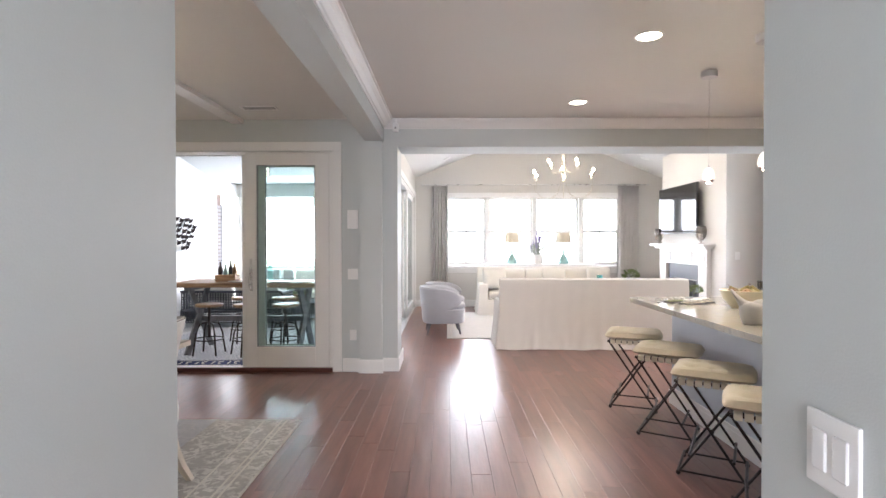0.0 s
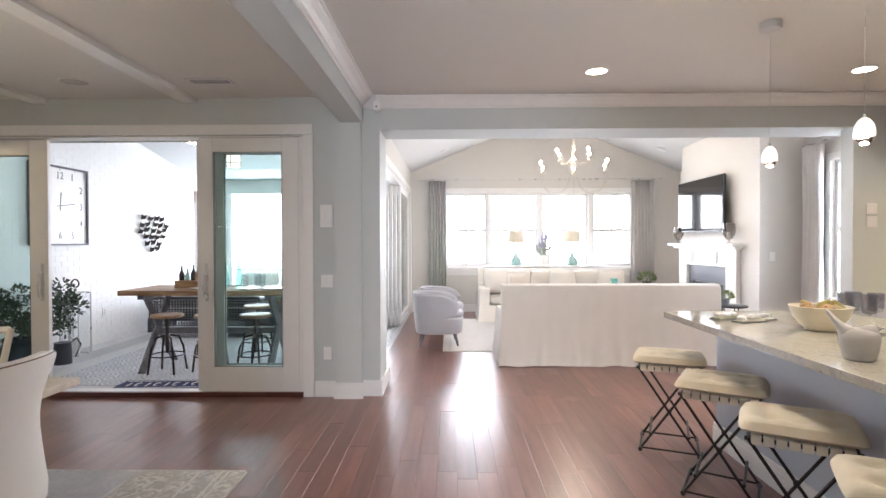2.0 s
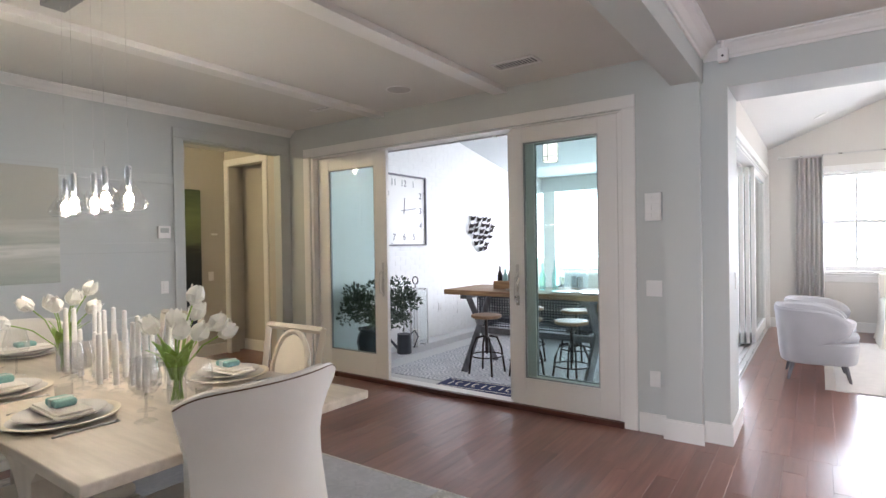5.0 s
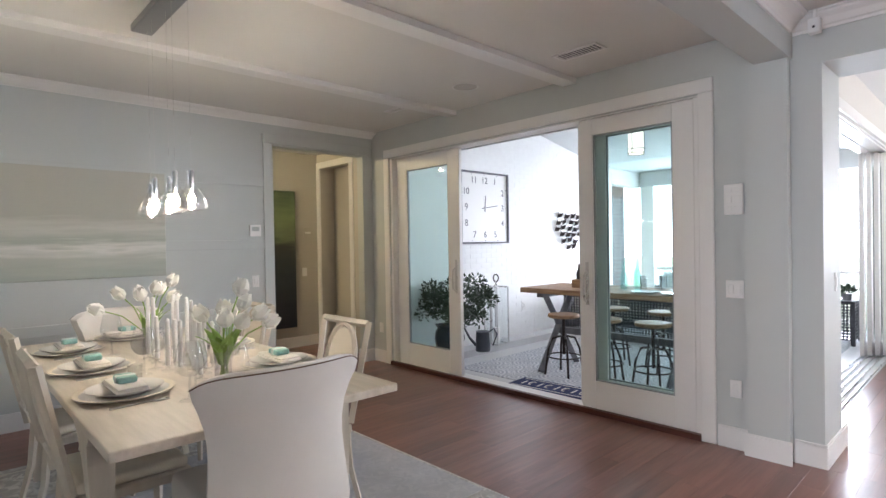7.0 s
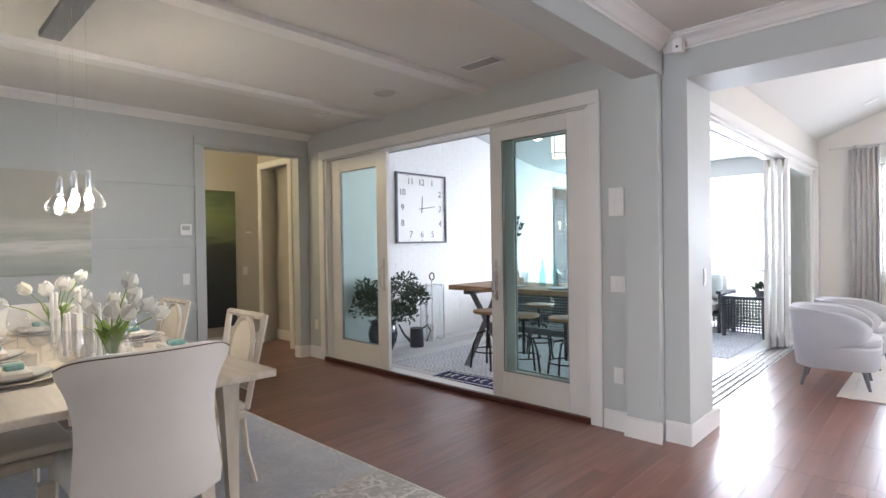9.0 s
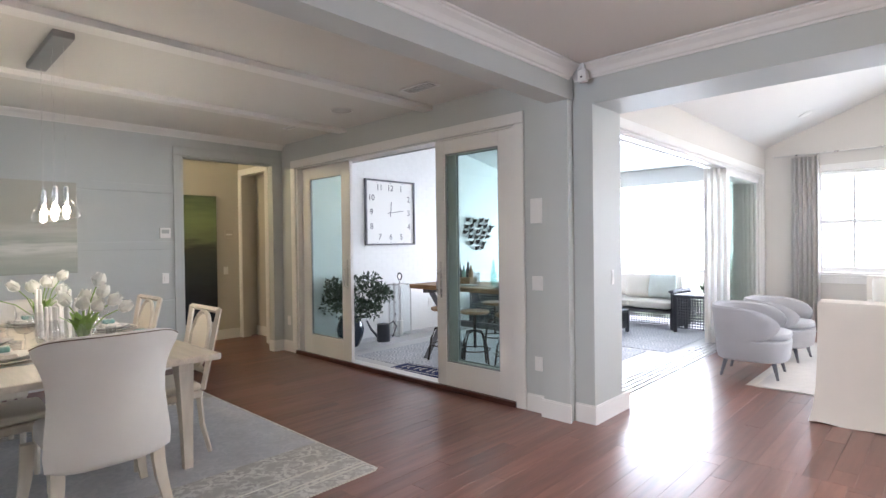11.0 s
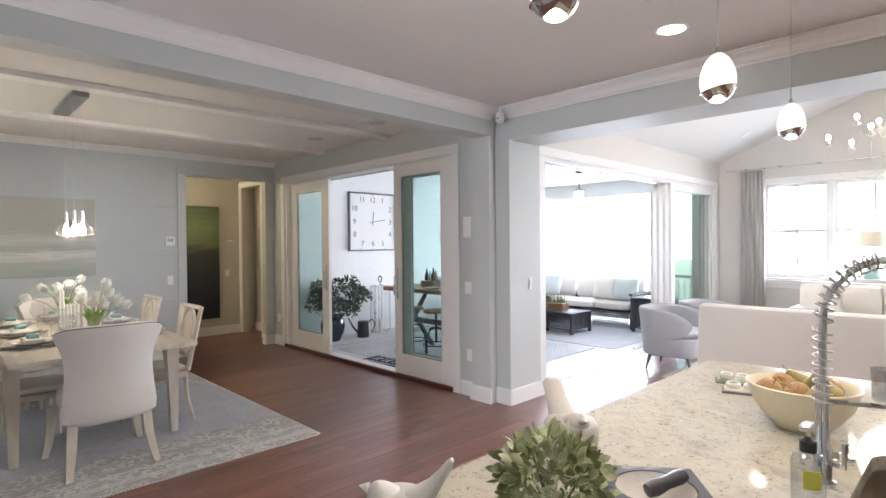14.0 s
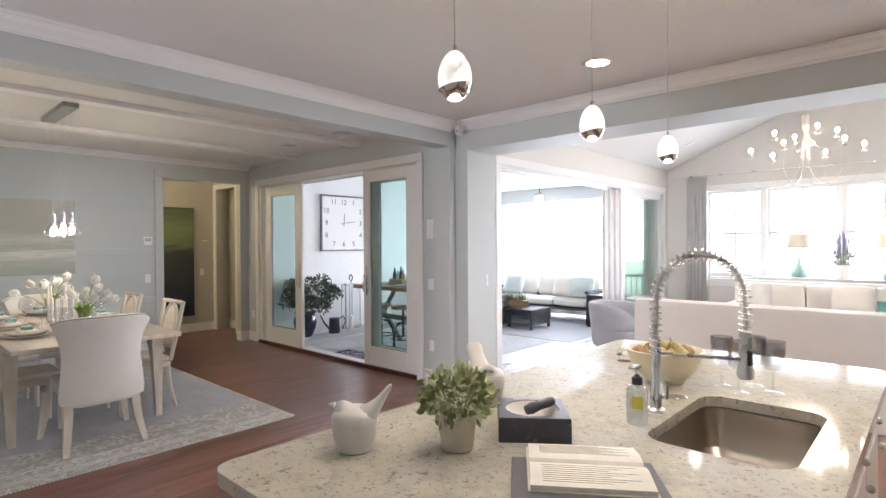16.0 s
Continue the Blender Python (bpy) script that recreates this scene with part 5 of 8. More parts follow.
def bird_jug(m, label, mat, flare=1.0):
    """A bird-shaped jug: swelling body with a saddle back, small head with beak, raised tail."""
    j = thing("bird_jug", label, "jug", m)
    bm = B()
    lathe(bm, [(0.001, 0.001), (0.044, 0.001), (0.049, 0.004), (0.056, 0.025), (0.063, 0.055), (0.066, 0.082), (0.064, 0.100), (0.056, 0.112), (0.040, 0.119), (0.020, 0.121), (0.001, 0.1215)], 32)
    part("body", bm, mat, j, smooth=True)
    bm = B()
    rings = []
    for x, z, w, h in ((0.012, 0.070, 0.050, 0.044), (0.034, 0.096, 0.045, 0.034), (0.052, 0.116, 0.033, 0.023), (0.068, 0.135, 0.022, 0.015), (0.084, 0.156, 0.015, 0.010), (0.098, 0.176, 0.012, 0.008), (0.104, 0.185, 0.007, 0.004)):
        up = max(0.0, (z - 0.12) / 0.065)
        rings.append(ring(Vector((x, 0, z)), Vector((0, 1, 0)), Vector((-0.72, 0, 0.69)), w * (1 + (flare * flare - 1) * up), h, 16))
    skin(bm, rings)
    part("tail", bm, mat, j, smooth=True)
    bm = B()
    rings = []
    for x, z, w, h in ((-0.012, 0.072, 0.050, 0.050), (-0.026, 0.098, 0.045, 0.038), (-0.036, 0.113, 0.034, 0.029), (-0.043, 0.123, 0.024, 0.021), (-0.047, 0.130, 0.014, 0.013), (-0.049, 0.134, 0.004, 0.004)):
        rings.append(ring(Vector((x, 0, z)), Vector((0, 1, 0)), Vector((0.80, 0, 0.60)), w, h, 16))
    skin(bm, rings)
    h = part("head", bm, mat, j, smooth=True)
    bm = B()
    rings = [ring(Vector((-0.058 - 0.018 * t, 0, 0.124 + 0.003 * t)), Vector((0, 1, 0)), Vector((0, 0, 1)), 0.012 * (1 - t) + 0.001, 0.009 * (1 - t) + 0.001, 8) for t in (0, 0.5, 1)]
    skin(bm, rings)
    part("beak", bm, mat, h, smooth=True)


bird_jug(at_counter(1.83, 2.64, 38, 1.0), "grey bird-shaped stoneware jug on the counter", CERAMICB)
bird_jug(at_counter(1.84, 3.22, 150, 1.10), "taupe bird-shaped stoneware jug on the counter", CERAMIC, 1.6)


def leafy(bm, rnd, n, c, spread, size, up=0.3, squash=1.0, wide=1.0):
    """n small folded leaves scattered round a centre."""
    for _ in range(n):
        d = Vector((rnd.gauss(0, 1), rnd.gauss(0, 1), rnd.gauss(0.15, 0.8))).normalized()
        rad = spread * (0.35 + 0.65 * rnd.random() ** 0.5)
        p = Vector(c) + Vector((d.x * rad, d.y * rad, d.z * rad * squash))
        out = (d + Vector((rnd.uniform(-0.6, 0.6), rnd.uniform(-0.6, 0.6), up + rnd.uniform(-0.4, 0.4)))).normalized()
        sd = out.cross(Vector((rnd.gauss(0, 1), rnd.gauss(0, 1), rnd.gauss(0, 1)))).normalized()
        nn = sd.cross(out)
        le, w = size * rnd.uniform(0.7, 1.3), size * wide * rnd.uniform(0.22, 0.32)
        a, b2, c2, d2, e2, f2 = (bm.verts.new(q) for q in (p, p + out * le * 0.35 + sd * w, p + out * le * 0.75 + sd * w * 0.8, p + out * le, p + out * le * 0.75 - sd * w * 0.8, p + out * le * 0.35 - sd * w))
        m1, m2 = bm.verts.new(p + out * le * 0.4 - nn * w * 0.35), bm.verts.new(p + out * le * 0.75 - nn * w * 0.25)
        for q in ((a, b2, m1), (a, m1, f2), (b2, c2, m2, m1), (m1, m2, e2, f2), (c2, d2, m2), (m2, d2, e2)):
            bm.faces.new(q)


pp = thing("potted_plant", "small bushy green plant in a cream pot on the counter", "plant", at_counter(2.04, 2.84))
bm = B()
lathe(bm, [(0.001, 0.001), (0.042, 0.001), (0.046, 0.006), (0.054, 0.085), (0.055, 0.10), (0.051, 0.10), (0.048, 0.08), (0.001, 0.08)], 26)
part("pot", bm, CREAMPOT, pp, smooth=True)
rnd = random.Random(11)
for k in range(12):
    bm = B()
    a, ro = rnd.uniform(0, 6.28), rnd.uniform(0.03, 0.09)
    tip = Vector((ro * math.cos(a), ro * math.sin(a), rnd.uniform(0.14, 0.22)))
    tube(bm, [(0.01 * math.cos(a), 0.01 * math.sin(a), 0.08), tip * 0.6 + Vector((0, 0, 0.03)), tip], 0.002, 5)
    part("stem", bm, LEAF, pp)
POTLEAF = material("pot_leaf", (0.27, 0.31, 0.14), 0.5, vary=0.3, scale=30, grain=90, bump=0.1)
POTPALE = material("pot_leaf_pale", (0.46, 0.49, 0.29), 0.5, vary=0.2, scale=30, grain=90, bump=0.1)
for mat, n in ((POTLEAF, 260), (POTPALE, 190)):
    bm = B()
    leafy(bm, rnd, n, (0, 0, 0.150), 0.102, 0.027, up=0.1, squash=0.74, wide=1.3)
    part("foliage", bm, mat, pp, "many small pale-edged leaves" if mat is POTPALE else "many small green leaves", smooth=True)

mt = thing("mortar", "dark marble square mortar with a pestle hollow", "mortar", at_counter(2.12, 3.10, 38))
bm = B()
n = 32
sq = []
for i in range(n):
    a = 2 * math.pi * i / n
    k = 0.105 / max(abs(math.cos(a)), abs(math.sin(a)))
    sq.append((k * math.cos(a), k * math.sin(a)))
rings = [[Vector((x, y, 0)) for x, y in sq], [Vector((x, y, 0.068)) for x, y in sq], [Vector((x * 0.97, y * 0.97, 0.072)) for x, y in sq]]
for rr, z in ((0.083, 0.072), (0.080, 0.069), (0.066, 0.050), (0.04, 0.038), (0.01, 0.034)):
    rings.append([Vector((rr * math.cos(2 * math.pi * i / n), rr * math.sin(2 * math.pi * i / n), z)) for i in range(n)])
skin(bm, rings)
part("block", bm, SLATE, mt, smooth=True)
bm = B()
lathe(bm, [(0.080, 0.0705), (0.066, 0.052), (0.04, 0.040), (0.01, 0.036)], 32, cap=False)
part("hollow", bm, CERAMIC, mt, "worn grey hollow", smooth=True)
bm = B()
lathe(bm, [(0.001, 0), (0.014, 0.002), (0.018, 0.02), (0.014, 0.05), (0.016, 0.085), (0.012, 0.10), (0.001, 0.102)], 16)
solid("pestle", bm, SLATE, "short dark marble pestle lying in the mortar", "pestle", smooth=True, m=at_counter(2.12, 3.10, 38) @ pose(-0.02, -0.01, 0.066, 0, 78, 25))

tr = thing("tablet_stand", "dark flat tray under the open book", "tray", at_counter(2.36, 2.93, 35))
bm = B()
box(bm, -0.16, 0.20, -0.20, 0.045, 0.0005, 0.010, 0.003)
part("plate", bm, TABLET, tr)
bk = thing("open_book", "open cookbook with cream printed pages", "book", at_counter(2.395, 2.925, 35) @ pose(0, 0, 0.0105) @ Matrix.Scale(1.13, 4))
for s in (-1, 1):
    bm = B()
    prof = [(0.0, 0.004), (0.012 * 1, 0.018), (0.04, 0.022), (0.08, 0.017), (0.115, 0.012), (0.115, 0.002), (0.0, 0.001)]
    prism(bm, [(s * y, z) for y, z in prof], "x", -0.125, 0.125)
    pg = part("page_block", bm, PAPER, bk, smooth=True)
    for k in range(9):
        y = 0.035 + k * 0.008
        z = 0.0225 - (y - 0.035) * 0.115
        bm = B()
        box(bm, -0.10, 0.10 - 0.03 * (k % 3), s * y - 0.0006, s * y + 0.0006, z, z + 0.0009)
        part("text_line", bm, PRINT, pg)
bm = B()
box(bm, -0.13, 0.13, -0.12, 0.12, -0.0002, 0.0015)
part("cover", bm, CREAMFAB, bk)

fb = thing("fruit_bowl", "large cream ceramic footed bowl", "bowl", at_counter(2.20, 3.98))
bm = B()
lathe(bm, [(0.001, 0.002), (0.075, 0.002), (0.078, 0.012), (0.10, 0.03), (0.135, 0.075), (0.150, 0.125), (0.156, 0.135), (0.150, 0.138), (0.142, 0.125), (0.125, 0.075), (0.09, 0.03), (0.001, 0.018)], 40)
part("bowl", bm, BOWL, fb, smooth=True)
rnd = random.Random(4)
for k, (x, y, z, kind) in enumerate(((0.03, 0.02, 0.125, 1), (-0.06, 0.03, 0.115, 0), (0.0, -0.06, 0.115, 0), (0.075, -0.03, 0.12, 1), (-0.02, 0.085, 0.115, 1), (0.06, 0.07, 0.112, 0), (-0.085, -0.04, 0.11, 0), (0.0, 0.0, 0.06, 0), (0.05, -0.08, 0.105, 1))):
    bm = B()
    if kind:
        lathe(bm, [(0.001, -0.036), (0.02, -0.034), (0.036, -0.015), (0.036, 0.005), (0.024, 0.03), (0.014, 0.05), (0.010, 0.058), (0.001, 0.06)], 16)
    else:
        lathe(bm, [(0.004, -0.028), (0.02, -0.033), (0.036, -0.016), (0.039, 0.004), (0.03, 0.026), (0.012, 0.032), (0.001, 0.026)], 16)
    f = thing("pear" if kind else "apple", "ripe yellow-brown pear in the bowl" if kind else "orange-red apple in the bowl", "fruit", at_counter(2.20, 3.98) @ pose(x, y, z, rnd.uniform(-50, 50), rnd.uniform(-40, 40), rnd.uniform(0, 360)), "fruit in the bowl")
    part("flesh", bm, PEAR if kind else APPLE, f, smooth=True)
    bm = B()
    zz = 0.058 if kind else 0.026
    tube(bm, [(0, 0, zz), (0.003, 0.002, zz + 0.012), (0.008, 0.004, zz + 0.022)], 0.0018, 5)
    part("stalk", bm, OAK, f)
for k, (x, y) in enumerate(((2.40, 4.06), (2.48, 3.99), (2.50, 4.14), (2.58, 4.07))):
    wine_glass(x, y, IZ, 1.0, SMOKE)
# napkins and cutlery rolled on the far corner
for k, (x, y, rz) in enumerate(((1.90, 4.42, 20), (2.08, 4.36, 24), (1.97, 4.28, 18))):
    np_ = thing("cutlery_board", "dark slate board with pale rolled rings", "board", at_counter(x, y, rz))
    bm = B()
    box(bm, -0.10, 0.10, -0.045, 0.045, 0.0005, 0.008, 0.002)
    part("board", bm, GREYWOOD, np_)
    bm = B()
    box(bm, -0.092, 0.092, -0.036, 0.036, 0.008, 0.013, 0.002)
    nk = part("napkin", bm, CREAMFAB if k else LEAFPALE, np_)
    for i in range(3):
        bm = B()
        lathe(bm, [(0.016, 0.017), (0.025, 0.018), (0.027, 0.030), (0.022, 0.038), (0.016, 0.034)], 14, (-0.06 + i * 0.06, 0.004 * (-1) ** i, 0), cap=False)
        part("roll", bm, PORCELAIN, np_, "white rolled ring", smooth=True)
        bm = B()
        lathe(bm, [(0.001, 0.030), (0.012, 0.029), (0.015, 0.020)], 10, (-0.06 + i * 0.06, 0.004 * (-1) ** i, 0), cap=False)
        part("filling", bm, LEAFPALE, np_, "pale green filling", smooth=True)


# ---- stools ----
def counter_stool(m):
    s = thing("counter_stool", "folding dark iron stool with tufted cream cushion", "stool", m, "stools at the island")
    W, D, H = 0.195, 0.165, 0.585
    for y in (-D, D):
        for a, b2 in ((-1, 1), (1, -1)):
            bm = B()
            off = 0.010 * a * (1 if y > 0 else -1)
            tube(bm, [(a * (W - 0.01), y + off, 0.02), (b2 * W, y + off, H)], 0.0082, 8)
            lg = part("leg", bm, IRON, s, smooth=True)
            bm = B()
            bmesh.ops.create_icosphere(bm, subdivisions=2, radius=0.015, matrix=Matrix.Translation((a * (W - 0.01), y + off, 0.015)))
            part("foot", bm, IRON, lg)
        bm = B()
        bmesh.ops.create_icosphere(bm, subdivisions=2, radius=0.016, matrix=Matrix.Translation((0, y, 0.30)))
        part("pivot", bm, IRON, s)
        bm = B()
        tube(bm, [(-W - 0.015, y, H), (W + 0.015, y, H)], 0.010, 8)
        part("seat_rail", bm, IRON, s, smooth=True)
        bm = B()
        tube(bm, [(-W + 0.01, y, 0.032), (W - 0.01, y, 0.032)], 0.0065, 8)
        part("stretcher", bm, IRON, s, smooth=True)
    for a in (-1, 1):
        for z in (H, 0.032, 0.14):
            bm = B()
            k = W if z == H else (W - 0.01 if z < 0.1 else W * 0.62)
            tube(bm, [(a * k, -D - 0.02, z), (a * k, D + 0.02, z)], 0.0085, 8)
            part("rail", bm, IRON, s, smooth=True)
    for i in range(8):
        # webbing looped over the front and back rails
        x = -W + 0.030 + i * (2 * W - 0.06) / 7
        bm = B()
        box(bm, x - 0.020, x + 0.020, -D - 0.016, D + 0.016, H + 0.012, H + 0.018, 0.002)
        for q in (-1, 1):
            box(bm, x - 0.020, x + 0.020, min(q * (D + 0.012), q * (D + 0.017)), max(q * (D + 0.012), q * (D + 0.017)), H - 0.020, H + 0.013, 0.001)
        part("strap", bm, CREAMFAB, s, "woven cream strap")
    bm = B()
    nx, ny = 22, 18
    CW, CD = W + 0.042, D + 0.032
    knots = [(a, b3) for a in (-0.5, 0.0, 0.5) for b3 in (-0.42, 0.42)]
    def pillow(i, j, up):
        u, v = -1 + 2 * i / nx, -1 + 2 * j / ny
        edge = (1 - abs(u) ** 6) * (1 - abs(v) ** 6)
        dip = 1.25 * sum(math.exp(-(((u - a) / 0.15) ** 2 + ((v - b3) / 0.17) ** 2)) for a, b3 in knots)
        fold = 0.35 * math.exp(-((abs(v) - 0.42) / 0.07) ** 2) + 0.3 * sum(math.exp(-((u - a) / 0.055) ** 2) for a in (-0.5, 0, 0.5)) * (1 if abs(v) < 0.55 else 0.3)
        sh = 1 - 0.05 * (abs(u) ** 4) * (abs(v) ** 4)
        z = (0.046 * edge ** 0.4 - (0.022 * min(1, dip) + 0.007 * fold) * edge) if up else -0.022 * edge ** 0.4
        return (u * CW * sh, v * CD * sh, H + 0.044 + z)
    tv = [[bm.verts.new(pillow(i, j, True)) for j in range(ny + 1)] for i in range(nx + 1)]
    bv2 = [[tv[i][j] if i in (0, nx) or j in (0, ny) else bm.verts.new(pillow(i, j, False)) for j in range(ny + 1)] for i in range(nx + 1)]
    for i in range(nx):
        for j in range(ny):
            bm.faces.new((tv[i][j], tv[i + 1][j], tv[i + 1][j + 1], tv[i][j + 1]))
            q = (bv2[i][j + 1], bv2[i + 1][j + 1], bv2[i + 1][j], bv2[i][j])
            if len(set(q)) == 4 and bm.faces.get(q) is None:
                try:
                    bm.faces.new(q)
                except ValueError:
                    pass
    cu = part("cushion", bm, STOOLFAB, s, "buttoned cream seat cushion", smooth=True)
    for a, b3 in knots:
        bm = B()
        lathe(bm, [(0.009, 0), (0.008, 0.004), (0.001, 0.006)], 8, (a * CW, b3 * CD, H + 0.064))
        part("button", bm, STOOLFAB, cu)
    return s


STOOLFAB = material("stool_fabric", (0.74, 0.65, 0.47), 0.9, vary=0.07, scale=9, grain=500, bump=0.25, sheen=0.2)
st = counter_stool(pose(1.655, 4.72, 0, 0, 0, -22))
for y, rz, x in ((4.03, -31, 1.675), (3.35, -30, 1.675), (2.70, -28, 1.66)):
    copy_thing(st, pose(x, y, 0, 0, 0, rz))


# ---- pendants over the island ----
def egg_pendant(x, y):
    p = thing("egg_pendant", "egg-shaped crackled glass pendant lamp, lit, chrome tip", "pendant lamp", pose(x, y, CEILZ), "pendants over the island")
    bm = B()
    lathe(bm, [(0.001, -0.05), (0.058, -0.05), (0.062, -0.044), (0.062, -0.002), (0.001, -0.001)], 28)
    part("canopy", bm, METAL, p, "round steel canopy", smooth=True)
    bm = B()
    tube(bm, [(0, 0, -0.05), (0, 0, -0.760)], 0.0016, 6)
    part("cable", bm, METAL, p)
    def eg(t):
        # t from the tip up
        if not 0 < t < 1:
            return 0.0
        return 0.0455 * (1 - ((0.43 - t) / 0.43) ** 2) ** 0.5 if t < 0.43 else 0.0455 * (1 - ((t - 0.43) / 0.57) ** 2) ** 0.58
    zb, zt = -0.90, -0.765
    bm = B()
    lathe(bm, [(max(0.001, eg(t)), zb + (zt - zb) * t) for t in (0.16, 0.22, 0.28, 0.36, 0.45, 0.55, 0.65, 0.75, 0.85, 0.92, 0.97, 0.995)], 24)
    part("glass_body", bm, EGGGLOW, p, "glowing crackled glass", smooth=True)
    bm = B()
    n = 28
    rings = []
    for t in (0.05, 0.10, 0.16, 0.20):
        rr = eg(t) + 0.0015
        rings.append([Vector((rr * math.cos(2 * math.pi * i / n), rr * math.sin(2 * math.pi * i / n), zb + (zt - zb) * t)) for i in range(n)])
    rings.append([Vector(((eg(0.27) + 0.002) * math.cos(2 * math.pi * i / n), (eg(0.27) + 0.002) * math.sin(2 * math.pi * i / n), zb + (zt - zb) * (0.27 + 0.06 * math.sin(2 * math.pi * i / n + 1)))) for i in range(n)])
    skin(bm, rings)
    cap = part("tip_cap", bm, CHROME, p, "chrome lower cap with wavy edge", smooth=True)
    bm = B()
    lathe(bm, [(0.001, zb + 0.001), (0.013, zb + 0.003), (0.0205, zb + 0.0075)], 16)
    part("lens", bm, TIPGLOW, cap, "bright lens", smooth=True)
    bm = B()
    lathe(bm, [(0.006, zt - 0.002), (0.006, zt + 0.012), (0.002, zt + 0.016)], 10)
    part("ferrule", bm, CHROME, p)
    point_lamp("pendant_lamp", x, y, CEILZ - 0.94, 2.2, (1, 0.87, 0.74), 0.06)


for y in (2.77, 3.54, 4.30):
    egg_pendant(2.10, y)

# ---- side counter of the kitchen ----
cb = thing("base_cabinet", "white kitchen base cabinet with drawers", "cabinet", pose(0, 0, 0))
bm = B()
box(bm, 4.02, 5.88, 5.42, 5.95, 0.0, 0.905, 0.003)
part("body", bm, TRIM, cb)
for k in range(3):
    bm = B()
    x0 = 4.04 + k * 0.61
    box(bm, x0, x0 + 0.59, 5.40, 5.4195, 0.70, 0.88, 0.004)
    d = part("drawer_front", bm, TRIM, cb)
    bm = B()
    tube(bm, [(x0 + 0.22, 5.40, 0.79), (x0 + 0.22, 5.375, 0.79), (x0 + 0.37, 5.375, 0.79), (x0 + 0.37, 5.40, 0.79)], 0.005, 8)
    part("handle", bm, METAL, d, "brushed steel bar handle", smooth=True)
    bm = B()
    box(bm, x0, x0 + 0.59, 5.40, 5.4195, 0.10, 0.685, 0.004)
    part("door", bm, TRIM, cb)
bm = B()
box(bm, 4.0, 5.89, 5.385, 5.966, 0.906, 0.942, 0.005, 2)
solid("countertop", bm, GRANITE, "cream granite side counter slab", "countertop")
uc = thing("wall_cabinet", "cream-white upper kitchen cabinet", "cabinet", pose(0, 0, 0))
bm = B()
box(bm, 4.44, 5.88, 5.66, 5.966, 1.42, 2.548, 0.003)
part("body", bm, TRIM, uc)
for k in range(3):
    x0 = 4.455 + k * 0.47
    bm = B()
    for b in ((x0, x0 + 0.46, 1.44, 1.51), (x0, x0 + 0.46, 2.46, 2.53), (x0, x0 + 0.07, 1.51, 2.46), (x0 + 0.41, x0 + 0.46, 1.51, 2.46)):
        box(bm, b[0], b[1], 5.64, 5.659, b[2], b[3])
    d = part("door_frame", bm, TRIM, uc)
    bm = B()
    box(bm, x0 + 0.07, x0 + 0.41, 5.648, 5.659, 1.51, 2.46)
    part("door_panel", bm, TRIM, d)
    bm = B()
    bmesh.ops.create_icosphere(bm, subdivisions=2, radius=0.013, matrix=Matrix.Translation((x0 + 0.44, 5.628, 1.50)))
    part("knob", bm, METAL, d, smooth=True)
bx = thing("serving_tray", "low tan wooden tray box on the side counter", "tray", pose(4.55, 5.72, 0.942))
bm = B()
box(bm, -0.20, 0.20, -0.10, 0.10, 0.0, 0.012)
part("base", bm, OAK, bx)
for b in ((-0.20, 0.20, -0.10, -0.088), (-0.20, 0.20, 0.088, 0.10), (-0.20, -0.188, -0.088, 0.088), (0.188, 0.20, -0.088, 0.088)):
    bm = B()
    box(bm, *b, 0.012, 0.085, 0.002)
    part("side", bm, OAK, bx)
YEL = material("yellow_plate", (0.55, 0.48, 0.14), 0.25, vary=0.1, bump=0)
pt = thing("platter", "oval yellow painted platter with a green motif", "platter", pose(4.50, 5.80, 1.115, 80) @ Matrix.Diagonal((1.25, 1, 1, 1)))
bm = B()
lathe(bm, [(0.001, 0.0), (0.09, 0.0), (0.145, 0.018), (0.15, 0.022), (0.10, 0.008), (0.001, 0.006)], 36)
part("dish", bm, YEL, pt, smooth=True)
bm = B()
leafy(bm, random.Random(3), 26, (0, 0, 0.008), 0.05, 0.03, squash=0.02, up=0)
part("motif", bm, LEAF, pt)
UCL = thing("under_cabinet_light", "slim warm strip light under the wall cabinet", "light", pose(5.1, 5.80, 1.419))
bm = B()
box(bm, -0.6, 0.6, -0.03, 0.03, -0.015, 0, 0.003)
part("housing", bm, TRIM, UCL)
bm = B()
box(bm, -0.58, 0.58, -0.02, 0.02, -0.019, -0.0152)
part("lens", bm, CANGLOW, UCL, "glowing warm strip")
area_lamp("cabinet_lamp", pose(5.1, 5.80, 1.39), 1.1, 0.04, 2.6, (1, 0.78, 0.42))
# soffit can and its yellow spot are unseen, added to warm the wall
can_light(4.75, 5.25, 2.549)
spot_lamp("downlight", 4.75, 5.25, 2.52, 15, (1, 0.74, 0.36))
for z in (1.75, 1.63):
    wall_plate("light_switch", "white square switch plate on the kitchen wall", pose(4.03, 5.969, z), 0.10, 0.10, 2)


GASKET = material("grey_gasket", (0.28, 0.30, 0.30), 0.5, vary=0.05, bump=0.02)


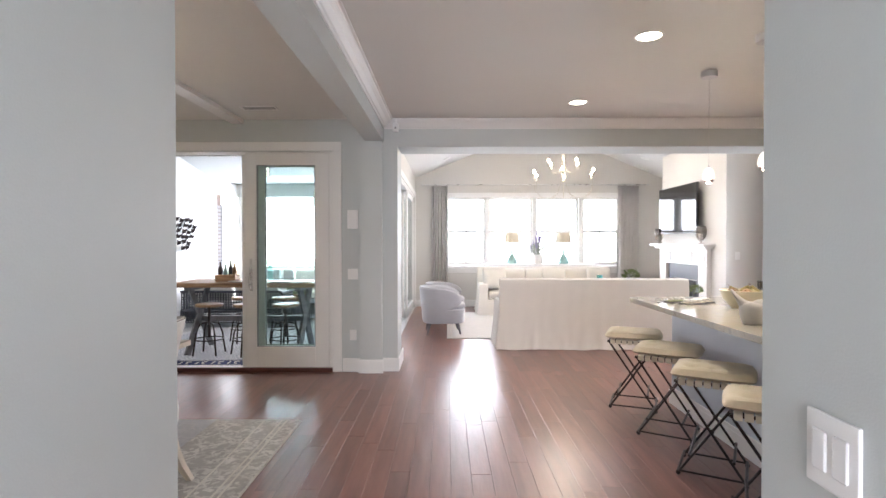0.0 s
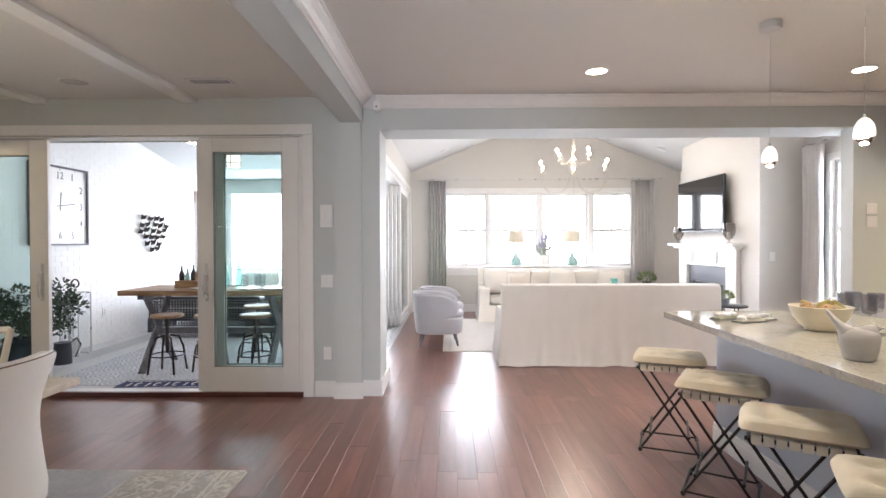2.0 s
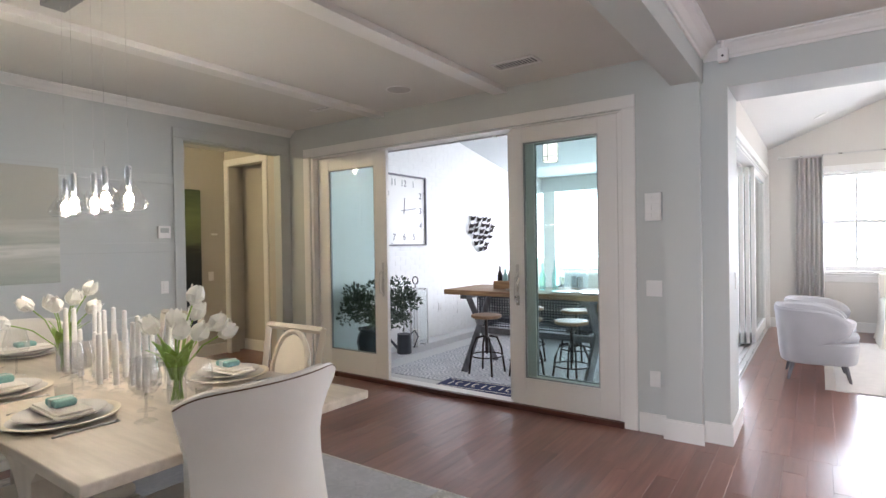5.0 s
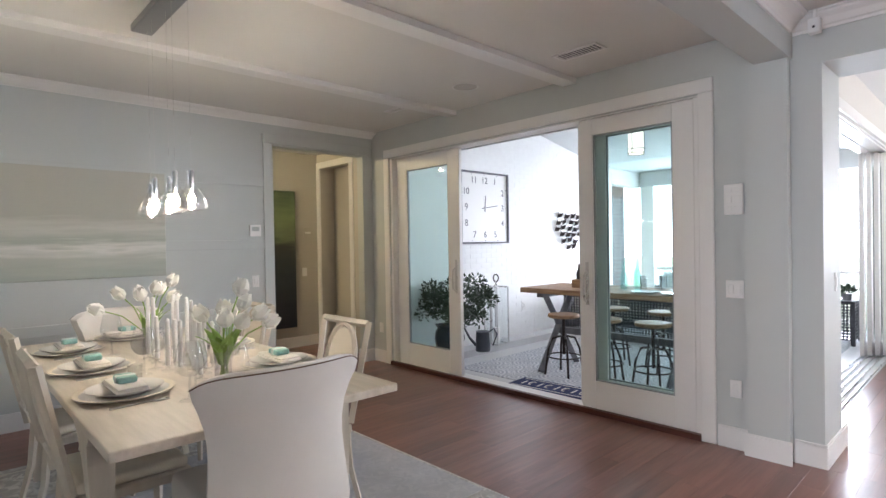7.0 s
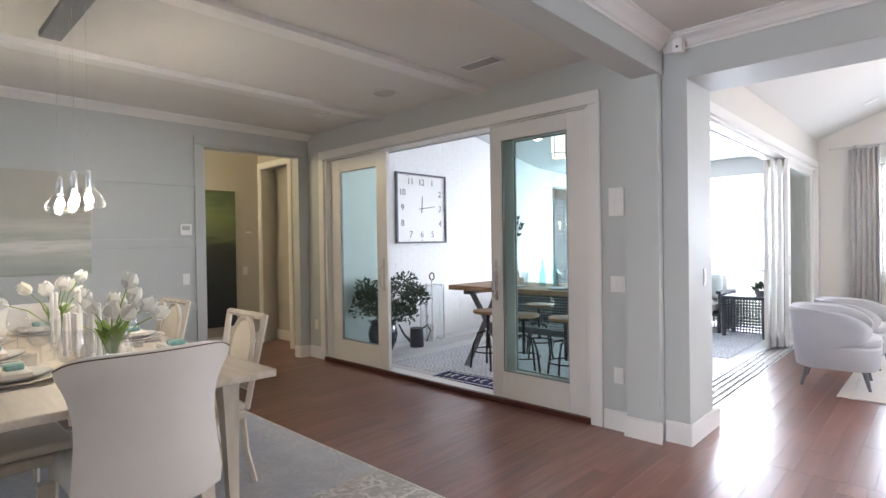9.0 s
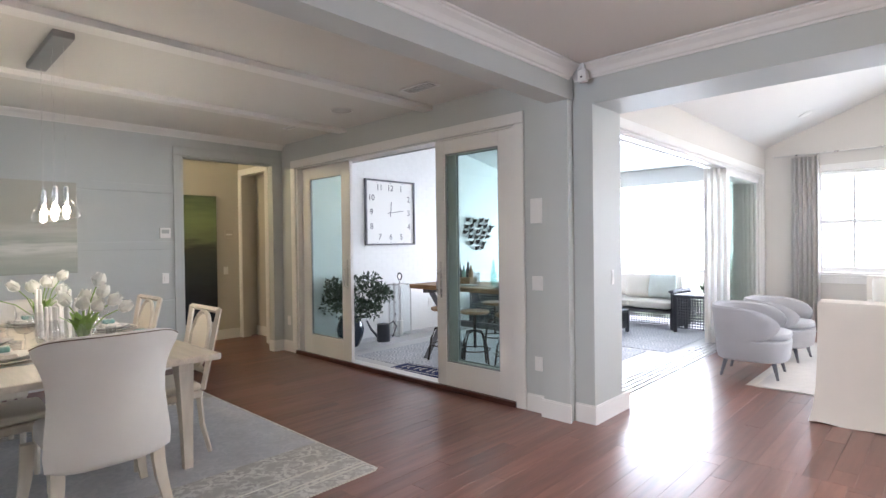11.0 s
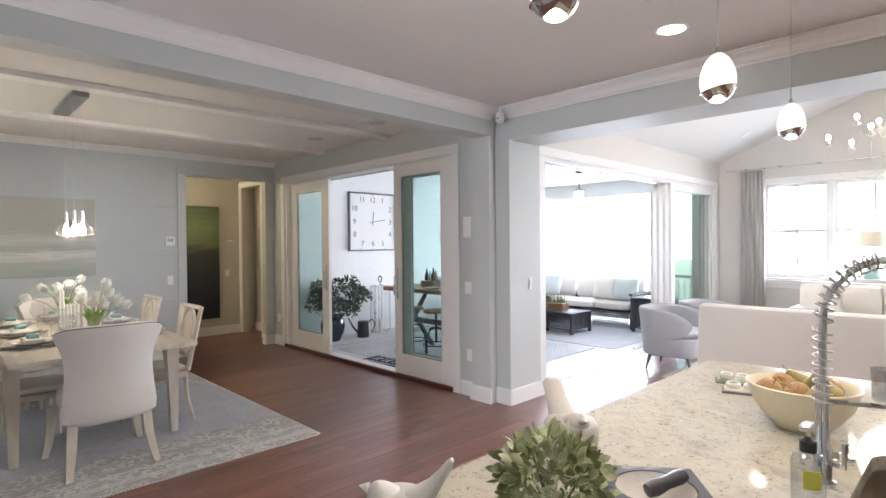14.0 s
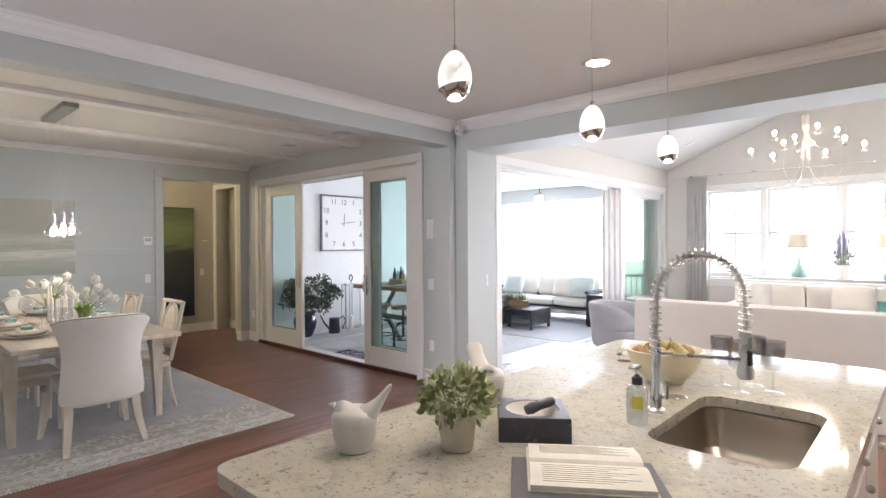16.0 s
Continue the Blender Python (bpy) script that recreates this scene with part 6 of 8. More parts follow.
# ---- sliding door to the porch ----
def door_panel(name, label, x0, x1, y0, y1, z0, z1, gx0, gx1, gz0, gz1, handle_x, gmat, cover=0.0):
    d = thing(name, label, "door", pose(0, 0, 0), kind="")
    bm = B()
    for b in ((x0, gx0, z0, z1), (gx1, x1, z0, z1)):
        box(bm, b[0], b[1], y0, y1, b[2], b[3], 0.003)
    part("stile", bm, TRIM, d)
    bm = B()
    for b in ((gx0, gx1, z0, gz0), (gx0, gx1, gz1, z1)):
        box(bm, b[0], b[1], y0, y1, b[2], b[3], 0.003)
    part("rail", bm, TRIM, d)
    bm = B()
    for b in ((gx0, gx0 + 0.012, gz0, gz1), (gx1 - 0.012, gx1, gz0, gz1), (gx0 + 0.012, gx1 - 0.012, gz0, gz0 + 0.012), (gx0 + 0.012, gx1 - 0.012, gz1 - 0.012, gz1)):
        box(bm, b[0], b[1], y0 + 0.012, y1 - 0.012, b[2], b[3])
    part("gasket", bm, GASKET, d, "grey glazing gasket")
    bm = B()
    box(bm, gx0 + 0.010, gx1 - 0.010, (y0 + y1) / 2 - 0.003, (y0 + y1) / 2 + 0.003, gz0 + 0.010, gz1 - 0.010)
    g = part("pane", bm, gmat, d, "green-tinted glass")
    g.visible_shadow = False
    bm = B()
    yy = y0 - 0.003
    tube(bm, [(handle_x, yy, 1.18), (handle_x, yy - 0.05, 1.15), (handle_x, yy - 0.06, 1.05), (handle_x, yy - 0.05, 0.95), (handle_x, yy, 0.92)], 0.009, 8)
    h = part("handle", bm, METAL, d, "curved brushed steel pull", smooth=True)
    bm = B()
    box(bm, handle_x - 0.016, handle_x + 0.016, y0 - 0.006, y0 - 0.0005, 0.90, 1.26, 0.003)
    part("backplate", bm, METAL, h)
    return d


door_panel("sliding_door", "white-framed sliding glass door panel, pushed open", -4.785, -3.745, 6.01, 6.055, 0.025, 2.442, -4.61, -3.92, 0.27, 2.295, -3.80, DOORGLASS)
door_panel("sliding_door", "white-framed sliding glass door panel, pushed open", -2.25, -1.315, 5.955, 6.00, 0.025, 2.442, -2.13, -1.47, 0.27, 2.31, -2.19, DOORGLASS)
door_panel("sliding_door", "white-framed fixed glass door panel behind the open leaf", -2.33, -1.315, 6.06, 6.10, 0.025, 2.442, -2.07, -1.45, 0.27, 2.31, -2.26, PANE)
bm = B()
box(bm, -4.785, -3.40, 6.106, 6.116, 2.428, 2.443)
box(bm, -3.40, -1.315, 6.106, 6.116, 2.428, 2.443)
solid("door_track", bm, METAL, "metal head track of the sliding door", "track", "structure")

# ---- sliding wall of the living room ----
for k in range(4):
    x = -0.765 - k * 0.062
    d = thing("stacking_door", "tall white-framed glass panel of the open sliding wall", "door", pose(x, 0, 0), "stacked glass panels")
    y0, y1 = 10.10 - 0.07 * k, 11.80
    bm = B()
    for b in ((y0, y0 + 0.125), (y1 - 0.085, y1)):
        box(bm, -0.022, 0.022, b[0], b[1], 0.03, 2.42, 0.003)
    part("stile", bm, TRIM, d)
    bm = B()
    for z0, z1 in ((0.03, 0.17), (2.33, 2.42)):
        box(bm, -0.022, 0.022, y0 + 0.125, y1 - 0.085, z0, z1)
    part("rail", bm, TRIM, d)
    bm = B()
    box(bm, -0.004, 0.004, y0 + 0.125, y1 - 0.085, 0.17, 2.33)
    g = part("pane", bm, STACKGLASS, d, "green-tinted glass")
    g.visible_shadow = False
    if k == 0:
        bm = B()
        box(bm, 0.0225, 0.03, y0 + 0.03, y0 + 0.055, 0.95, 1.20, 0.003)
        part("pull", bm, METAL, d, "steel edge pull")
bm = B()
for k in range(5):
    x = -0.735 - k * 0.062
    box(bm, x - 0.006, x + 0.006, 6.76, 11.81, -0.028, 0.012)
solid("sliding_wall_track", bm, METAL, "ribbed metal floor tracks", "track", "structure")
structure("sliding_wall_head", [(-1.0, -0.712, 6.752, 11.818, 2.435, 2.459), (-0.76, -0.73, 6.752, 11.818, 2.42, 2.434), (-0.90, -0.87, 6.752, 11.818, 2.42, 2.434)], TRIM, "white painted head of the sliding wall", "trim")
structure("sliding_wall_sill", [(-1.05, -0.712, 6.752, 11.818, -0.04, -0.004)], PORCHFLOOR, "pale metal sill of the sliding wall", "sill")
structure("sliding_wall_jamb", [(-1.0, -0.712, 6.752, 6.775, 0.0, 2.458), (-1.0, -0.712, 11.806, 11.818, 0.0, 2.458)], TRIM, "white painted jamb of the sliding wall", "trim")


# ---- windows of the living room ----
def sash_window(name, x0, x1, z0, z1, y):
    w = thing(name, "white double-hung window with divided panes", "window", pose(0, 0, 0), kind="structure")
    bm = B()
    f = 0.05
    for b in ((x0, x0 + f, z0, z1), (x1 - f, x1, z0, z1), (x0 + f, x1 - f, z0, z0 + 0.075), (x0 + f, x1 - f, z1 - f, z1), (x0 + f, x1 - f, (z0 + z1) / 2 - 0.03, (z0 + z1) / 2 + 0.03)):
        box(bm, b[0], b[1], y, y + 0.06, b[2], b[3], 0.003)
    part("window_frame", bm, TRIM, w)
    bm = B()
    c = (x0 + x1) / 2
    box(bm, c - 0.016, c + 0.016, y + 0.02, y + 0.05, z0 + 0.075, (z0 + z1) / 2 - 0.03)
    box(bm, c - 0.016, c + 0.016, y + 0.02, y + 0.05, (z0 + z1) / 2 + 0.03, z1 - f)
    part("muntin", bm, TRIM, w)
    for za, zb in ((z0 + 0.075, (z0 + z1) / 2 - 0.03), ((z0 + z1) / 2 + 0.03, z1 - f)):
        for xa, xb in ((x0 + f, c - 0.016), (c + 0.016, x1 - f)):
            bm = B()
            box(bm, xa, xb, y + 0.033, y + 0.037, za, zb)
            g = part("pane", bm, PANE, w, "clear glass")
            g.visible_shadow = False
    return w


edges = [(0.0, 0.88), (0.94, 1.93), (1.99, 2.97), (3.05, 3.88)]
for i, (a, b) in enumerate(edges):
    sash_window("window_%d" % (i + 1), a + 0.002, b - 0.002, 0.925, 2.455, LIVY1 + 0.05)
bm = B()
for a, b in ((0.88, 0.94), (1.93, 1.99), (2.97, 3.05)):
    box(bm, a, b, LIVY1 - 0.015, LIVY1 + 0.12, 0.925, 2.455, 0.003)
for a, b in ((-0.09, -0.001), (3.881, 3.97)):
    box(bm, a, b, LIVY1 - 0.018, LIVY1 - 0.001, 0.90, 2.46, 0.003)
box(bm, -0.09, 3.97, LIVY1 - 0.018, LIVY1 - 0.001, 2.462, 2.56, 0.003)
box(bm, -0.12, 4.0, LIVY1 - 0.05, LIVY1 - 0.001, 0.86, 0.898, 0.004)
box(bm, -0.09, 3.97, LIVY1 - 0.016, LIVY1 - 0.001, 0.76, 0.858, 0.003)
solid("window_trim", bm, TRIM, "white painted window casing, mullions and sill", "trim", "structure")
# side window
w = thing("window_5", "white double-hung side window with divided panes", "window", pose(4.905, 0, 0, 0, 0, 90), kind="structure")
bm = B()
for b in ((6.752, 6.80, 0.752, 2.448), (7.60, 7.648, 0.752, 2.448), (6.80, 7.60, 0.752, 0.82), (6.80, 7.60, 2.40, 2.448), (6.80, 7.60, 1.57, 1.63)):
    box(bm, b[0], b[1], -0.05, 0.01, b[2], b[3], 0.003)
part("window_frame", bm, TRIM, w)
for za, zb in ((0.82, 1.57), (1.63, 2.40)):
    bm = B()
    box(bm, 6.80, 7.60, -0.024, -0.02, za, zb)
    g = part("pane", bm, PANE, w, "clear glass")
    g.visible_shadow = False
casing("window_trim", [(LIVX1 - 0.018, LIVX1 - 0.001, 6.66, 6.749, 0.70, 2.45), (LIVX1 - 0.018, LIVX1 - 0.001, 7.651, 7.74, 0.70, 2.45), (LIVX1 - 0.018, LIVX1 - 0.001, 6.66, 7.74, 2.452, 2.54), (LIVX1 - 0.05, LIVX1 - 0.001, 6.64, 7.76, 0.69, 0.745)], "white painted side window casing")


def curtain(label, m, w, z0, z1, folds):
    c = thing("curtain", label, "curtain", m)
    bm = B()
    n = folds * 8
    rows = []
    for k in range(9):
        z = z0 + (z1 - z0) * k / 8
        amp = 0.048 + 0.012 * math.sin(k * 0.9)
        r = []
        for i in range(n + 1):
            u = i / n
            x = (u - 0.5) * w * (1 + 0.06 * math.sin(k * 0.5) * (1 - k / 8))
            y = amp * math.sin(2 * math.pi * folds * u + 0.25 * math.sin(k * 0.7)) + 0.006 * math.sin(17 * u + k)
            r.append(bm.verts.new((x, y, z)))
        rows.append(r)
    for a, b in zip(rows, rows[1:]):
        for i in range(n):
            bm.faces.new((a[i], a[i + 1], b[i + 1], b[i]))
    cl = part("cloth", bm, CURTAINFAB, c, smooth=True)
    sd = cl.modifiers.new("thickness", "SOLIDIFY")
    sd.thickness = 0.004
    for i in range(folds):
        bm = B()
        x = ((i + 0.5) / folds - 0.5) * w
        tube(bm, [(x + 0.02 * math.cos(a), 0, z1 + 0.018 + 0.02 * math.sin(a)) for a in [2 * math.pi * j / 12 for j in range(12)]], 0.003, 5, closed=True)
        rg = part("ring", bm, METAL, c, smooth=True)
        rg.rotation_euler = (0, 0, 0)
    return c


def rod(label, p0, p1, brackets):
    r = thing("curtain_rod", label, "curtain rod", pose(*p0))
    d = Vector(p1) - Vector(p0)
    bm = B()
    tube(bm, [(0, 0, 0), d], 0.011, 10)
    part("pole", bm, METAL, r, smooth=True)
    for q in (Vector((0, 0, 0)), d):
        bm = B()
        bmesh.ops.create_icosphere(bm, subdivisions=2, radius=0.022, matrix=Matrix.Translation(q))
        part("finial", bm, METAL, r, smooth=True)
    for t, off in brackets:
        bm = B()
        tube(bm, [d * t, d * t + Vector(off)], 0.007, 8)
        part("bracket", bm, METAL, r, smooth=True)


rod("slim brushed steel curtain rod over the windows", (-0.55, 11.96, 2.735), (4.50, 11.96, 2.735), [(0.03, (0, 0.09, 0)), (0.5, (0, 0.09, 0)), (0.97, (0, 0.09, 0))])
rod("short brushed steel rod over the side window", (4.74, 6.55, 2.70), (4.74, 8.02, 2.70), [(0.05, (0.11, 0, 0)), (0.95, (0.11, 0, 0))])
rod("short brushed steel rod beside the chimney breast", (4.74, 10.75, 2.70), (4.74, 11.75, 2.70), [(0.05, (0.11, 0, 0)), (0.95, (0.11, 0, 0))])
curtain("grey linen curtain gathered beside the windows", pose(-0.15, 11.96, 0), 0.36, 0.02, 2.70, 6)
curtain("grey linen curtain gathered beside the windows", pose(4.06, 11.96, 0), 0.46, 0.02, 2.70, 7)
curtain("beige linen curtain gathered at the side window", pose(4.74, 7.83, 0, 0, 0, 90), 0.36, 0.02, 2.665, 5)
curtain("beige linen curtain gathered by the chimney breast", pose(4.74, 10.95, 0, 0, 0, 90), 0.36, 0.02, 2.665, 5)

# ---- fireplace and television ----
fp = thing("fireplace", "white panelled mantelpiece round a black firebox", "fireplace", pose(4.25, 9.55, 0, 0, 0, -90))
def FPbox(name, mat, b, label="", parent=None, bev=0.004):
    bm = B()
    box(bm, *b, bev)
    return part(name, bm, mat, parent or fp, label)
for s in (-1, 1):
    x = s * 0.80
    FPbox("pilaster", TRIM, (x - 0.15, x + 0.15, -0.07, -0.001, 0, 1.06))
    FPbox("plinth", TRIM, (x - 0.165, x + 0.165, -0.085, -0.0705, 0, 0.16))
FPbox("frieze", TRIM, (-0.95, 0.95, -0.07, -0.001, 1.061, 1.33))
for a, b in ((-0.88, -0.46), (-0.40, 0.40), (0.46, 0.88)):
    bm = B()
    for q in ((a, b, 1.10, 1.115), (a, b, 1.275, 1.29), (a, a + 0.015, 1.115, 1.275), (b - 0.015, b, 1.115, 1.275)):
        box(bm, q[0], q[1], -0.082, -0.0705, q[2], q[3])
    part("panel_moulding", bm, TRIM, fp)
FPbox("mantel_shelf", TRIM, (-1.14, 1.10, -0.20, -0.001, 1.375, 1.42), "white mantel shelf", bev=0.008)
FPbox("bed_mould", TRIM, (-1.04, 1.02, -0.13, -0.001, 1.331, 1.374))
SURR = material("slate_surround", (0.16, 0.17, 0.20), 0.4, vary=0.1, scale=6, bump=0.05)
FPbox("surround", SURR, (-0.645, 0.645, -0.02, -0.001, 0.80, 1.058), "blue-grey slate surround")
for s in (-1, 1):
    FPbox("surround", SURR, (s * 0.5575 - 0.085, s * 0.5575 + 0.085, -0.02, -0.001, 0, 0.798), "blue-grey slate surround")
fbx = FPbox("firebox", BLACK, (-0.46, 0.46, -0.012, -0.001, 0.0, 0.79), "black firebox")
for k in range(5):
    FPbox("louvre", IRON, (-0.44, 0.44, -0.028, -0.0125, 0.68 + k * 0.021, 0.690 + k * 0.021), "", fbx, 0.002)
for k in range(4):
    FPbox("louvre", IRON, (-0.44, 0.44, -0.028, -0.0125, 0.04 + k * 0.021, 0.050 + k * 0.021), "", fbx, 0.002)
tv = thing("television", "large black flat television on a wall bracket", "television", pose(4.14, 9.62, 1.60, 0, 0, -90))
bm = B()
box(bm, -0.775, 0.775, -0.02, 0.02, 0, 0.85, 0.006, 2)
part("casing", bm, BLACK, tv)
bm = B()
box(bm, -0.762, 0.762, -0.0225, -0.0202, 0.02, 0.837)
part("screen", bm, material("screen_glass", (0.008, 0.008, 0.010), 0.06, vary=0, bump=0), tv, "glossy dark screen")
bm = B()
box(bm, -0.2, 0.2, 0.0205, 0.105, 0.25, 0.6, 0.004)
part("bracket", bm, IRON, tv)
for y in (8.72, 10.42):
    hv = thing("hurricane_vase", "smoky glass hurricane vase on the mantel", "vase", pose(4.14, y, 1.42))
    bm = B()
    lathe(bm, [(0.055, 0.0), (0.05, 0.006), (0.016, 0.02), (0.014, 0.04), (0.05, 0.07), (0.085, 0.14), (0.09, 0.22), (0.075, 0.29), (0.072, 0.29), (0.086, 0.22), (0.08, 0.14), (0.045, 0.075), (0.001, 0.06)], 24, cap=False)
    o = part("glass", bm, glass("hurricane_glass", (0.80, 0.78, 0.76), gloss=0.08) if "hurricane_glass" not in MATS else MATS["hurricane_glass"], hv, smooth=True)
    bm = B()
    lathe(bm, [(0.001, 0.075), (0.03, 0.075), (0.03, 0.16), (0.001, 0.165)], 16)
    part("candle", bm, WAX, hv, smooth=True)


# ---- living room furniture ----
lr = thing("area_rug", "pale cream living room rug with fringed ends", "rug", pose(0, 0, 0))
bm = B()
box(bm, 0.09, 3.75, 7.98, 10.95, 0.0005, 0.012, 0.003)
part("rug_body", bm, material("cream_rug", (0.66, 0.63, 0.60), 0.95, vary=0.08, scale=10, grain=200, bump=0.5), lr)
rnd = random.Random(2)
bm = B()
for i in range(170):
    y = 7.99 + i * 2.95 / 170
    e = rnd.uniform(-0.012, 0.012)
    tube(bm, [(0.09, y, 0.008), (0.05, y + e * 0.5, 0.007), (0.005, y + e, 0.003)], 0.004, 5)
part("fringe", bm, WHITEFAB, lr, "knotted white fringe")


def cushion_mesh(w, d, h, bulge=0.3, n=8):
    bm = B()
    box(bm, -w / 2, w / 2, -d / 2, d / 2, -h / 2, h / 2)
    bmesh.ops.subdivide_edges(bm, edges=bm.edges[:], cuts=n - 1, use_grid_fill=True)
    for v in bm.verts:
        u, q, r2 = 2 * v.co.x / w, 2 * v.co.y / d, 2 * v.co.z / h
        v.co.z *= 1 + bulge * (1 - u * u) * (1 - q * q) - 0.35 * max(abs(u), abs(q)) ** 8
        v.co.x *= 1 - 0.05 * (abs(q) ** 4 + abs(r2) ** 4 * 0.5)
        v.co.y *= 1 - 0.05 * (abs(u) ** 4 + abs(r2) ** 4 * 0.5)
    return bm


def sofa(m, label, W, back_h, three=3):
    """A slipcovered sofa facing +y, back plane at y 0; skirted to the floor."""
    s = thing("sofa", label, "sofa", m)
    bm = B()
    n = 96
    rows = []
    for z, fl in ((0.0, 0.05), (0.03, 0.045), (0.075, 0.035), (0.12, 0.028), (0.20, 0.019), (0.28, 0.012), (0.5, 0.004), (back_h - 0.05, 0.0), (back_h - 0.012, 0.01), (back_h, 0.03)):
        r = []
        for i in range(n + 1):
            u = -1 + 2 * i / n
            low = max(0.0, 1 - z / 0.34)
            wv = (0.007 * math.sin(i * 0.43 + 2.7 * math.sin(i * 0.13)) + 0.003 * math.sin(i * 1.3 + 1.1 * math.sin(i * 0.37))) * low ** 1.3 + 0.0015 * math.sin(i * 0.9 + z * 9)
            seam = -0.016 * low * (math.exp(-((u - 0.24) / 0.018) ** 2) + math.exp(-((u + 0.62) / 0.03) ** 2))
            corner = 1 + 0.15 * max(0.0, abs(u) - 0.93) / 0.07
            lift = 0.006 * (1 + math.sin(i * 0.31 + 2 * math.sin(i * 0.11))) * (1 if z < 0.01 else 0)
            r.append(Vector((u * (W / 2 + (fl * corner if z < back_h - 0.03 else -fl * 0.5)), -(fl if z < back_h - 0.03 else -fl) + wv + seam, z + lift)))
        for i in range(n, -1, -1):
            u = -1 + 2 * i / n
            r.append(Vector((u * (W / 2 - 0.002), 0.20 - (0.03 if z > back_h - 0.02 else 0), z)))
        rows.append(r)
    skin(bm, rows)
    part("back", bm, WHITEFAB, s, smooth=True)
    for sx in (-1, 1):
        bm = B()
        rows = []
        for z, fl in ((0.0, 0.05), (0.05, 0.04), (0.28, 0.012), (0.5, 0.0), (0.58, 0.0), (0.61, -0.02)):
            x0, x1 = W / 2 - 0.17, W / 2 + fl
            rows.append([Vector((sx * x0, 0.19, z)), Vector((sx * x1, 0.16, z)), Vector((sx * x1, 0.5, z)), Vector((sx * x1, 0.90 + fl * 0.6, z)), Vector((sx * (x0 - 0.0), 0.91 + fl * 0.6, z)), Vector((sx * x0, 0.5, z))])
        skin(bm, rows)
        part("arm", bm, WHITEFAB, s, smooth=True)
    bm = B()
    rows = []
    for z, fl in ((0.0, 0.05), (0.1, 0.03), (0.30, 0.0)):
        rows.append([Vector((-W / 2 + 0.17, 0.2, z)), Vector((W / 2 - 0.17, 0.2, z)), Vector((W / 2 - 0.17, 0.88 + fl, z)), Vector((-W / 2 + 0.17, 0.88 + fl, z))])
    skin(bm, rows)
    part("skirt", bm, WHITEFAB, s)
    cw = (W - 0.36) / three
    for k in range(three):
        x = -W / 2 + 0.18 + cw * (k + 0.5)
        bm = cushion_mesh(cw - 0.01, 0.68, 0.17, 0.15)
        bmesh.ops.transform(bm, matrix=pose(x, 0.56, 0.385), verts=bm.verts)
        part("seat_cushion", bm, WHITEFAB, s, smooth=True)
        bm = cushion_mesh(cw - 0.01, 0.42, 0.18, 0.3)
        bmesh.ops.transform(bm, matrix=pose(x, 0.32, 0.70, 78), verts=bm.verts)
        part("back_cushion", bm, WHITEFAB, s, smooth=True)
    return s


sofa(pose(1.985, 7.18, 0.0), "white slipcovered sofa seen from behind", 2.54, 0.95)
sofa(pose(2.03, 11.48, 0.0, 0, 0, 180), "white slipcovered sofa with loose cushions under the windows", 2.76, 0.93)
for x, rz in ((0.98, 12), (3.1, -14), (2.2, 4)):
    bm = cushion_mesh(0.48, 0.44, 0.15, 0.5)
    solid("throw_pillow", bm, LINEN if x != 2.2 else WHITEFAB, "square pale linen pillow on the sofa", "pillow", smooth=True, m=pose(x, 10.93, 0.71, 68, 0, rz))


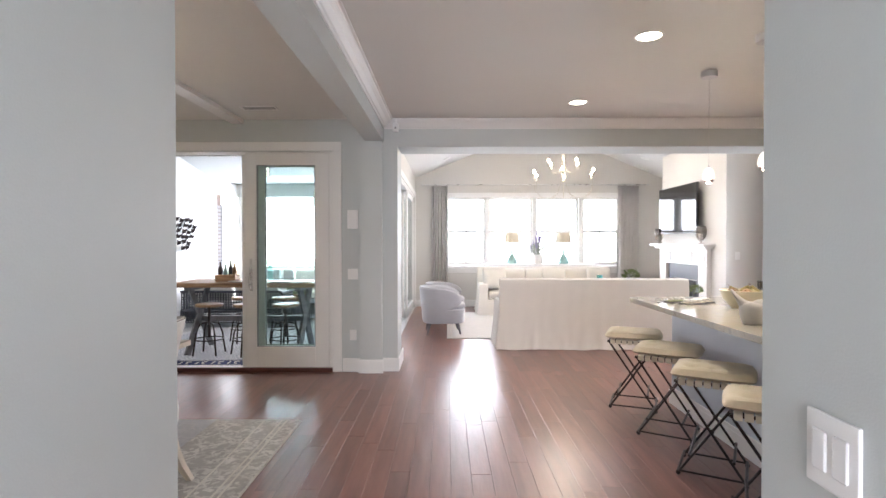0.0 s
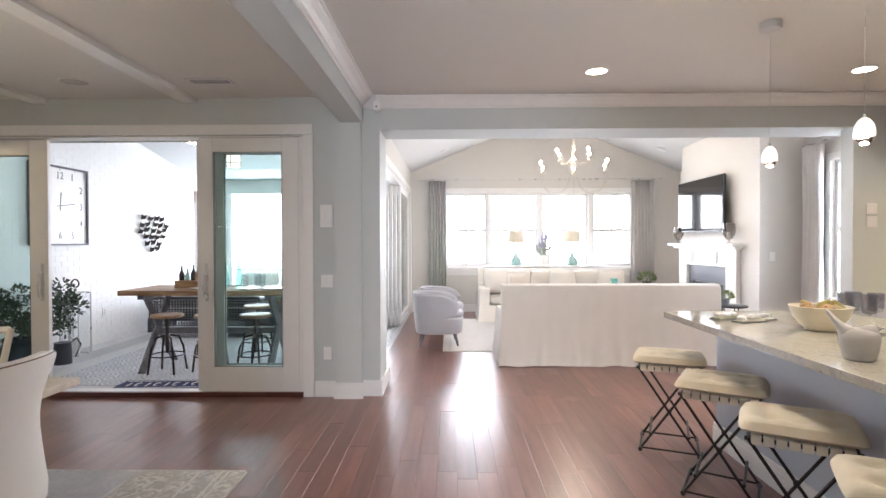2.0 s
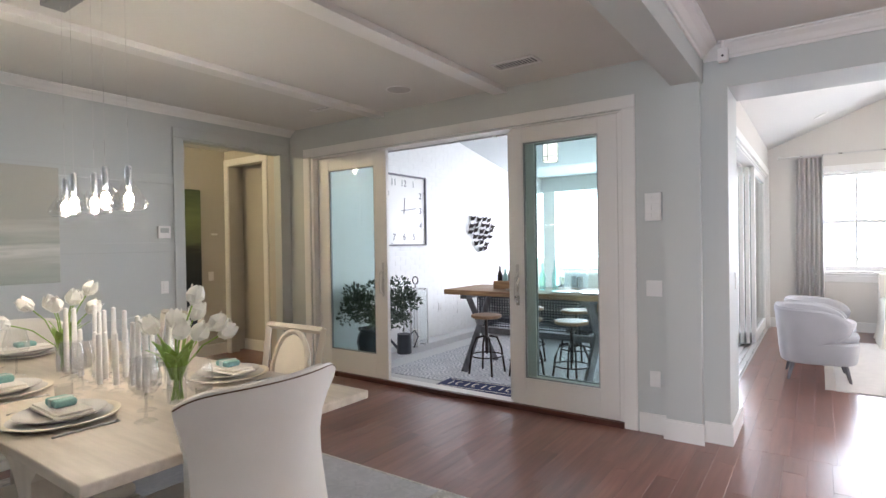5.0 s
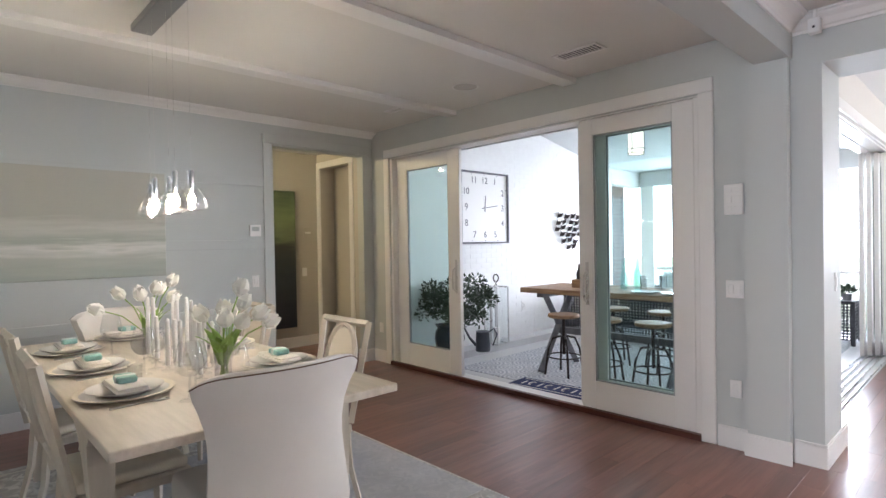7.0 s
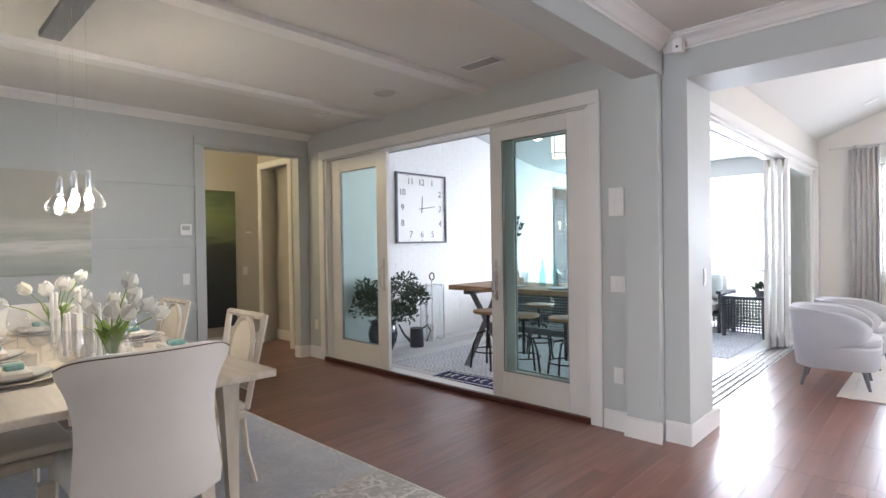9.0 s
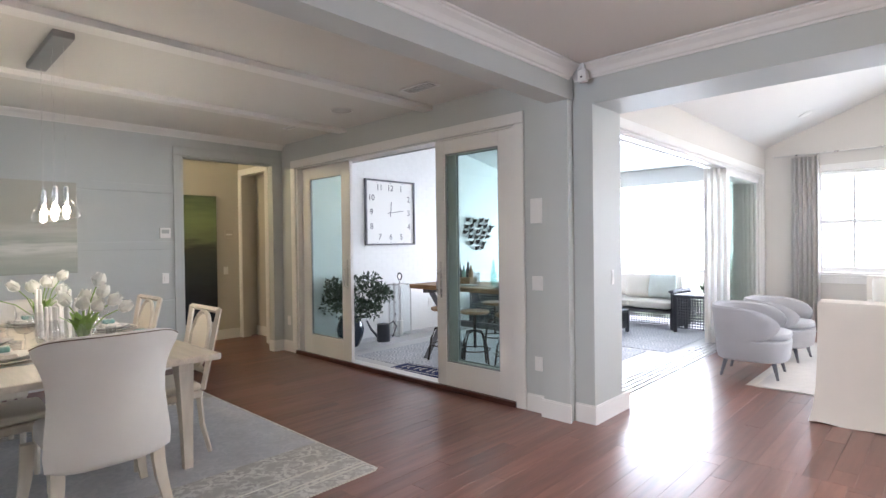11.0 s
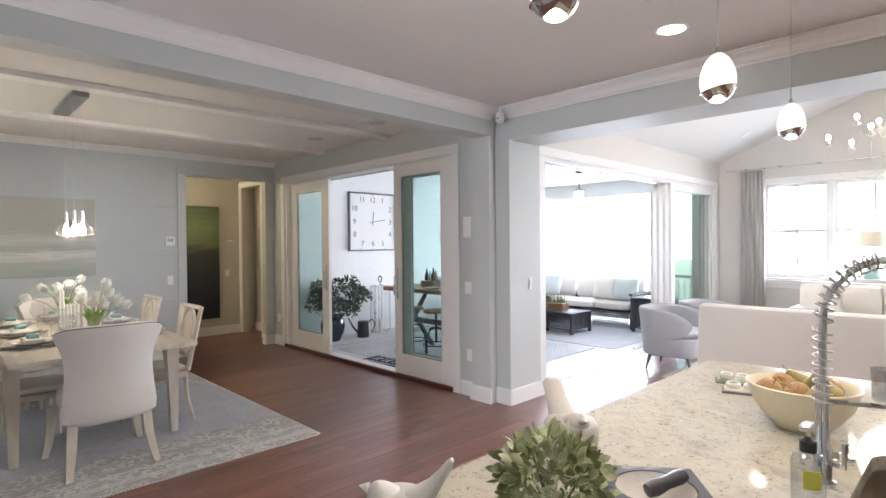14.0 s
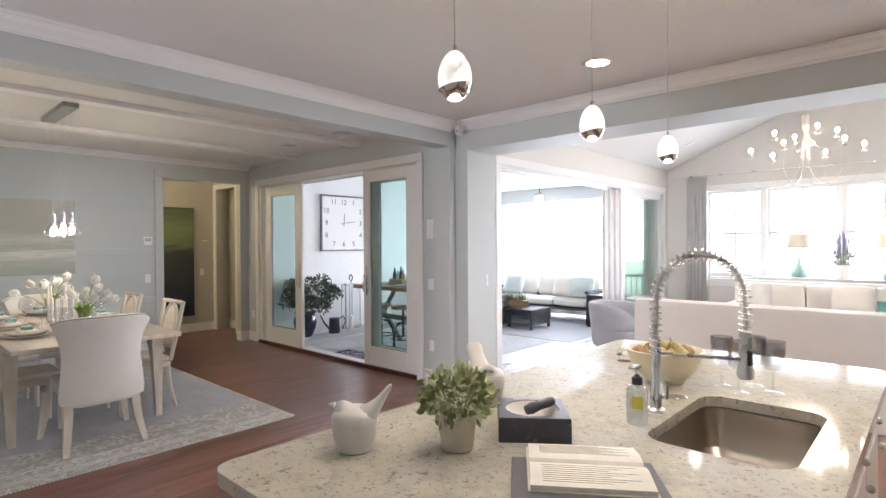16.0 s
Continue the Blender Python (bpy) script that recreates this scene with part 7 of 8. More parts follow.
def tub_chair(m, label):
    """A barrel armchair facing +x: wrapped back, wing arms cut in over the seat."""
    c = thing("tub_chair", label, "armchair", m, "grey armchairs")

    def plan(a, z):
        # rounded-square plan, leaning outwards with the height
        k = 0.335 + 0.055 * (z - 0.18) / 0.56
        p = 3.2
        r = k / (abs(math.cos(a)) ** p + abs(math.sin(a)) ** p) ** (1 / p)
        return r * 0.98
    n = 34
    bm = B()
    rows = []
    for z in (0.385, 0.42, 0.46, 0.50, 0.54, 0.58, 0.62, 0.66, 0.70, 0.735, 0.755):
        h = (z - 0.385) / 0.37
        reach = 92 + 46 * math.sin(math.pi * min(1.0, (h + 0.02) / 1.05) ** 0.95) ** 0.62
        th = 0.085 - 0.03 * h if z < 0.75 else 0.03
        drop = 0.028 if z > 0.6 else 0
        outer, inner = [], []
        for i in range(n + 1):
            u = -1 + 2 * i / n
            a = math.pi + u * radians(reach)
            ro = plan(a, z)
            end = max(0.0, (abs(u) - 0.86) / 0.14) ** 2
            zz = z - drop * abs(u) ** 3
            ra, rb = ro - 0.45 * th * end, ro - th + 0.35 * th * end
            if z > 0.75:
                ra -= 0.016
            outer.append(Vector((ra * math.cos(a), ra * math.sin(a), zz)))
            inner.append(Vector((rb * math.cos(a), rb * math.sin(a), zz)))
        rows.append(outer + inner[::-1])
    vs = skin(bm, rows, cap=False)
    for i in range(n):
        bm.faces.new((vs[-1][i], vs[-1][i + 1], vs[-1][2 * n - i], vs[-1][2 * n + 1 - i]))
    bk = part("backrest", bm, GREYFAB, c, smooth=True)
    # piped top edge
    bm = B()
    pts = []
    for i in range(n + 1):
        u = -1 + 2 * i / n
        a = math.pi + u * radians(86)
        ro = plan(a, 0.755) - 0.016
        pts.append((ro * math.cos(a), ro * math.sin(a), 0.757 - 0.028 * abs(u * 0.9) ** 3))
    tube(bm, pts, 0.005, 6)
    part("piping", bm, GREYFAB, bk, "piped top seam", smooth=True)
    bm = B()
    rows = []
    for z, g in ((0.185, 0.93), (0.20, 0.985), (0.24, 1.0), (0.34, 1.0), (0.395, 0.99), (0.41, 0.95)):
        ring = []
        for i in range(44):
            a = 2 * math.pi * i / 44
            r = plan(a, z) * g
            x = r * math.cos(a)
            ring.append(Vector((x * (1.02 if x > 0 else 1), r * math.sin(a), z)))
        rows.append(ring)
    skin(bm, rows)
    part("base", bm, GREYFAB, c, smooth=True)
    bm = B()
    rows = []
    for z, g in ((0.412, 0.78), (0.42, 0.82), (0.45, 0.845), (0.48, 0.82), (0.495, 0.76), (0.502, 0.5)):
        ring = []
        for i in range(40):
            a = 2 * math.pi * i / 40
            r = plan(a, 0.3) * g
            x = r * math.cos(a)
            ring.append(Vector((x * (1.25 if x > 0 else 0.95), r * math.sin(a), z)))
        rows.append(ring)
    skin(bm, rows)
    part("seat_cushion", bm, GREYFAB, c, smooth=True)
    for sx, sy in ((-1, -1), (-1, 1), (1, -1), (1, 1)):
        bm = B()
        tube(bm, [(sx * 0.22, sy * 0.22, 0.19), (sx * 0.265, sy * 0.25, 0.0)], 0.024, 8, r1=0.012)
        part("leg", bm, GREYWOOD, c, "tapered grey wooden leg", smooth=True)
    return c


ch = tub_chair(pose(-0.06, 8.54, 0.0, 0, 0, 4) @ Matrix.Scale(0.985, 4), "grey upholstered barrel armchair on tapered legs")
copy_thing(ch, pose(-0.02, 9.62, 0.0, 0, 0, -6) @ Matrix.Scale(0.965, 4))

# console, lamps and plants behind the sofa
cs = thing("console_table", "narrow white console table under the windows", "table", pose(2.02, 11.77, 0))
bm = B()
box(bm, -1.2, 1.2, -0.17, 0.17, 0.945, 0.975, 0.004)
part("tabletop", bm, TRIM, cs)
for sx in (-1, 1):
    for sy in (-1, 1):
        bm = B()
        box(bm, sx * 1.16 - 0.02, sx * 1.16 + 0.02, sy * 0.14 - 0.02, sy * 0.14 + 0.02, 0.0, 0.944, 0.003)
        part("leg", bm, TRIM, cs)
bm = B()
box(bm, -1.13, 1.13, -0.15, 0.15, 0.87, 0.944)
part("apron", bm, TRIM, cs)
SHADE = material("cream_shade", (0.80, 0.72, 0.58), 0.8, vary=0.02, grain=300, bump=0.1)
for x in (1.44, 2.57):
    tl = thing("table_lamp", "teal glass table lamp with cream drum shade", "lamp", pose(x, 11.77, 0.975), "lamps on the console")
    bm = B()
    lathe(bm, [(0.001, 0), (0.10, 0.0), (0.115, 0.03), (0.105, 0.10), (0.06, 0.17), (0.028, 0.22), (0.022, 0.32), (0.001, 0.32)], 26)
    part("base", bm, TEAL, tl, smooth=True)
    bm = B()
    tube(bm, [(0, 0, 0.32), (0, 0, 0.50)], 0.008, 8)
    part("neck", bm, METAL, tl)
    bm = B()
    lathe(bm, [(0.17, 0.46), (0.145, 0.68), (0.142, 0.68), (0.167, 0.46)], 28, cap=False)
    part("shade", bm, SHADE, tl, smooth=True)
rnd = random.Random(9)
lv = thing("lavender_pot", "lavender plant in a white pot on the console", "plant", pose(2.00, 11.76, 0.975) @ Matrix.Scale(1.3, 4))
bm = B()
lathe(bm, [(0.001, 0), (0.075, 0), (0.10, 0.16), (0.095, 0.16), (0.07, 0.02), (0.001, 0.13)], 24)
part("pot", bm, PORCELAIN, lv, smooth=True)
LAV = material("lavender_bloom", (0.32, 0.28, 0.42), 0.8, vary=0.2, scale=30, bump=0.1)
SAGE = material("sage_leaf", (0.30, 0.33, 0.26), 0.7, vary=0.2, scale=30, bump=0.1)
bm, bm2 = B(), B()
for k in range(46):
    a, ro, h = rnd.uniform(0, 6.28), rnd.uniform(0.02, 0.17), rnd.uniform(0.30, 0.52)
    tip = Vector((ro * math.cos(a), ro * math.sin(a), h - ro * 0.5))
    tube(bm, [(ro * 0.2 * math.cos(a), ro * 0.2 * math.sin(a), 0.13), tip * 0.6 + Vector((0, 0, 0.06)), tip], 0.0025, 4)
    d = (tip - tip * 0.6).normalized()
    tube(bm2, [tip - d * 0.01, tip + d * 0.03, tip + d * 0.06], 0.009, 6, r1=0.003)
leafy(bm, rnd, 120, (0, 0, 0.24), 0.10, 0.04, squash=0.8)
part("foliage", bm, SAGE, lv, "grey-green stems")
part("blooms", bm2, LAV, lv, "purple flower spikes")
sd = thing("side_table", "small dark round-top side table", "table", pose(3.72, 10.75, 0))
bm = B()
box(bm, -0.27, 0.27, -0.27, 0.27, 0.56, 0.60, 0.006)
part("tabletop", bm, GREYWOOD, sd)
for sx in (-1, 1):
    for sy in (-1, 1):
        bm = B()
        box(bm, sx * 0.23 - 0.018, sx * 0.23 + 0.018, sy * 0.23 - 0.018, sy * 0.23 + 0.018, 0, 0.559)
        part("leg", bm, GREYWOOD, sd)
et = thing("end_table", "small round black metal end table beside the sofa", "table", pose(3.74, 7.92, 0))
bm = B()
lathe(bm, [(0.001, 0.600), (0.205, 0.600), (0.212, 0.606), (0.212, 0.618), (0.206, 0.622), (0.001, 0.622)], 32)
part("tabletop", bm, BLACK, et, smooth=True)
for k in range(3):
    a = 2 * math.pi * k / 3 + 0.4
    bm = B()
    tube(bm, [(0.15 * math.cos(a), 0.15 * math.sin(a), 0.60), (0.19 * math.cos(a), 0.19 * math.sin(a), 0.0)], 0.009, 8)
    part("leg", bm, IRON, et, smooth=True)
bm = B()
tube(bm, [(0.168 * math.cos(t), 0.168 * math.sin(t), 0.22) for t in [2 * math.pi * j / 28 for j in range(28)]], 0.006, 6, closed=True)
part("ring_stretcher", bm, IRON, et, smooth=True)
for (x, y, z, s) in ((3.70, 10.75, 0.60, 1.0), (3.70, 7.95, 0.622, 0.62)):
    fn = thing("fern_pot", "small green fern in a dark pot", "plant", pose(x, y, z) @ Matrix.Scale(s, 4))
    bm = B()
    lathe(bm, [(0.001, 0), (0.06, 0), (0.085, 0.13), (0.08, 0.13), (0.001, 0.11)], 20)
    part("pot", bm, GREYWOOD if x > 3.65 else PORCELAIN, fn, smooth=True)
    bm = B()
    leafy(bm, random.Random(6), 150, (0, 0, 0.20), 0.14, 0.06, squash=0.6)
    part("foliage", bm, LEAF, fn, "dense small green leaves")
ct = thing("coffee_table", "low dark wooden coffee table between the sofas", "table", pose(2.55, 9.2, 0.012))
bm = B()
box(bm, -0.05, 1.15, -0.40, 0.35, 0.405, 0.447, 0.005)
part("tabletop", bm, GREYWOOD, ct)
for sx in (0.0, 1.1):
    for sy in (-0.36, 0.31):
        bm = B()
        box(bm, sx - 0.02, sx + 0.02, sy - 0.02, sy + 0.02, 0, 0.404)
        part("leg", bm, IRON, ct)
jg = thing("glass_bottle", "round teal glass bottle vase", "vase", pose(2.62, 9.15, 0.46) @ Matrix.Scale(1.35, 4))
bm = B()
lathe(bm, [(0.001, 0.002), (0.09, 0.002), (0.13, 0.05), (0.135, 0.11), (0.11, 0.18), (0.05, 0.235), (0.036, 0.25), (0.036, 0.30), (0.044, 0.31), (0.040, 0.315), (0.030, 0.30), (0.030, 0.25), (0.12, 0.12), (0.12, 0.05), (0.001, 0.015)], 28)
o = part("body", bm, TEALGLASS, jg, smooth=True)
o.visible_shadow = False

# living room chandelier
CREAMIRON = material("cream_iron", (0.58, 0.54, 0.47), 0.30, 0.9, vary=0.08, scale=20, bump=0.05)
cx, cy = 1.95, 8.95
ld = thing("chandelier", "cream scrolled iron chandelier with lit candle bulbs", "chandelier", pose(cx, cy, 0) @ Matrix.Diagonal((1.12, 1.12, 1, 1)))
zr = RIDGEZ - abs(cx - RIDGEX) * (RIDGEZ - EAVEZ) / (RIDGEX - LIVX0)
bm = B()
tube(bm, [(0, 0, 2.98), (0, 0, zr - 0.04)], 0.008, 8)
lathe(bm, [(0.001, zr - 0.045), (0.06, zr - 0.04), (0.065, zr - 0.012), (0.001, zr - 0.010)], 20)
part("rod", bm, CREAMIRON, ld)
bm = B()
lathe(bm, [(0.001, 2.60), (0.018, 2.62), (0.012, 2.70), (0.016, 2.78), (0.032, 2.82), (0.034, 2.96), (0.014, 2.98), (0.001, 2.99)], 16)
part("column", bm, CREAMIRON, ld, smooth=True)
arms = []
for k in range(6):
    arms.append((2 * math.pi * k / 6 + 0.3, 0.48, 2.52))
for k in range(4):
    arms.append((2 * math.pi * k / 4 + 0.5, 0.28, 2.70))
for a, ro, zc in arms:
    ca, sa = math.cos(a), math.sin(a)
    bm = B()
    pts = []
    prof = [(0.02, 2.80), (0.03, 2.60), (0.05, 2.40), (0.11, 2.25), (0.22, 2.17), (0.36, 2.19), (0.47, 2.30), (0.48, 2.42), (0.46, 2.47), (0.48, zc)] if ro > 0.3 else [(0.02, 2.84), (0.04, 2.70), (0.12, 2.60), (0.22, 2.60), (0.27, 2.67), (0.26, zc)]
    for i in range(len(prof) - 1):
        (r0, z0), (r1, z1) = prof[i], prof[i + 1]
        for t in (0, 0.5):
            pts.append((ca * (r0 + (r1 - r0) * t), sa * (r0 + (r1 - r0) * t), z0 + (z1 - z0) * t))
    pts.append((ca * prof[-1][0], sa * prof[-1][0], prof[-1][1]))
    tube(bm, pts, 0.0026, 7)
    ar = part("arm", bm, CREAMIRON, ld, smooth=True)
    x, y = ca * ro, sa * ro
    bm = B()
    lathe(bm, [(0.001, zc), (0.018, zc + 0.004), (0.030, zc + 0.016), (0.012, zc + 0.012), (0.011, zc + 0.06), (0.001, zc + 0.06)], 12, (x, y, 0))
    part("candle_cup", bm, CREAMIRON, ar, smooth=True)
    bm = B()
    lathe(bm, [(0.001, zc + 0.056), (0.012, zc + 0.066), (0.019, zc + 0.085), (0.016, zc + 0.105), (0.001, zc + 0.118)], 14, (x, y, 0))
    part("bulb", bm, BULB, ar, "glowing bulb", smooth=True)
point_lamp("chandelier_lamp", cx, cy, 2.60, 19, (1, 0.84, 0.68), radius=0.3)


# ---- porch ----
PORCHRUG = ornament("porch_rug", (0.40, 0.42, 0.46), (0.66, 0.66, 0.68), 3.2, mode="rings", ring_scale=7.0)
for b, lab in (((-4.20, -1.45, 6.42, 9.1), "grey outdoor rug with concentric ring pattern"), ((-4.2, -1.20, 7.9 + 1.3, 11.4), "grey outdoor rug with ring pattern by the sofa")):
    r = thing("outdoor_rug", lab, "rug", pose((b[0] + b[1]) / 2, (b[2] + b[3]) / 2, -0.03))
    w, d = (b[1] - b[0]) / 2, (b[3] - b[2]) / 2
    bm = B()
    box(bm, -w, w, -d, d, 0.0005, 0.008, 0.002)
    part("weave", bm, PORCHRUG, r)
dm = thing("doormat", "navy doormat with white lettering strokes", "doormat", pose(-2.86, 6.40, -0.022 + 0.001, 0, 0, 4))
bm = B()
box(bm, -0.45, 0.45, -0.17, 0.17, 0.0, 0.012, 0.003)
part("mat", bm, BLUEMAT, dm)
for k in range(8):
    bm = B()
    x = -0.34 + k * 0.095
    tube(bm, [(x + 0.03 * math.cos(t), 0.055 * math.sin(t), 0.013) for t in [math.pi * (0.35 + 1.3 * j / 8) for j in range(9)]], 0.006, 5) if k % 2 else box(bm, x - 0.008, x + 0.008, -0.06, 0.06, 0.0125, 0.0145)
    part("stroke", bm, WHITEFAB, dm, "white stroke")
for y in (-0.13, 0.13):
    bm = B()
    box(bm, -0.41, 0.41, y - 0.006, y + 0.006, 0.0125, 0.0145)
    part("border_line", bm, WHITEFAB, dm)


def text_mesh(body, size):
    cu = bpy.data.curves.new("numeral", "FONT")
    cu.body, cu.size, cu.align_x, cu.align_y, cu.extrude = body, size, "CENTER", "CENTER", 0.001
    ob = bpy.data.objects.new("numeral", cu)
    scene.collection.objects.link(ob)
    dg = bpy.context.evaluated_depsgraph_get()
    me = bpy.data.meshes.new_from_object(ob.evaluated_get(dg))
    bpy.data.objects.remove(ob)
    me.materials.clear()
    me.materials.append(GREYWOOD)
    return me


ck = thing("wall_clock", "large square white clock with thin dark frame", "clock", pose(PX0 + 0.006, 7.50, 1.915, 0, 0, 90))
bm = B()
for b in ((-0.49, 0.49, -0.49, -0.468), (-0.49, 0.49, 0.468, 0.49), (-0.49, -0.468, -0.468, 0.468), (0.468, 0.49, -0.468, 0.468)):
    box(bm, b[0], b[1], -0.045, 0, b[2], b[3], 0.002)
part("frame", bm, GREYWOOD, ck, "thin dark frame")
bm = B()
box(bm, -0.467, 0.467, -0.02, -0.001, -0.467, 0.467)
part("dial", bm, PLASTIC, ck, "white dial")
for k in range(1, 13):
    a = math.pi / 2 - k * math.pi / 6
    kx = 0.37 / max(abs(math.cos(a)), abs(math.sin(a)))
    x, z = kx * math.cos(a), kx * math.sin(a)
    o = new("numeral", text_mesh(str(k), 0.125))
    o.parent = ck
    o.matrix_basis = pose(x, -0.022, z, 90)
    bm = B()
    tx, tz = x * 1.22, z * 1.22
    box(bm, tx - 0.006, tx + 0.006, -0.0225, -0.0205, tz - 0.006, tz + 0.006)
    part("tick", bm, GREYWOOD, ck)
for a, ln, w in ((85, 0.17, 0.006), (8, 0.26, 0.005)):
    bm = B()
    box(bm, -0.06, ln, -0.027, -0.0235, -w, w)
    h = part("hand_of_clock", bm, GREYWOOD, ck)
    h.matrix_basis = pose(0, 0, 0, 0, -a, 0)

bf = thing("butterfly_art", "cluster of dark metal butterflies on white brick", "wall art", pose(PX0 + 0.004, 9.55, 1.60, 0, 0, 90))
rnd = random.Random(21)
rows = [4, 5, 5, 4, 3, 2]
for r, cnt in enumerate(rows):
    for i in range(cnt):
        x, z = (i - (cnt - 1) / 2) * 0.175 + rnd.uniform(-0.02, 0.02) + 0.03 * (r % 2), 0.25 - r * 0.102 + rnd.uniform(-0.015, 0.015)
        bm = B()
        for s in (-1, 1):
            v = [bm.verts.new(q) for q in ((0, -0.008, -0.03), (s * 0.045, -0.035, -0.022), (s * 0.085, -0.055, 0.045), (s * 0.03, -0.03, 0.028), (0, -0.008, 0.03))]
            bm.faces.new(v if s > 0 else v[::-1])
        ex = bmesh.ops.extrude_face_region(bm, geom=bm.faces[:])
        bmesh.ops.translate(bm, vec=(0, -0.003, 0), verts=[g for g in ex["geom"] if isinstance(g, bmesh.types.BMVert)])
        tube(bm, [(0, -0.001, -0.035), (0, -0.008, 0.04)], 0.006, 6)
        o = part("butterfly", bm, IRON, bf)
        o.matrix_basis = pose(x, 0, z, 0, rnd.uniform(-30, 30), 0) @ Matrix.Diagonal((0.88, 1, 1.15, 1))
wall_plate("power_outlet", "grey weatherproof outlet box on white brick", pose(PX0 + 0.004, 8.36, 0.49, 0, 0, 90), 0.10, 0.12, kind="outlet")

# high table and stools
ht = thing("high_table", "counter-height oak plank table on dark trestle legs", "table", pose(-2.65, 7.25, -0.022))
for k in range(5):
    bm = B()
    y = -0.42 + k * 0.168
    box(bm, -0.95, 0.95, y, y + 0.166, 0.885, 0.94, 0.004)
    part("board", bm, OAK, ht)
for sx in (-0.72, 0.72):
    for s in (-1, 1):
        bm = B()
        tube(bm, [(sx, s * 0.36, 0.0), (sx, -s * 0.28, 0.885)], 0.045, 4)
        part("leg", bm, GREYWOOD, ht)
    bm = B()
    box(bm, sx - 0.04, sx + 0.04, -0.36, 0.36, 0.835, 0.884)
    part("crossbar", bm, GREYWOOD, ht)
bm = B()
box(bm, -0.72, 0.72, -0.03, 0.03, 0.40, 0.47)
part("stretcher", bm, GREYWOOD, ht)


def porch_stool(m):
    s = thing("bar_stool", "industrial stool with round wooden seat and dark metal legs", "stool", m, "porch stools")
    bm = B()
    lathe(bm, [(0.001, 0.625), (0.16, 0.625), (0.172, 0.635), (0.172, 0.655), (0.165, 0.662), (0.001, 0.662)], 26)
    part("seat", bm, OAK, s, smooth=True)
    bm = B()
    tube(bm, [(0, 0, 0.22), (0, 0, 0.625)], 0.018, 10)
    part("screw_post", bm, IRON, s, smooth=True)
    for k in range(4):
        a = math.pi / 4 + k * math.pi / 2
        ca, sa = math.cos(a), math.sin(a)
        bm = B()
        tube(bm, [(0.03 * ca, 0.03 * sa, 0.42), (0.12 * ca, 0.12 * sa, 0.40), (0.17 * ca, 0.17 * sa, 0.28), (0.21 * ca, 0.21 * sa, 0.0)], 0.012, 8)
        part("leg", bm, IRON, s, smooth=True)
    bm = B()
    tube(bm, [(0.18 * math.cos(t), 0.18 * math.sin(t), 0.20) for t in [2 * math.pi * j / 24 for j in range(24)]], 0.008, 6, closed=True)
    part("foot_ring", bm, IRON, s, smooth=True)
    return s


ps = porch_stool(pose(-3.12, 6.98, -0.022))
for x, y in ((-2.62, 6.97), (-2.12, 7.0), (-3.0, 7.85), (-2.4, 7.85)):
    copy_thing(ps, pose(x, y, -0.022, 0, 0, 17 * x))
HT = 0.918
bxx = thing("condiment_box", "small reddish wooden caddy with bottles on the table", "caddy", pose(-2.98, 7.22, HT))
bm = B()
box(bm, -0.14, 0.14, -0.08, 0.08, 0, 0.09, 0.006)
part("crate", bm, OAK, bxx)
rnd = random.Random(8)
for k, (dx, h, mat) in enumerate(((-0.09, 0.20, IRON), (-0.02, 0.17, TEAL), (0.05, 0.22, BLACK), (0.10, 0.18, OAK))):
    bm = B()
    lathe(bm, [(0.001, 0.09), (0.03, 0.09), (0.032, 0.06 + h * 0.5), (0.012, 0.06 + h * 0.75), (0.011, 0.06 + h), (0.001, 0.06 + h)], 14, (dx, 0, 0))
    part("bottle", bm, mat, bxx, smooth=True)
for k, (x, y, h, mat) in enumerate(((-2.55, 7.25, 0.30, TEALGLASS), (-2.42, 7.30, 0.33, TEALGLASS), (-2.30, 7.18, 0.16, CLEAR), (-2.20, 7.30, 0.16, CLEAR), (-2.10, 7.20, 0.16, CLEAR), (-2.70, 7.12, 0.16, CLEAR))):
    bm = B()
    if h > 0.2:
        lathe(bm, [(0.001, 0.001), (0.036, 0.001), (0.038, h * 0.5), (0.014, h * 0.72), (0.012, h), (0.001, h)], 16)
    else:
        lathe(bm, [(0.032, 0.001), (0.036, h * 0.6), (0.034, h), (0.032, h), (0.030, 0.01)], 16, cap=False)
    o = solid("bottle" if h > 0.2 else "drinking_glass", bm, mat, "teal glass bottle on the porch table" if h > 0.2 else "clear drinking glass on the porch table", "bottle" if h > 0.2 else "glass", smooth=True, m=pose(x, y, HT))
    o.visible_shadow = False
for x in (-2.75, -2.2, -1.9):
    bm = B()
    lathe(bm, [(0.001, 0.002), (0.09, 0.002), (0.13, 0.014), (0.132, 0.018), (0.001, 0.008)], 26)
    solid("porch_plate", bm, PORCELAIN, "white plate on the porch table", "plate", smooth=True, m=pose(x, 7.02, HT))

# plant in a dark urn, watering can, lantern
pl = thing("urn_plant", "leafy shrub in a dark glazed urn by the door", "plant", pose(-4.43, 6.50, 0.06) @ Matrix.Scale(0.93, 4))
bm = B()
lathe(bm, [(0.001, 0), (0.11, 0), (0.13, 0.03), (0.18, 0.14), (0.20, 0.25), (0.18, 0.34), (0.155, 0.38), (0.175, 0.40), (0.18, 0.42), (0.165, 0.42), (0.15, 0.39), (0.001, 0.36)], 30)
GLAZE = material("dark_glaze", (0.025, 0.035, 0.05), 0.2, vary=0.2, scale=8, bump=0.03)
part("urn", bm, GLAZE, pl, "dark blue-black glazed urn", smooth=True)
rnd = random.Random(14)
bm = B()
tube(bm, [(0, 0, 0.36), (0.01, 0.01, 0.48), (0.0, 0.02, 0.58)], 0.013, 7, r1=0.009)
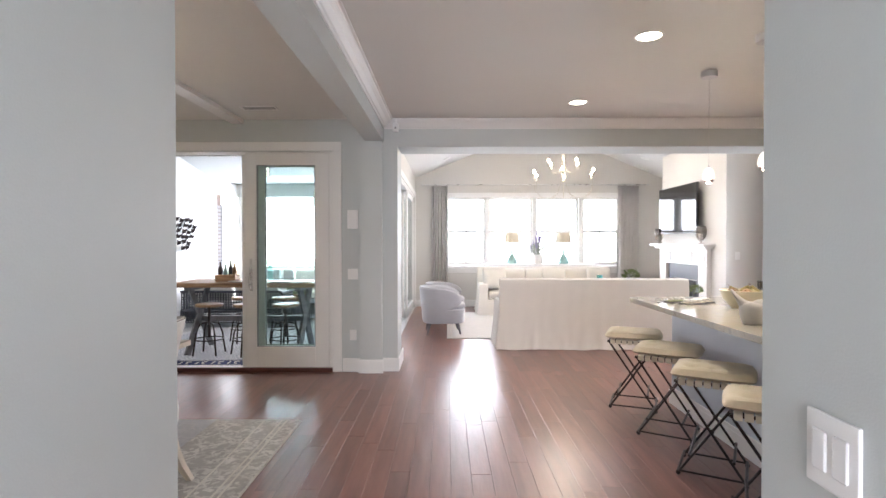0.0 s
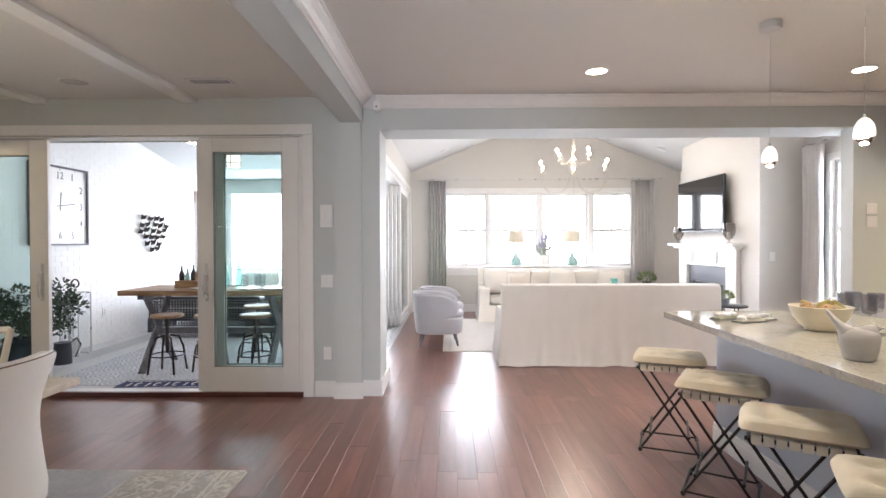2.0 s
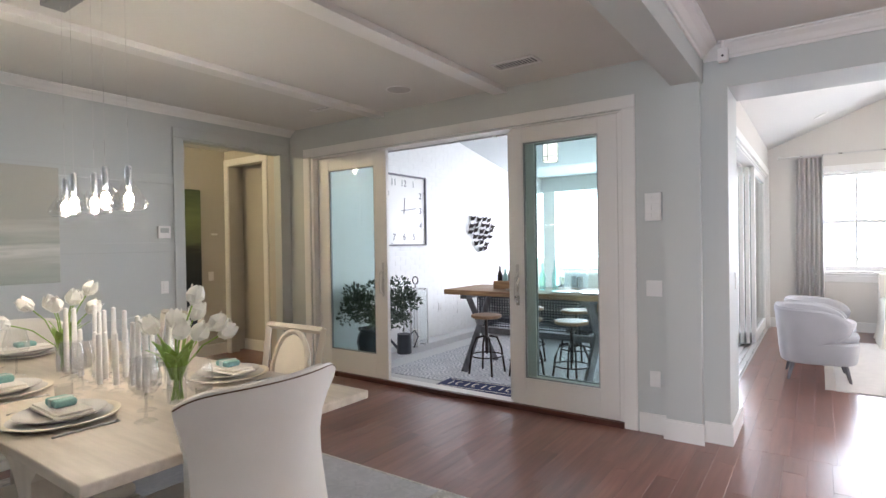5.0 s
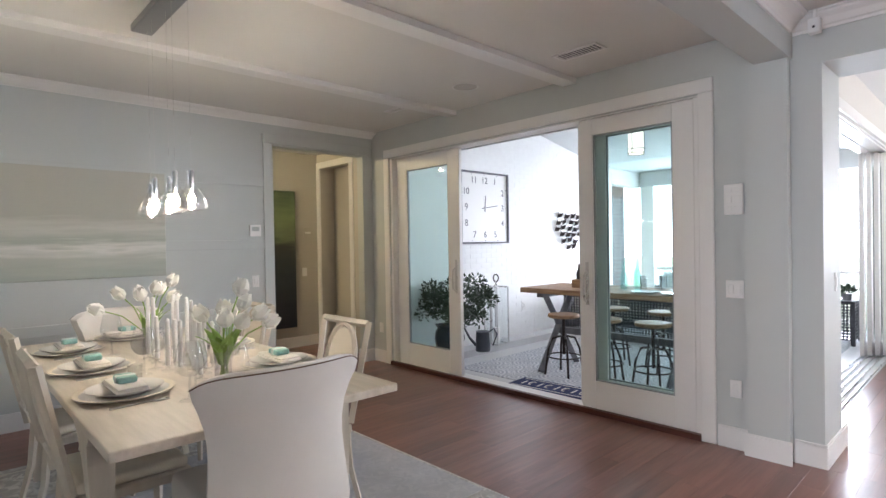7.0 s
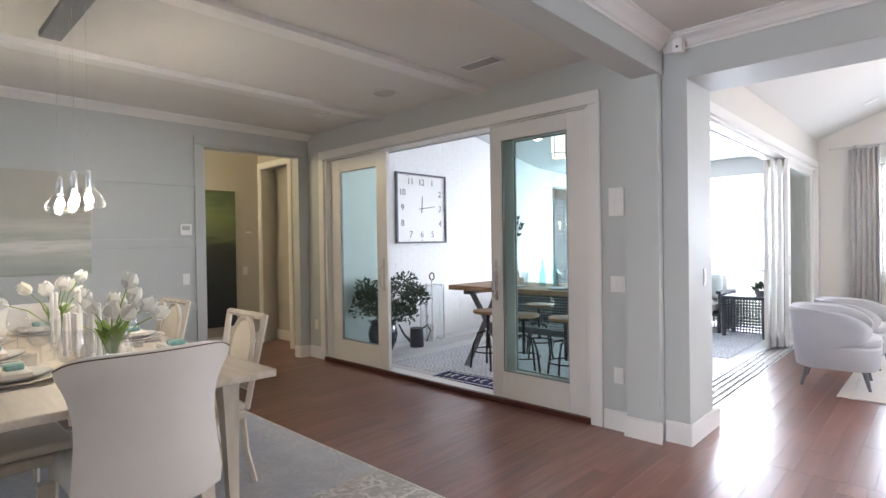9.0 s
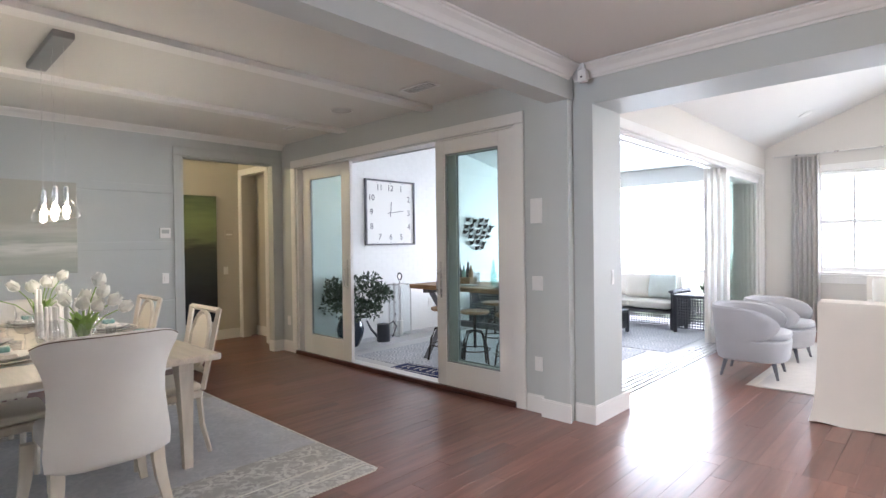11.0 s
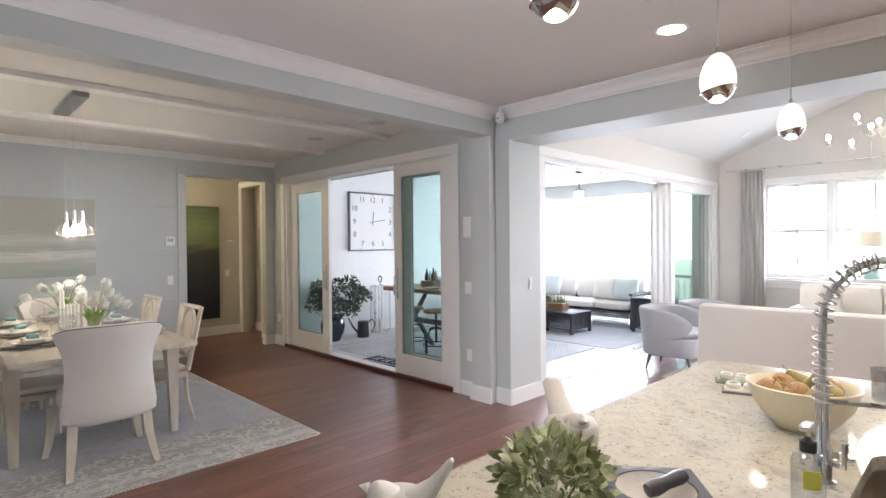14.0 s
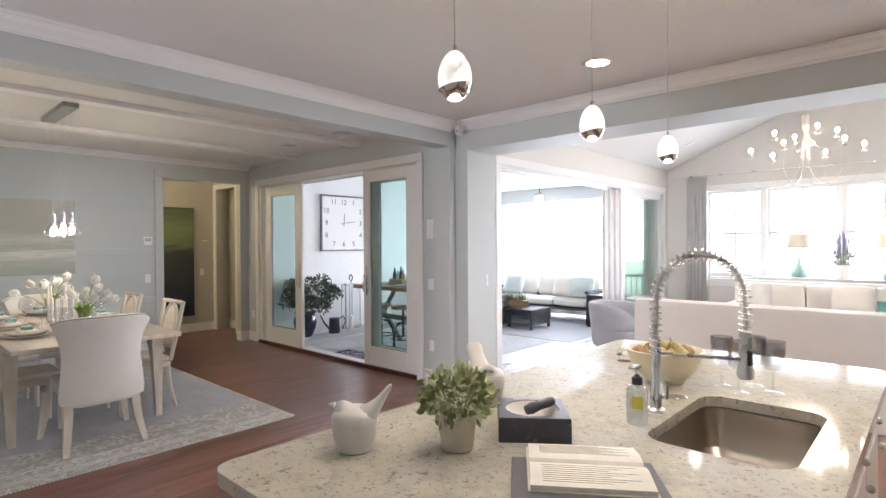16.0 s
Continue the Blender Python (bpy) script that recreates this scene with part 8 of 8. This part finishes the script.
part("trunk", bm, GREYWOOD, pl)
tips = []
for k in range(30):
    a, ro = rnd.uniform(0, 6.28), rnd.uniform(0.15, 0.56)
    tip = Vector((max(-0.24, ro * math.cos(a)), max(-0.20, ro * math.sin(a)), rnd.uniform(0.48, 1.0)))
    tips.append(tip)
    bm = B()
    tube(bm, [(0, 0.01, 0.46 + 0.006 * k), tip * 0.5 + Vector((0, 0, 0.32)), tip], 0.006, 5, r1=0.002)
    part("branch", bm, GREYWOOD, pl)
for q in range(2):
    bm = B()
    for tip in tips[q::2]:
        leafy(bm, rnd, 80, tip, 0.125, 0.05, squash=0.8)
    part("foliage", bm, LEAFDARK, pl, "fine dark green leaves")
wc = thing("watering_can", "dark metal watering can on the porch floor", "watering can", pose(-4.36, 7.02, 0.06))
bm = B()
lathe(bm, [(0.001, 0), (0.09, 0), (0.095, 0.01), (0.085, 0.24), (0.09, 0.25), (0.08, 0.25), (0.001, 0.22)], 24)
CANM = material("charcoal_metal", (0.06, 0.065, 0.075), 0.4, 0.5, vary=0.1, bump=0.05)
part("body", bm, CANM, wc, smooth=True)
bm = B()
tube(bm, [(0.05, 0.07, 0.24), (0.08, 0.12, 0.28), (0.10, 0.16, 0.20), (0.07, 0.11, 0.06)], 0.011, 8)
part("handle", bm, CANM, wc, smooth=True)
bm = B()
tube(bm, [(-0.06, -0.06, 0.07), (-0.12, -0.12, 0.17), (-0.16, -0.17, 0.30)], 0.02, 8, r1=0.010)
part("spout", bm, CANM, wc, smooth=True)
ln = thing("lantern", "tall glass lantern with steel frame, ring and candle", "lantern", pose(-4.56, 7.52, 0.06))
for sx in (-1, 1):
    for sy in (-1, 1):
        bm = B()
        box(bm, sx * 0.115 - 0.006, sx * 0.115 + 0.006, sy * 0.115 - 0.006, sy * 0.115 + 0.006, 0, 0.78)
        part("post", bm, METAL, ln)
for z in (0.0, 0.765):
    bm = B()
    for b in ((-0.109, 0.109, -0.121, -0.109), (-0.109, 0.109, 0.109, 0.121), (-0.121, -0.109, -0.109, 0.109), (0.109, 0.121, -0.109, 0.109)):
        box(bm, *b, z, z + 0.014)
    part("ring_frame", bm, METAL, ln)
for b in ((-0.108, 0.108, -0.117, -0.113), (-0.108, 0.108, 0.113, 0.117), (-0.117, -0.113, -0.108, 0.108), (0.113, 0.117, -0.108, 0.108)):
    bm = B()
    box(bm, *b, 0.015, 0.764)
    g = part("pane", bm, PANE, ln, "clear glass")
    g.visible_shadow = False
bm = B()
box(bm, -0.014, 0.014, -0.118, -0.10, 0.0, 0.80)
tube(bm, [(0, 0, 0.78), (0, 0, 0.85)], 0.012, 8)
part("strap", bm, METAL, ln)
bm = B()
tube(bm, [(0.045 * math.cos(t), 0, 0.89 + 0.05 * math.sin(t)) for t in [2 * math.pi * j / 20 for j in range(20)]], 0.009, 7, closed=True)
part("top_ring", bm, IRON, ln, "dark carrying ring", smooth=True)
bm = B()
lathe(bm, [(0.001, 0.014), (0.045, 0.014), (0.045, 0.22), (0.001, 0.225)], 18)
part("candle", bm, WAX, ln, smooth=True)

# wicker sofa, tables
WICKER = material("dark_wicker", (0.05, 0.052, 0.062), 0.6, vary=0.3, scale=30, grain=180, bump=0.6)


def weave(bm, x0, x1, z0, z1, y, n, m2):
    """An open basket weave panel in the xz plane."""
    for i in range(n + 1):
        x = x0 + (x1 - x0) * i / n
        box(bm, x - 0.007, x + 0.007, y - 0.005, y + 0.005, z0, z1)
    for j in range(m2 + 1):
        z = z0 + (z1 - z0) * j / m2
        box(bm, x0, x1, y - 0.009, y + 0.009, z - 0.007, z + 0.007)


def wicker_frame(name, label, cat, m, W, D, H, top=True, solid_back=True):
    t = thing(name, label, cat, m)
    for sx in (-1, 1):
        for sy in (-1, 1):
            bm = B()
            box(bm, sx * (W / 2 - 0.025) - 0.025, sx * (W / 2 - 0.025) + 0.025, sy * (D / 2 - 0.025) - 0.025, sy * (D / 2 - 0.025) + 0.025, 0, H - 0.03, 0.004)
            part("leg", bm, WICKER, t)
    if top:
        bm = B()
        box(bm, -W / 2, W / 2, -D / 2, D / 2, H - 0.03, H, 0.006)
        part("top", bm, WICKER, t)
    for y in (-D / 2 + 0.02, D / 2 - 0.02):
        bm = B()
        weave(bm, -W / 2 + 0.05, W / 2 - 0.05, 0.08, H - 0.04, y, max(4, int(W / 0.045)), max(3, int(H / 0.05)))
        tagged(part("woven_panel", bm, WICKER, t), kind="stuff")
    for x in (-W / 2 + 0.02, W / 2 - 0.02):
        bm = B()
        weave(bm, -D / 2 + 0.05, D / 2 - 0.05, 0.08, H - 0.04, 0, max(4, int(D / 0.045)), max(3, int(H / 0.05)))
        bmesh.ops.transform(bm, matrix=pose(x, 0, 0, 0, 0, 90), verts=bm.verts)
        tagged(part("woven_panel", bm, WICKER, t), kind="stuff")
    return t


wicker_frame("wicker_table", "low dark wicker coffee table on the porch", "table", pose(-2.80, 10.10, -0.022), 1.05, 0.62, 0.36)
st2 = wicker_frame("wicker_table", "square dark wicker side table on the porch", "table", pose(-1.45, 11.10, -0.03), 0.58, 0.56, 0.60)
ws = wicker_frame("porch_sofa", "dark wicker porch sofa with white cushions", "sofa", pose(-2.95, 11.40, -0.022), 2.3, 0.85, 0.30)
bm = B()
box(bm, -1.15, 1.15, 0.36, 0.425, 0.30, 0.62, 0.006)
part("back_frame", bm, WICKER, ws)
for sx in (-1, 1):
    bm = B()
    weave(bm, -0.41, 0.35, 0.30, 0.60, 0, 16, 6)
    bmesh.ops.transform(bm, matrix=pose(sx * 1.12, 0, 0, 0, 0, 90), verts=bm.verts)
    box(bm, sx * 1.12 - 0.035, sx * 1.12 + 0.035, -0.425, 0.36, 0.60, 0.64)
    part("arm", bm, WICKER, ws)
for k in range(3):
    bm = cushion_mesh(0.72, 0.74, 0.15, 0.15)
    bmesh.ops.transform(bm, matrix=pose(-0.73 + k * 0.73, -0.03, 0.385), verts=bm.verts)
    part("seat_cushion", bm, WHITEFAB, ws, smooth=True)
    bm = cushion_mesh(0.68, 0.40, 0.15, 0.35)
    bmesh.ops.transform(bm, matrix=pose(-0.73 + k * 0.73, 0.25, 0.66, 76), verts=bm.verts)
    part("back_cushion", bm, WHITEFAB, ws, smooth=True)
for x, mt2 in ((-3.75, TEALP := material("pale_teal_fabric", (0.62, 0.68, 0.67), 0.9, vary=0.08, bump=0.2)), (-2.5, WHITEFAB), (-2.1, TEALP)):
    bm = cushion_mesh(0.44, 0.42, 0.15, 0.5)
    solid("throw_pillow", bm, mt2, "pale teal pillow on the porch sofa" if mt2 is TEALP else "white pillow on the porch sofa", "pillow", smooth=True, m=pose(x, 11.33, 0.66, 66, 0, 8))
lv2 = wicker_frame("porch_loveseat", "dark wicker loveseat with white cushions behind the high table", "sofa", pose(-3.72, 9.55, -0.022, 0, 0, 180), 1.75, 0.80, 0.30)
bm = B()
weave(bm, -0.86, 0.86, 0.27, 0.60, 0.375, 38, 8)
box(bm, -0.875, 0.875, 0.35, 0.40, 0.60, 0.635, 0.005)
part("back_frame", bm, WICKER, lv2)
for sx in (-1, 1):
    bm = B()
    weave(bm, -0.38, 0.34, 0.30, 0.57, 0, 15, 6)
    bmesh.ops.transform(bm, matrix=pose(sx * 0.845, 0, 0, 0, 0, 90), verts=bm.verts)
    box(bm, sx * 0.845 - 0.03, sx * 0.845 + 0.03, -0.40, 0.34, 0.57, 0.605)
    part("arm", bm, WICKER, lv2)
for k in range(2):
    bm = cushion_mesh(0.79, 0.70, 0.15, 0.15)
    bmesh.ops.transform(bm, matrix=pose(-0.40 + k * 0.80, -0.03, 0.385), verts=bm.verts)
    part("seat_cushion", bm, WHITEFAB, lv2, smooth=True)
    bm = cushion_mesh(0.75, 0.36, 0.14, 0.3)
    bmesh.ops.transform(bm, matrix=pose(-0.40 + k * 0.80, 0.23, 0.62, 76), verts=bm.verts)
    part("back_cushion", bm, WHITEFAB, lv2, smooth=True)
bk2 = thing("plant_basket", "woven basket of green grass plants on the low table", "plant", pose(-2.82, 10.10, 0.338))
bm = B()
box(bm, -0.22, 0.22, -0.10, 0.10, 0, 0.13, 0.01, 2)
part("basket", bm, OAK, bk2, "brown woven basket")
bm = B()
rnd = random.Random(17)
for k in range(160):
    x, y = rnd.uniform(-0.20, 0.20), rnd.uniform(-0.085, 0.085)
    h = rnd.uniform(0.10, 0.19)
    w = 0.006
    a = rnd.uniform(0, 3.14)
    v = [bm.verts.new(q) for q in ((x - w * math.cos(a), y - w * math.sin(a), 0.13), (x + w * math.cos(a), y + w * math.sin(a), 0.13), (x + rnd.uniform(-0.03, 0.03), y + rnd.uniform(-0.03, 0.03), 0.13 + h))]
    bm.faces.new(v)
part("grass", bm, LEAF, bk2, "upright green blades")
bm = B()
box(bm, -0.13, 0.13, -0.08, 0.08, 0, 0.012, 0.003)
solid("porch_tray", bm, PORCELAIN, "small white tray on the wicker side table", "tray", m=pose(-1.47, 11.1, 0.57))
su = thing("succulent_pot", "spiky little plant in a brown pot on the side table", "plant", pose(-1.28, 11.02, 0.57))
bm = B()
lathe(bm, [(0.001, 0), (0.05, 0), (0.06, 0.09), (0.055, 0.09), (0.001, 0.08)], 16)
part("pot", bm, GREYWOOD, su, smooth=True)
bm = B()
leafy(bm, rnd, 40, (0, 0, 0.12), 0.06, 0.08, up=0.9, squash=0.6)
part("leaves", bm, LEAFDARK, su)


def porch_pendant(x, y, drop, label):
    zc = 3.60 - (y - 6.14) * (1.2 / 6.36)
    p = thing("porch_pendant", label, "pendant lamp", pose(x, y, zc - drop), "porch pendants")
    bm = B()
    tube(bm, [(0, 0, 0.36), (0, 0, drop - 0.01)], 0.007, 8)
    lathe(bm, [(0.001, drop - 0.03), (0.06, drop - 0.028), (0.065, drop + 0.005), (0.001, drop + 0.01)], 18)
    part("stem", bm, IRON, p, smooth=True)
    bm = B()
    lathe(bm, [(0.080, 0.03), (0.086, 0.06), (0.086, 0.30), (0.080, 0.32)], 24, cap=False)
    part("shade", bm, SHADEGLOW, p, "frosted glowing cylinder shade", smooth=True)
    for z in (0.03, 0.08, 0.32):
        bm = B()
        tube(bm, [(0.096 * math.cos(t), 0.096 * math.sin(t), z) for t in [2 * math.pi * j / 24 for j in range(24)]], 0.005, 6, closed=True)
        part("hoop", bm, IRON, p, smooth=True)
    for k in range(4):
        a = k * math.pi / 2
        bm = B()
        tube(bm, [(0.096 * math.cos(a), 0.096 * math.sin(a), 0.03), (0.096 * math.cos(a), 0.096 * math.sin(a), 0.32), (0, 0, 0.37)], 0.005, 6)
        part("strut", bm, IRON, p)


porch_pendant(-2.72, 7.9, 0.86, "dark-framed frosted cylinder pendant over the high table")
porch_pendant(-2.50, 10.40, 0.66, "dark-framed frosted cylinder pendant over the sofa area")
can_light(-3.9, 9.2, 3.60 - (9.2 - 6.14) * (1.2 / 6.36) - 0.004, Matrix.Rotation(-math.atan(1.2 / 6.36), 4, "X"))

# porch posts, side opening and railing
casing("porch_post", [(-4.74, -4.48, 12.1, 12.3, -0.03, 2.478), (-1.2, -1.002, 12.1, 12.3, -0.03, 2.478)], "white porch corner post")
casing("porch_side_frame", [(PX0 - 0.22, PX0 - 0.01, 10.925, 11.02, -0.03, 2.765), (PX0 - 0.22, PX0 - 0.01, 11.021, 12.099, 2.48, 2.765)], "white frame of the porch side opening")
rl = thing("porch_railing", "white porch railing with slim balusters", "railing", pose(0, 12.2, 0))
for z in (0.10, 0.86):
    bm = B()
    box(bm, -4.478, -1.202, -0.03, 0.03, z, z + 0.05, 0.004)
    part("rail", bm, TRIM, rl)
for i in range(30):
    bm = B()
    x = -4.42 + i * 0.109
    box(bm, x - 0.012, x + 0.012, -0.012, 0.012, 0.15, 0.86)
    part("baluster", bm, TRIM, rl)
BROWNB = material("brown_brick", (0.12, 0.08, 0.065), 0.85, vary=0.3, scale=12, grain=60, bump=0.4)
structure("brick_pier", [(-5.9, -5.3, 12.0, 12.5, -0.6, 3.0)], BROWNB, "dark brown brick pier outside the porch", "pier")
DARKSH = material("dark_shutter", (0.16, 0.16, 0.17), 0.6, vary=0.1, bump=0.1)
shn = thing("shutter", "dark louvred shutter beside the porch opening", "shutter", pose(-5.05, 11.75, 0.3))
bm = B()
box(bm, -0.02, 0.02, -0.22, -0.17, 0, 2.0)
box(bm, -0.02, 0.02, 0.17, 0.22, 0, 2.0)
part("stile", bm, DARKSH, shn)
for k in range(24):
    bm = B()
    box(bm, -0.018, 0.018, -0.17, 0.17, 0.02 + k * 0.082, 0.075 + k * 0.082)
    part("louvre", bm, DARKSH, shn)

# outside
# emissive ring stands in for the burnt-out daylight of the distance
BACKDROPGLOW = glow("backdrop_glow", (0.90, 0.925, 1.0), 2.4)
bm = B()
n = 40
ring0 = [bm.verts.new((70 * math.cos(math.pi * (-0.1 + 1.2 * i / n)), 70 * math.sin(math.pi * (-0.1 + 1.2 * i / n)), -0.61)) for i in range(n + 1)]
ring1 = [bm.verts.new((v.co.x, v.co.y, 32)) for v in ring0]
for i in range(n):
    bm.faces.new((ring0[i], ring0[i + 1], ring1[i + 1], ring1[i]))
solid("backdrop", bm, BACKDROPGLOW, "glowing white ring standing in for the overexposed distance", "backdrop", "structure")


def tree(x, y, h, seed):
    rnd = random.Random(seed)
    t = thing("tree", "leafy green garden tree beyond the porch", "tree", pose(x, y, -0.6))
    bm = B()
    tube(bm, [(0, 0, 0), (0.05, 0, h * 0.3), (-0.05, 0.08, h * 0.6), (0, 0, h * 0.85)], 0.13, 9, r1=0.03)
    part("trunk", bm, GREYWOOD, t, smooth=True)
    tips = []
    for k in range(16):
        a, z = rnd.uniform(0, 6.28), h * rnd.uniform(0.35, 0.95)
        ro = h * 0.28 * (1.1 - z / h * 0.7) * rnd.uniform(0.5, 1.1)
        tip = Vector((ro * math.cos(a), ro * math.sin(a), z + 0.4))
        tips.append(tip)
        bm = B()
        tube(bm, [(0, 0, z * 0.75), tip * 0.55 + Vector((0, 0, z * 0.4)), tip], 0.035, 5, r1=0.01)
        part("limb", bm, GREYWOOD, t)
    bm = B()
    for tip in tips:
        leafy(bm, rnd, 170, tip, h * 0.13, 0.14)
    part("crown", bm, LEAF, t, "many small green leaves")


tree(-16.0, 24, 7.5, 5)
# ---- lamps of the downlights ----
for x, y in ((1.34, 3.56), (1.28, 5.23), (3.39, 5.23), (3.39, 3.56)):
    spot_lamp("downlight", x, y, CEILZ - 0.02, 19)
for x in (0.55, 3.55):
    spot_lamp("downlight", x, 9.6, RIDGEZ - abs(x - RIDGEX) * math.tan(vt) - 0.03, 12)
point_lamp("hall_lamp", -6.1, 4.1, 2.62, 17, (1, 0.80, 0.45), 0.03)

# ---- bricks of the porch wall ----
rnd = random.Random(31)
BL, BH, BJ = 0.215, 0.068, 0.004
bm = B()
box(bm, 0.004, 0.012, 0, BL - BJ, 0, BH - BJ, 0.001)
brick_full = mesh_of("brick", bm, BRICK)
WALLP = bpy.data.objects["wall_porch_west"]
rest = B()
count = 0
for r in range(int(3.5 / BH)):
    z = 0.065 + r * BH
    off = -BL / 2 if r % 2 else 0
    k = 0
    while True:
        y = 6.26 + off + k * BL
        k += 1
        if y + BL > 10.92:
            break
        if z + BH > 3.60 - (y + BL - 6.14) * (1.2 / 6.36):
            continue
        if y < 6.255:
            continue
        push = rnd.uniform(-0.0018, -0.0008)
        if 6.5 < y < 8.5 and 0.3 < z < 2.6 and count < 300:
            count += 1
            share("brick", brick_full, WALLP, pose(PX0 - 0.012 + push, y, z))
        else:
            box(rest, PX0 - 0.012, PX0 + push, y, y + BL - BJ, z, z + BH - BJ)
ob = part("brickwork", rest, BRICK, WALLP, "white painted brickwork")
tagged(ob, kind="stuff")

# ---- floor planks ----
PW = 0.127
rnd = random.Random(77)
lengths = (0.9, 1.2, 1.5, 1.8)
pmesh = {}
for L in lengths:
    bm = B()
    box(bm, 0.0005, PW - 0.0005, 0.0005, L - 0.0005, -0.012, 0.0, 0.001)
    pmesh[L] = mesh_of("plank", bm, FLOOR)
rest = B()
count = 0
regions = [(-6.70, -5.31, 3.4, 6.9), (LX - 0.12, 5.9, 1.0, 5.965), (-0.61, 0.61, -2.6, 1.0), (LIVX0, 4.85, 5.965, 12.05)]
for x0, x1, y0, y1 in regions:
    nx = int((x1 - x0) / PW) + 1
    for i in range(nx):
        xa = x0 + i * PW
        xb = min(xa + PW, x1)
        if xb - xa < 0.02:
            continue
        y = y0 - rnd.uniform(0, 1.2)
        while y < y1:
            L = rnd.choice(lengths)
            ya, yb = max(y, y0), min(y + L, y1)
            whole = ya == y and yb == y + L and xb == xa + PW
            if whole and -1.1 < xa < 1.9 and 1.2 < ya < 9.0 and count < 300:
                count += 1
                share("plank", pmesh[L], FLOOR_OB, pose(xa, ya, rnd.uniform(-0.0003, 0.0)))
            elif yb - ya > 0.02:
                box(rest, xa + 0.0005, xb - 0.0005, ya + 0.0005, yb - 0.0005, -0.012, rnd.uniform(-0.0003, 0.0))
            y += L
ob = part("planking", rest, FLOOR, FLOOR_OB, "dark reddish-brown scraped planks")
tagged(ob, kind="stuff")
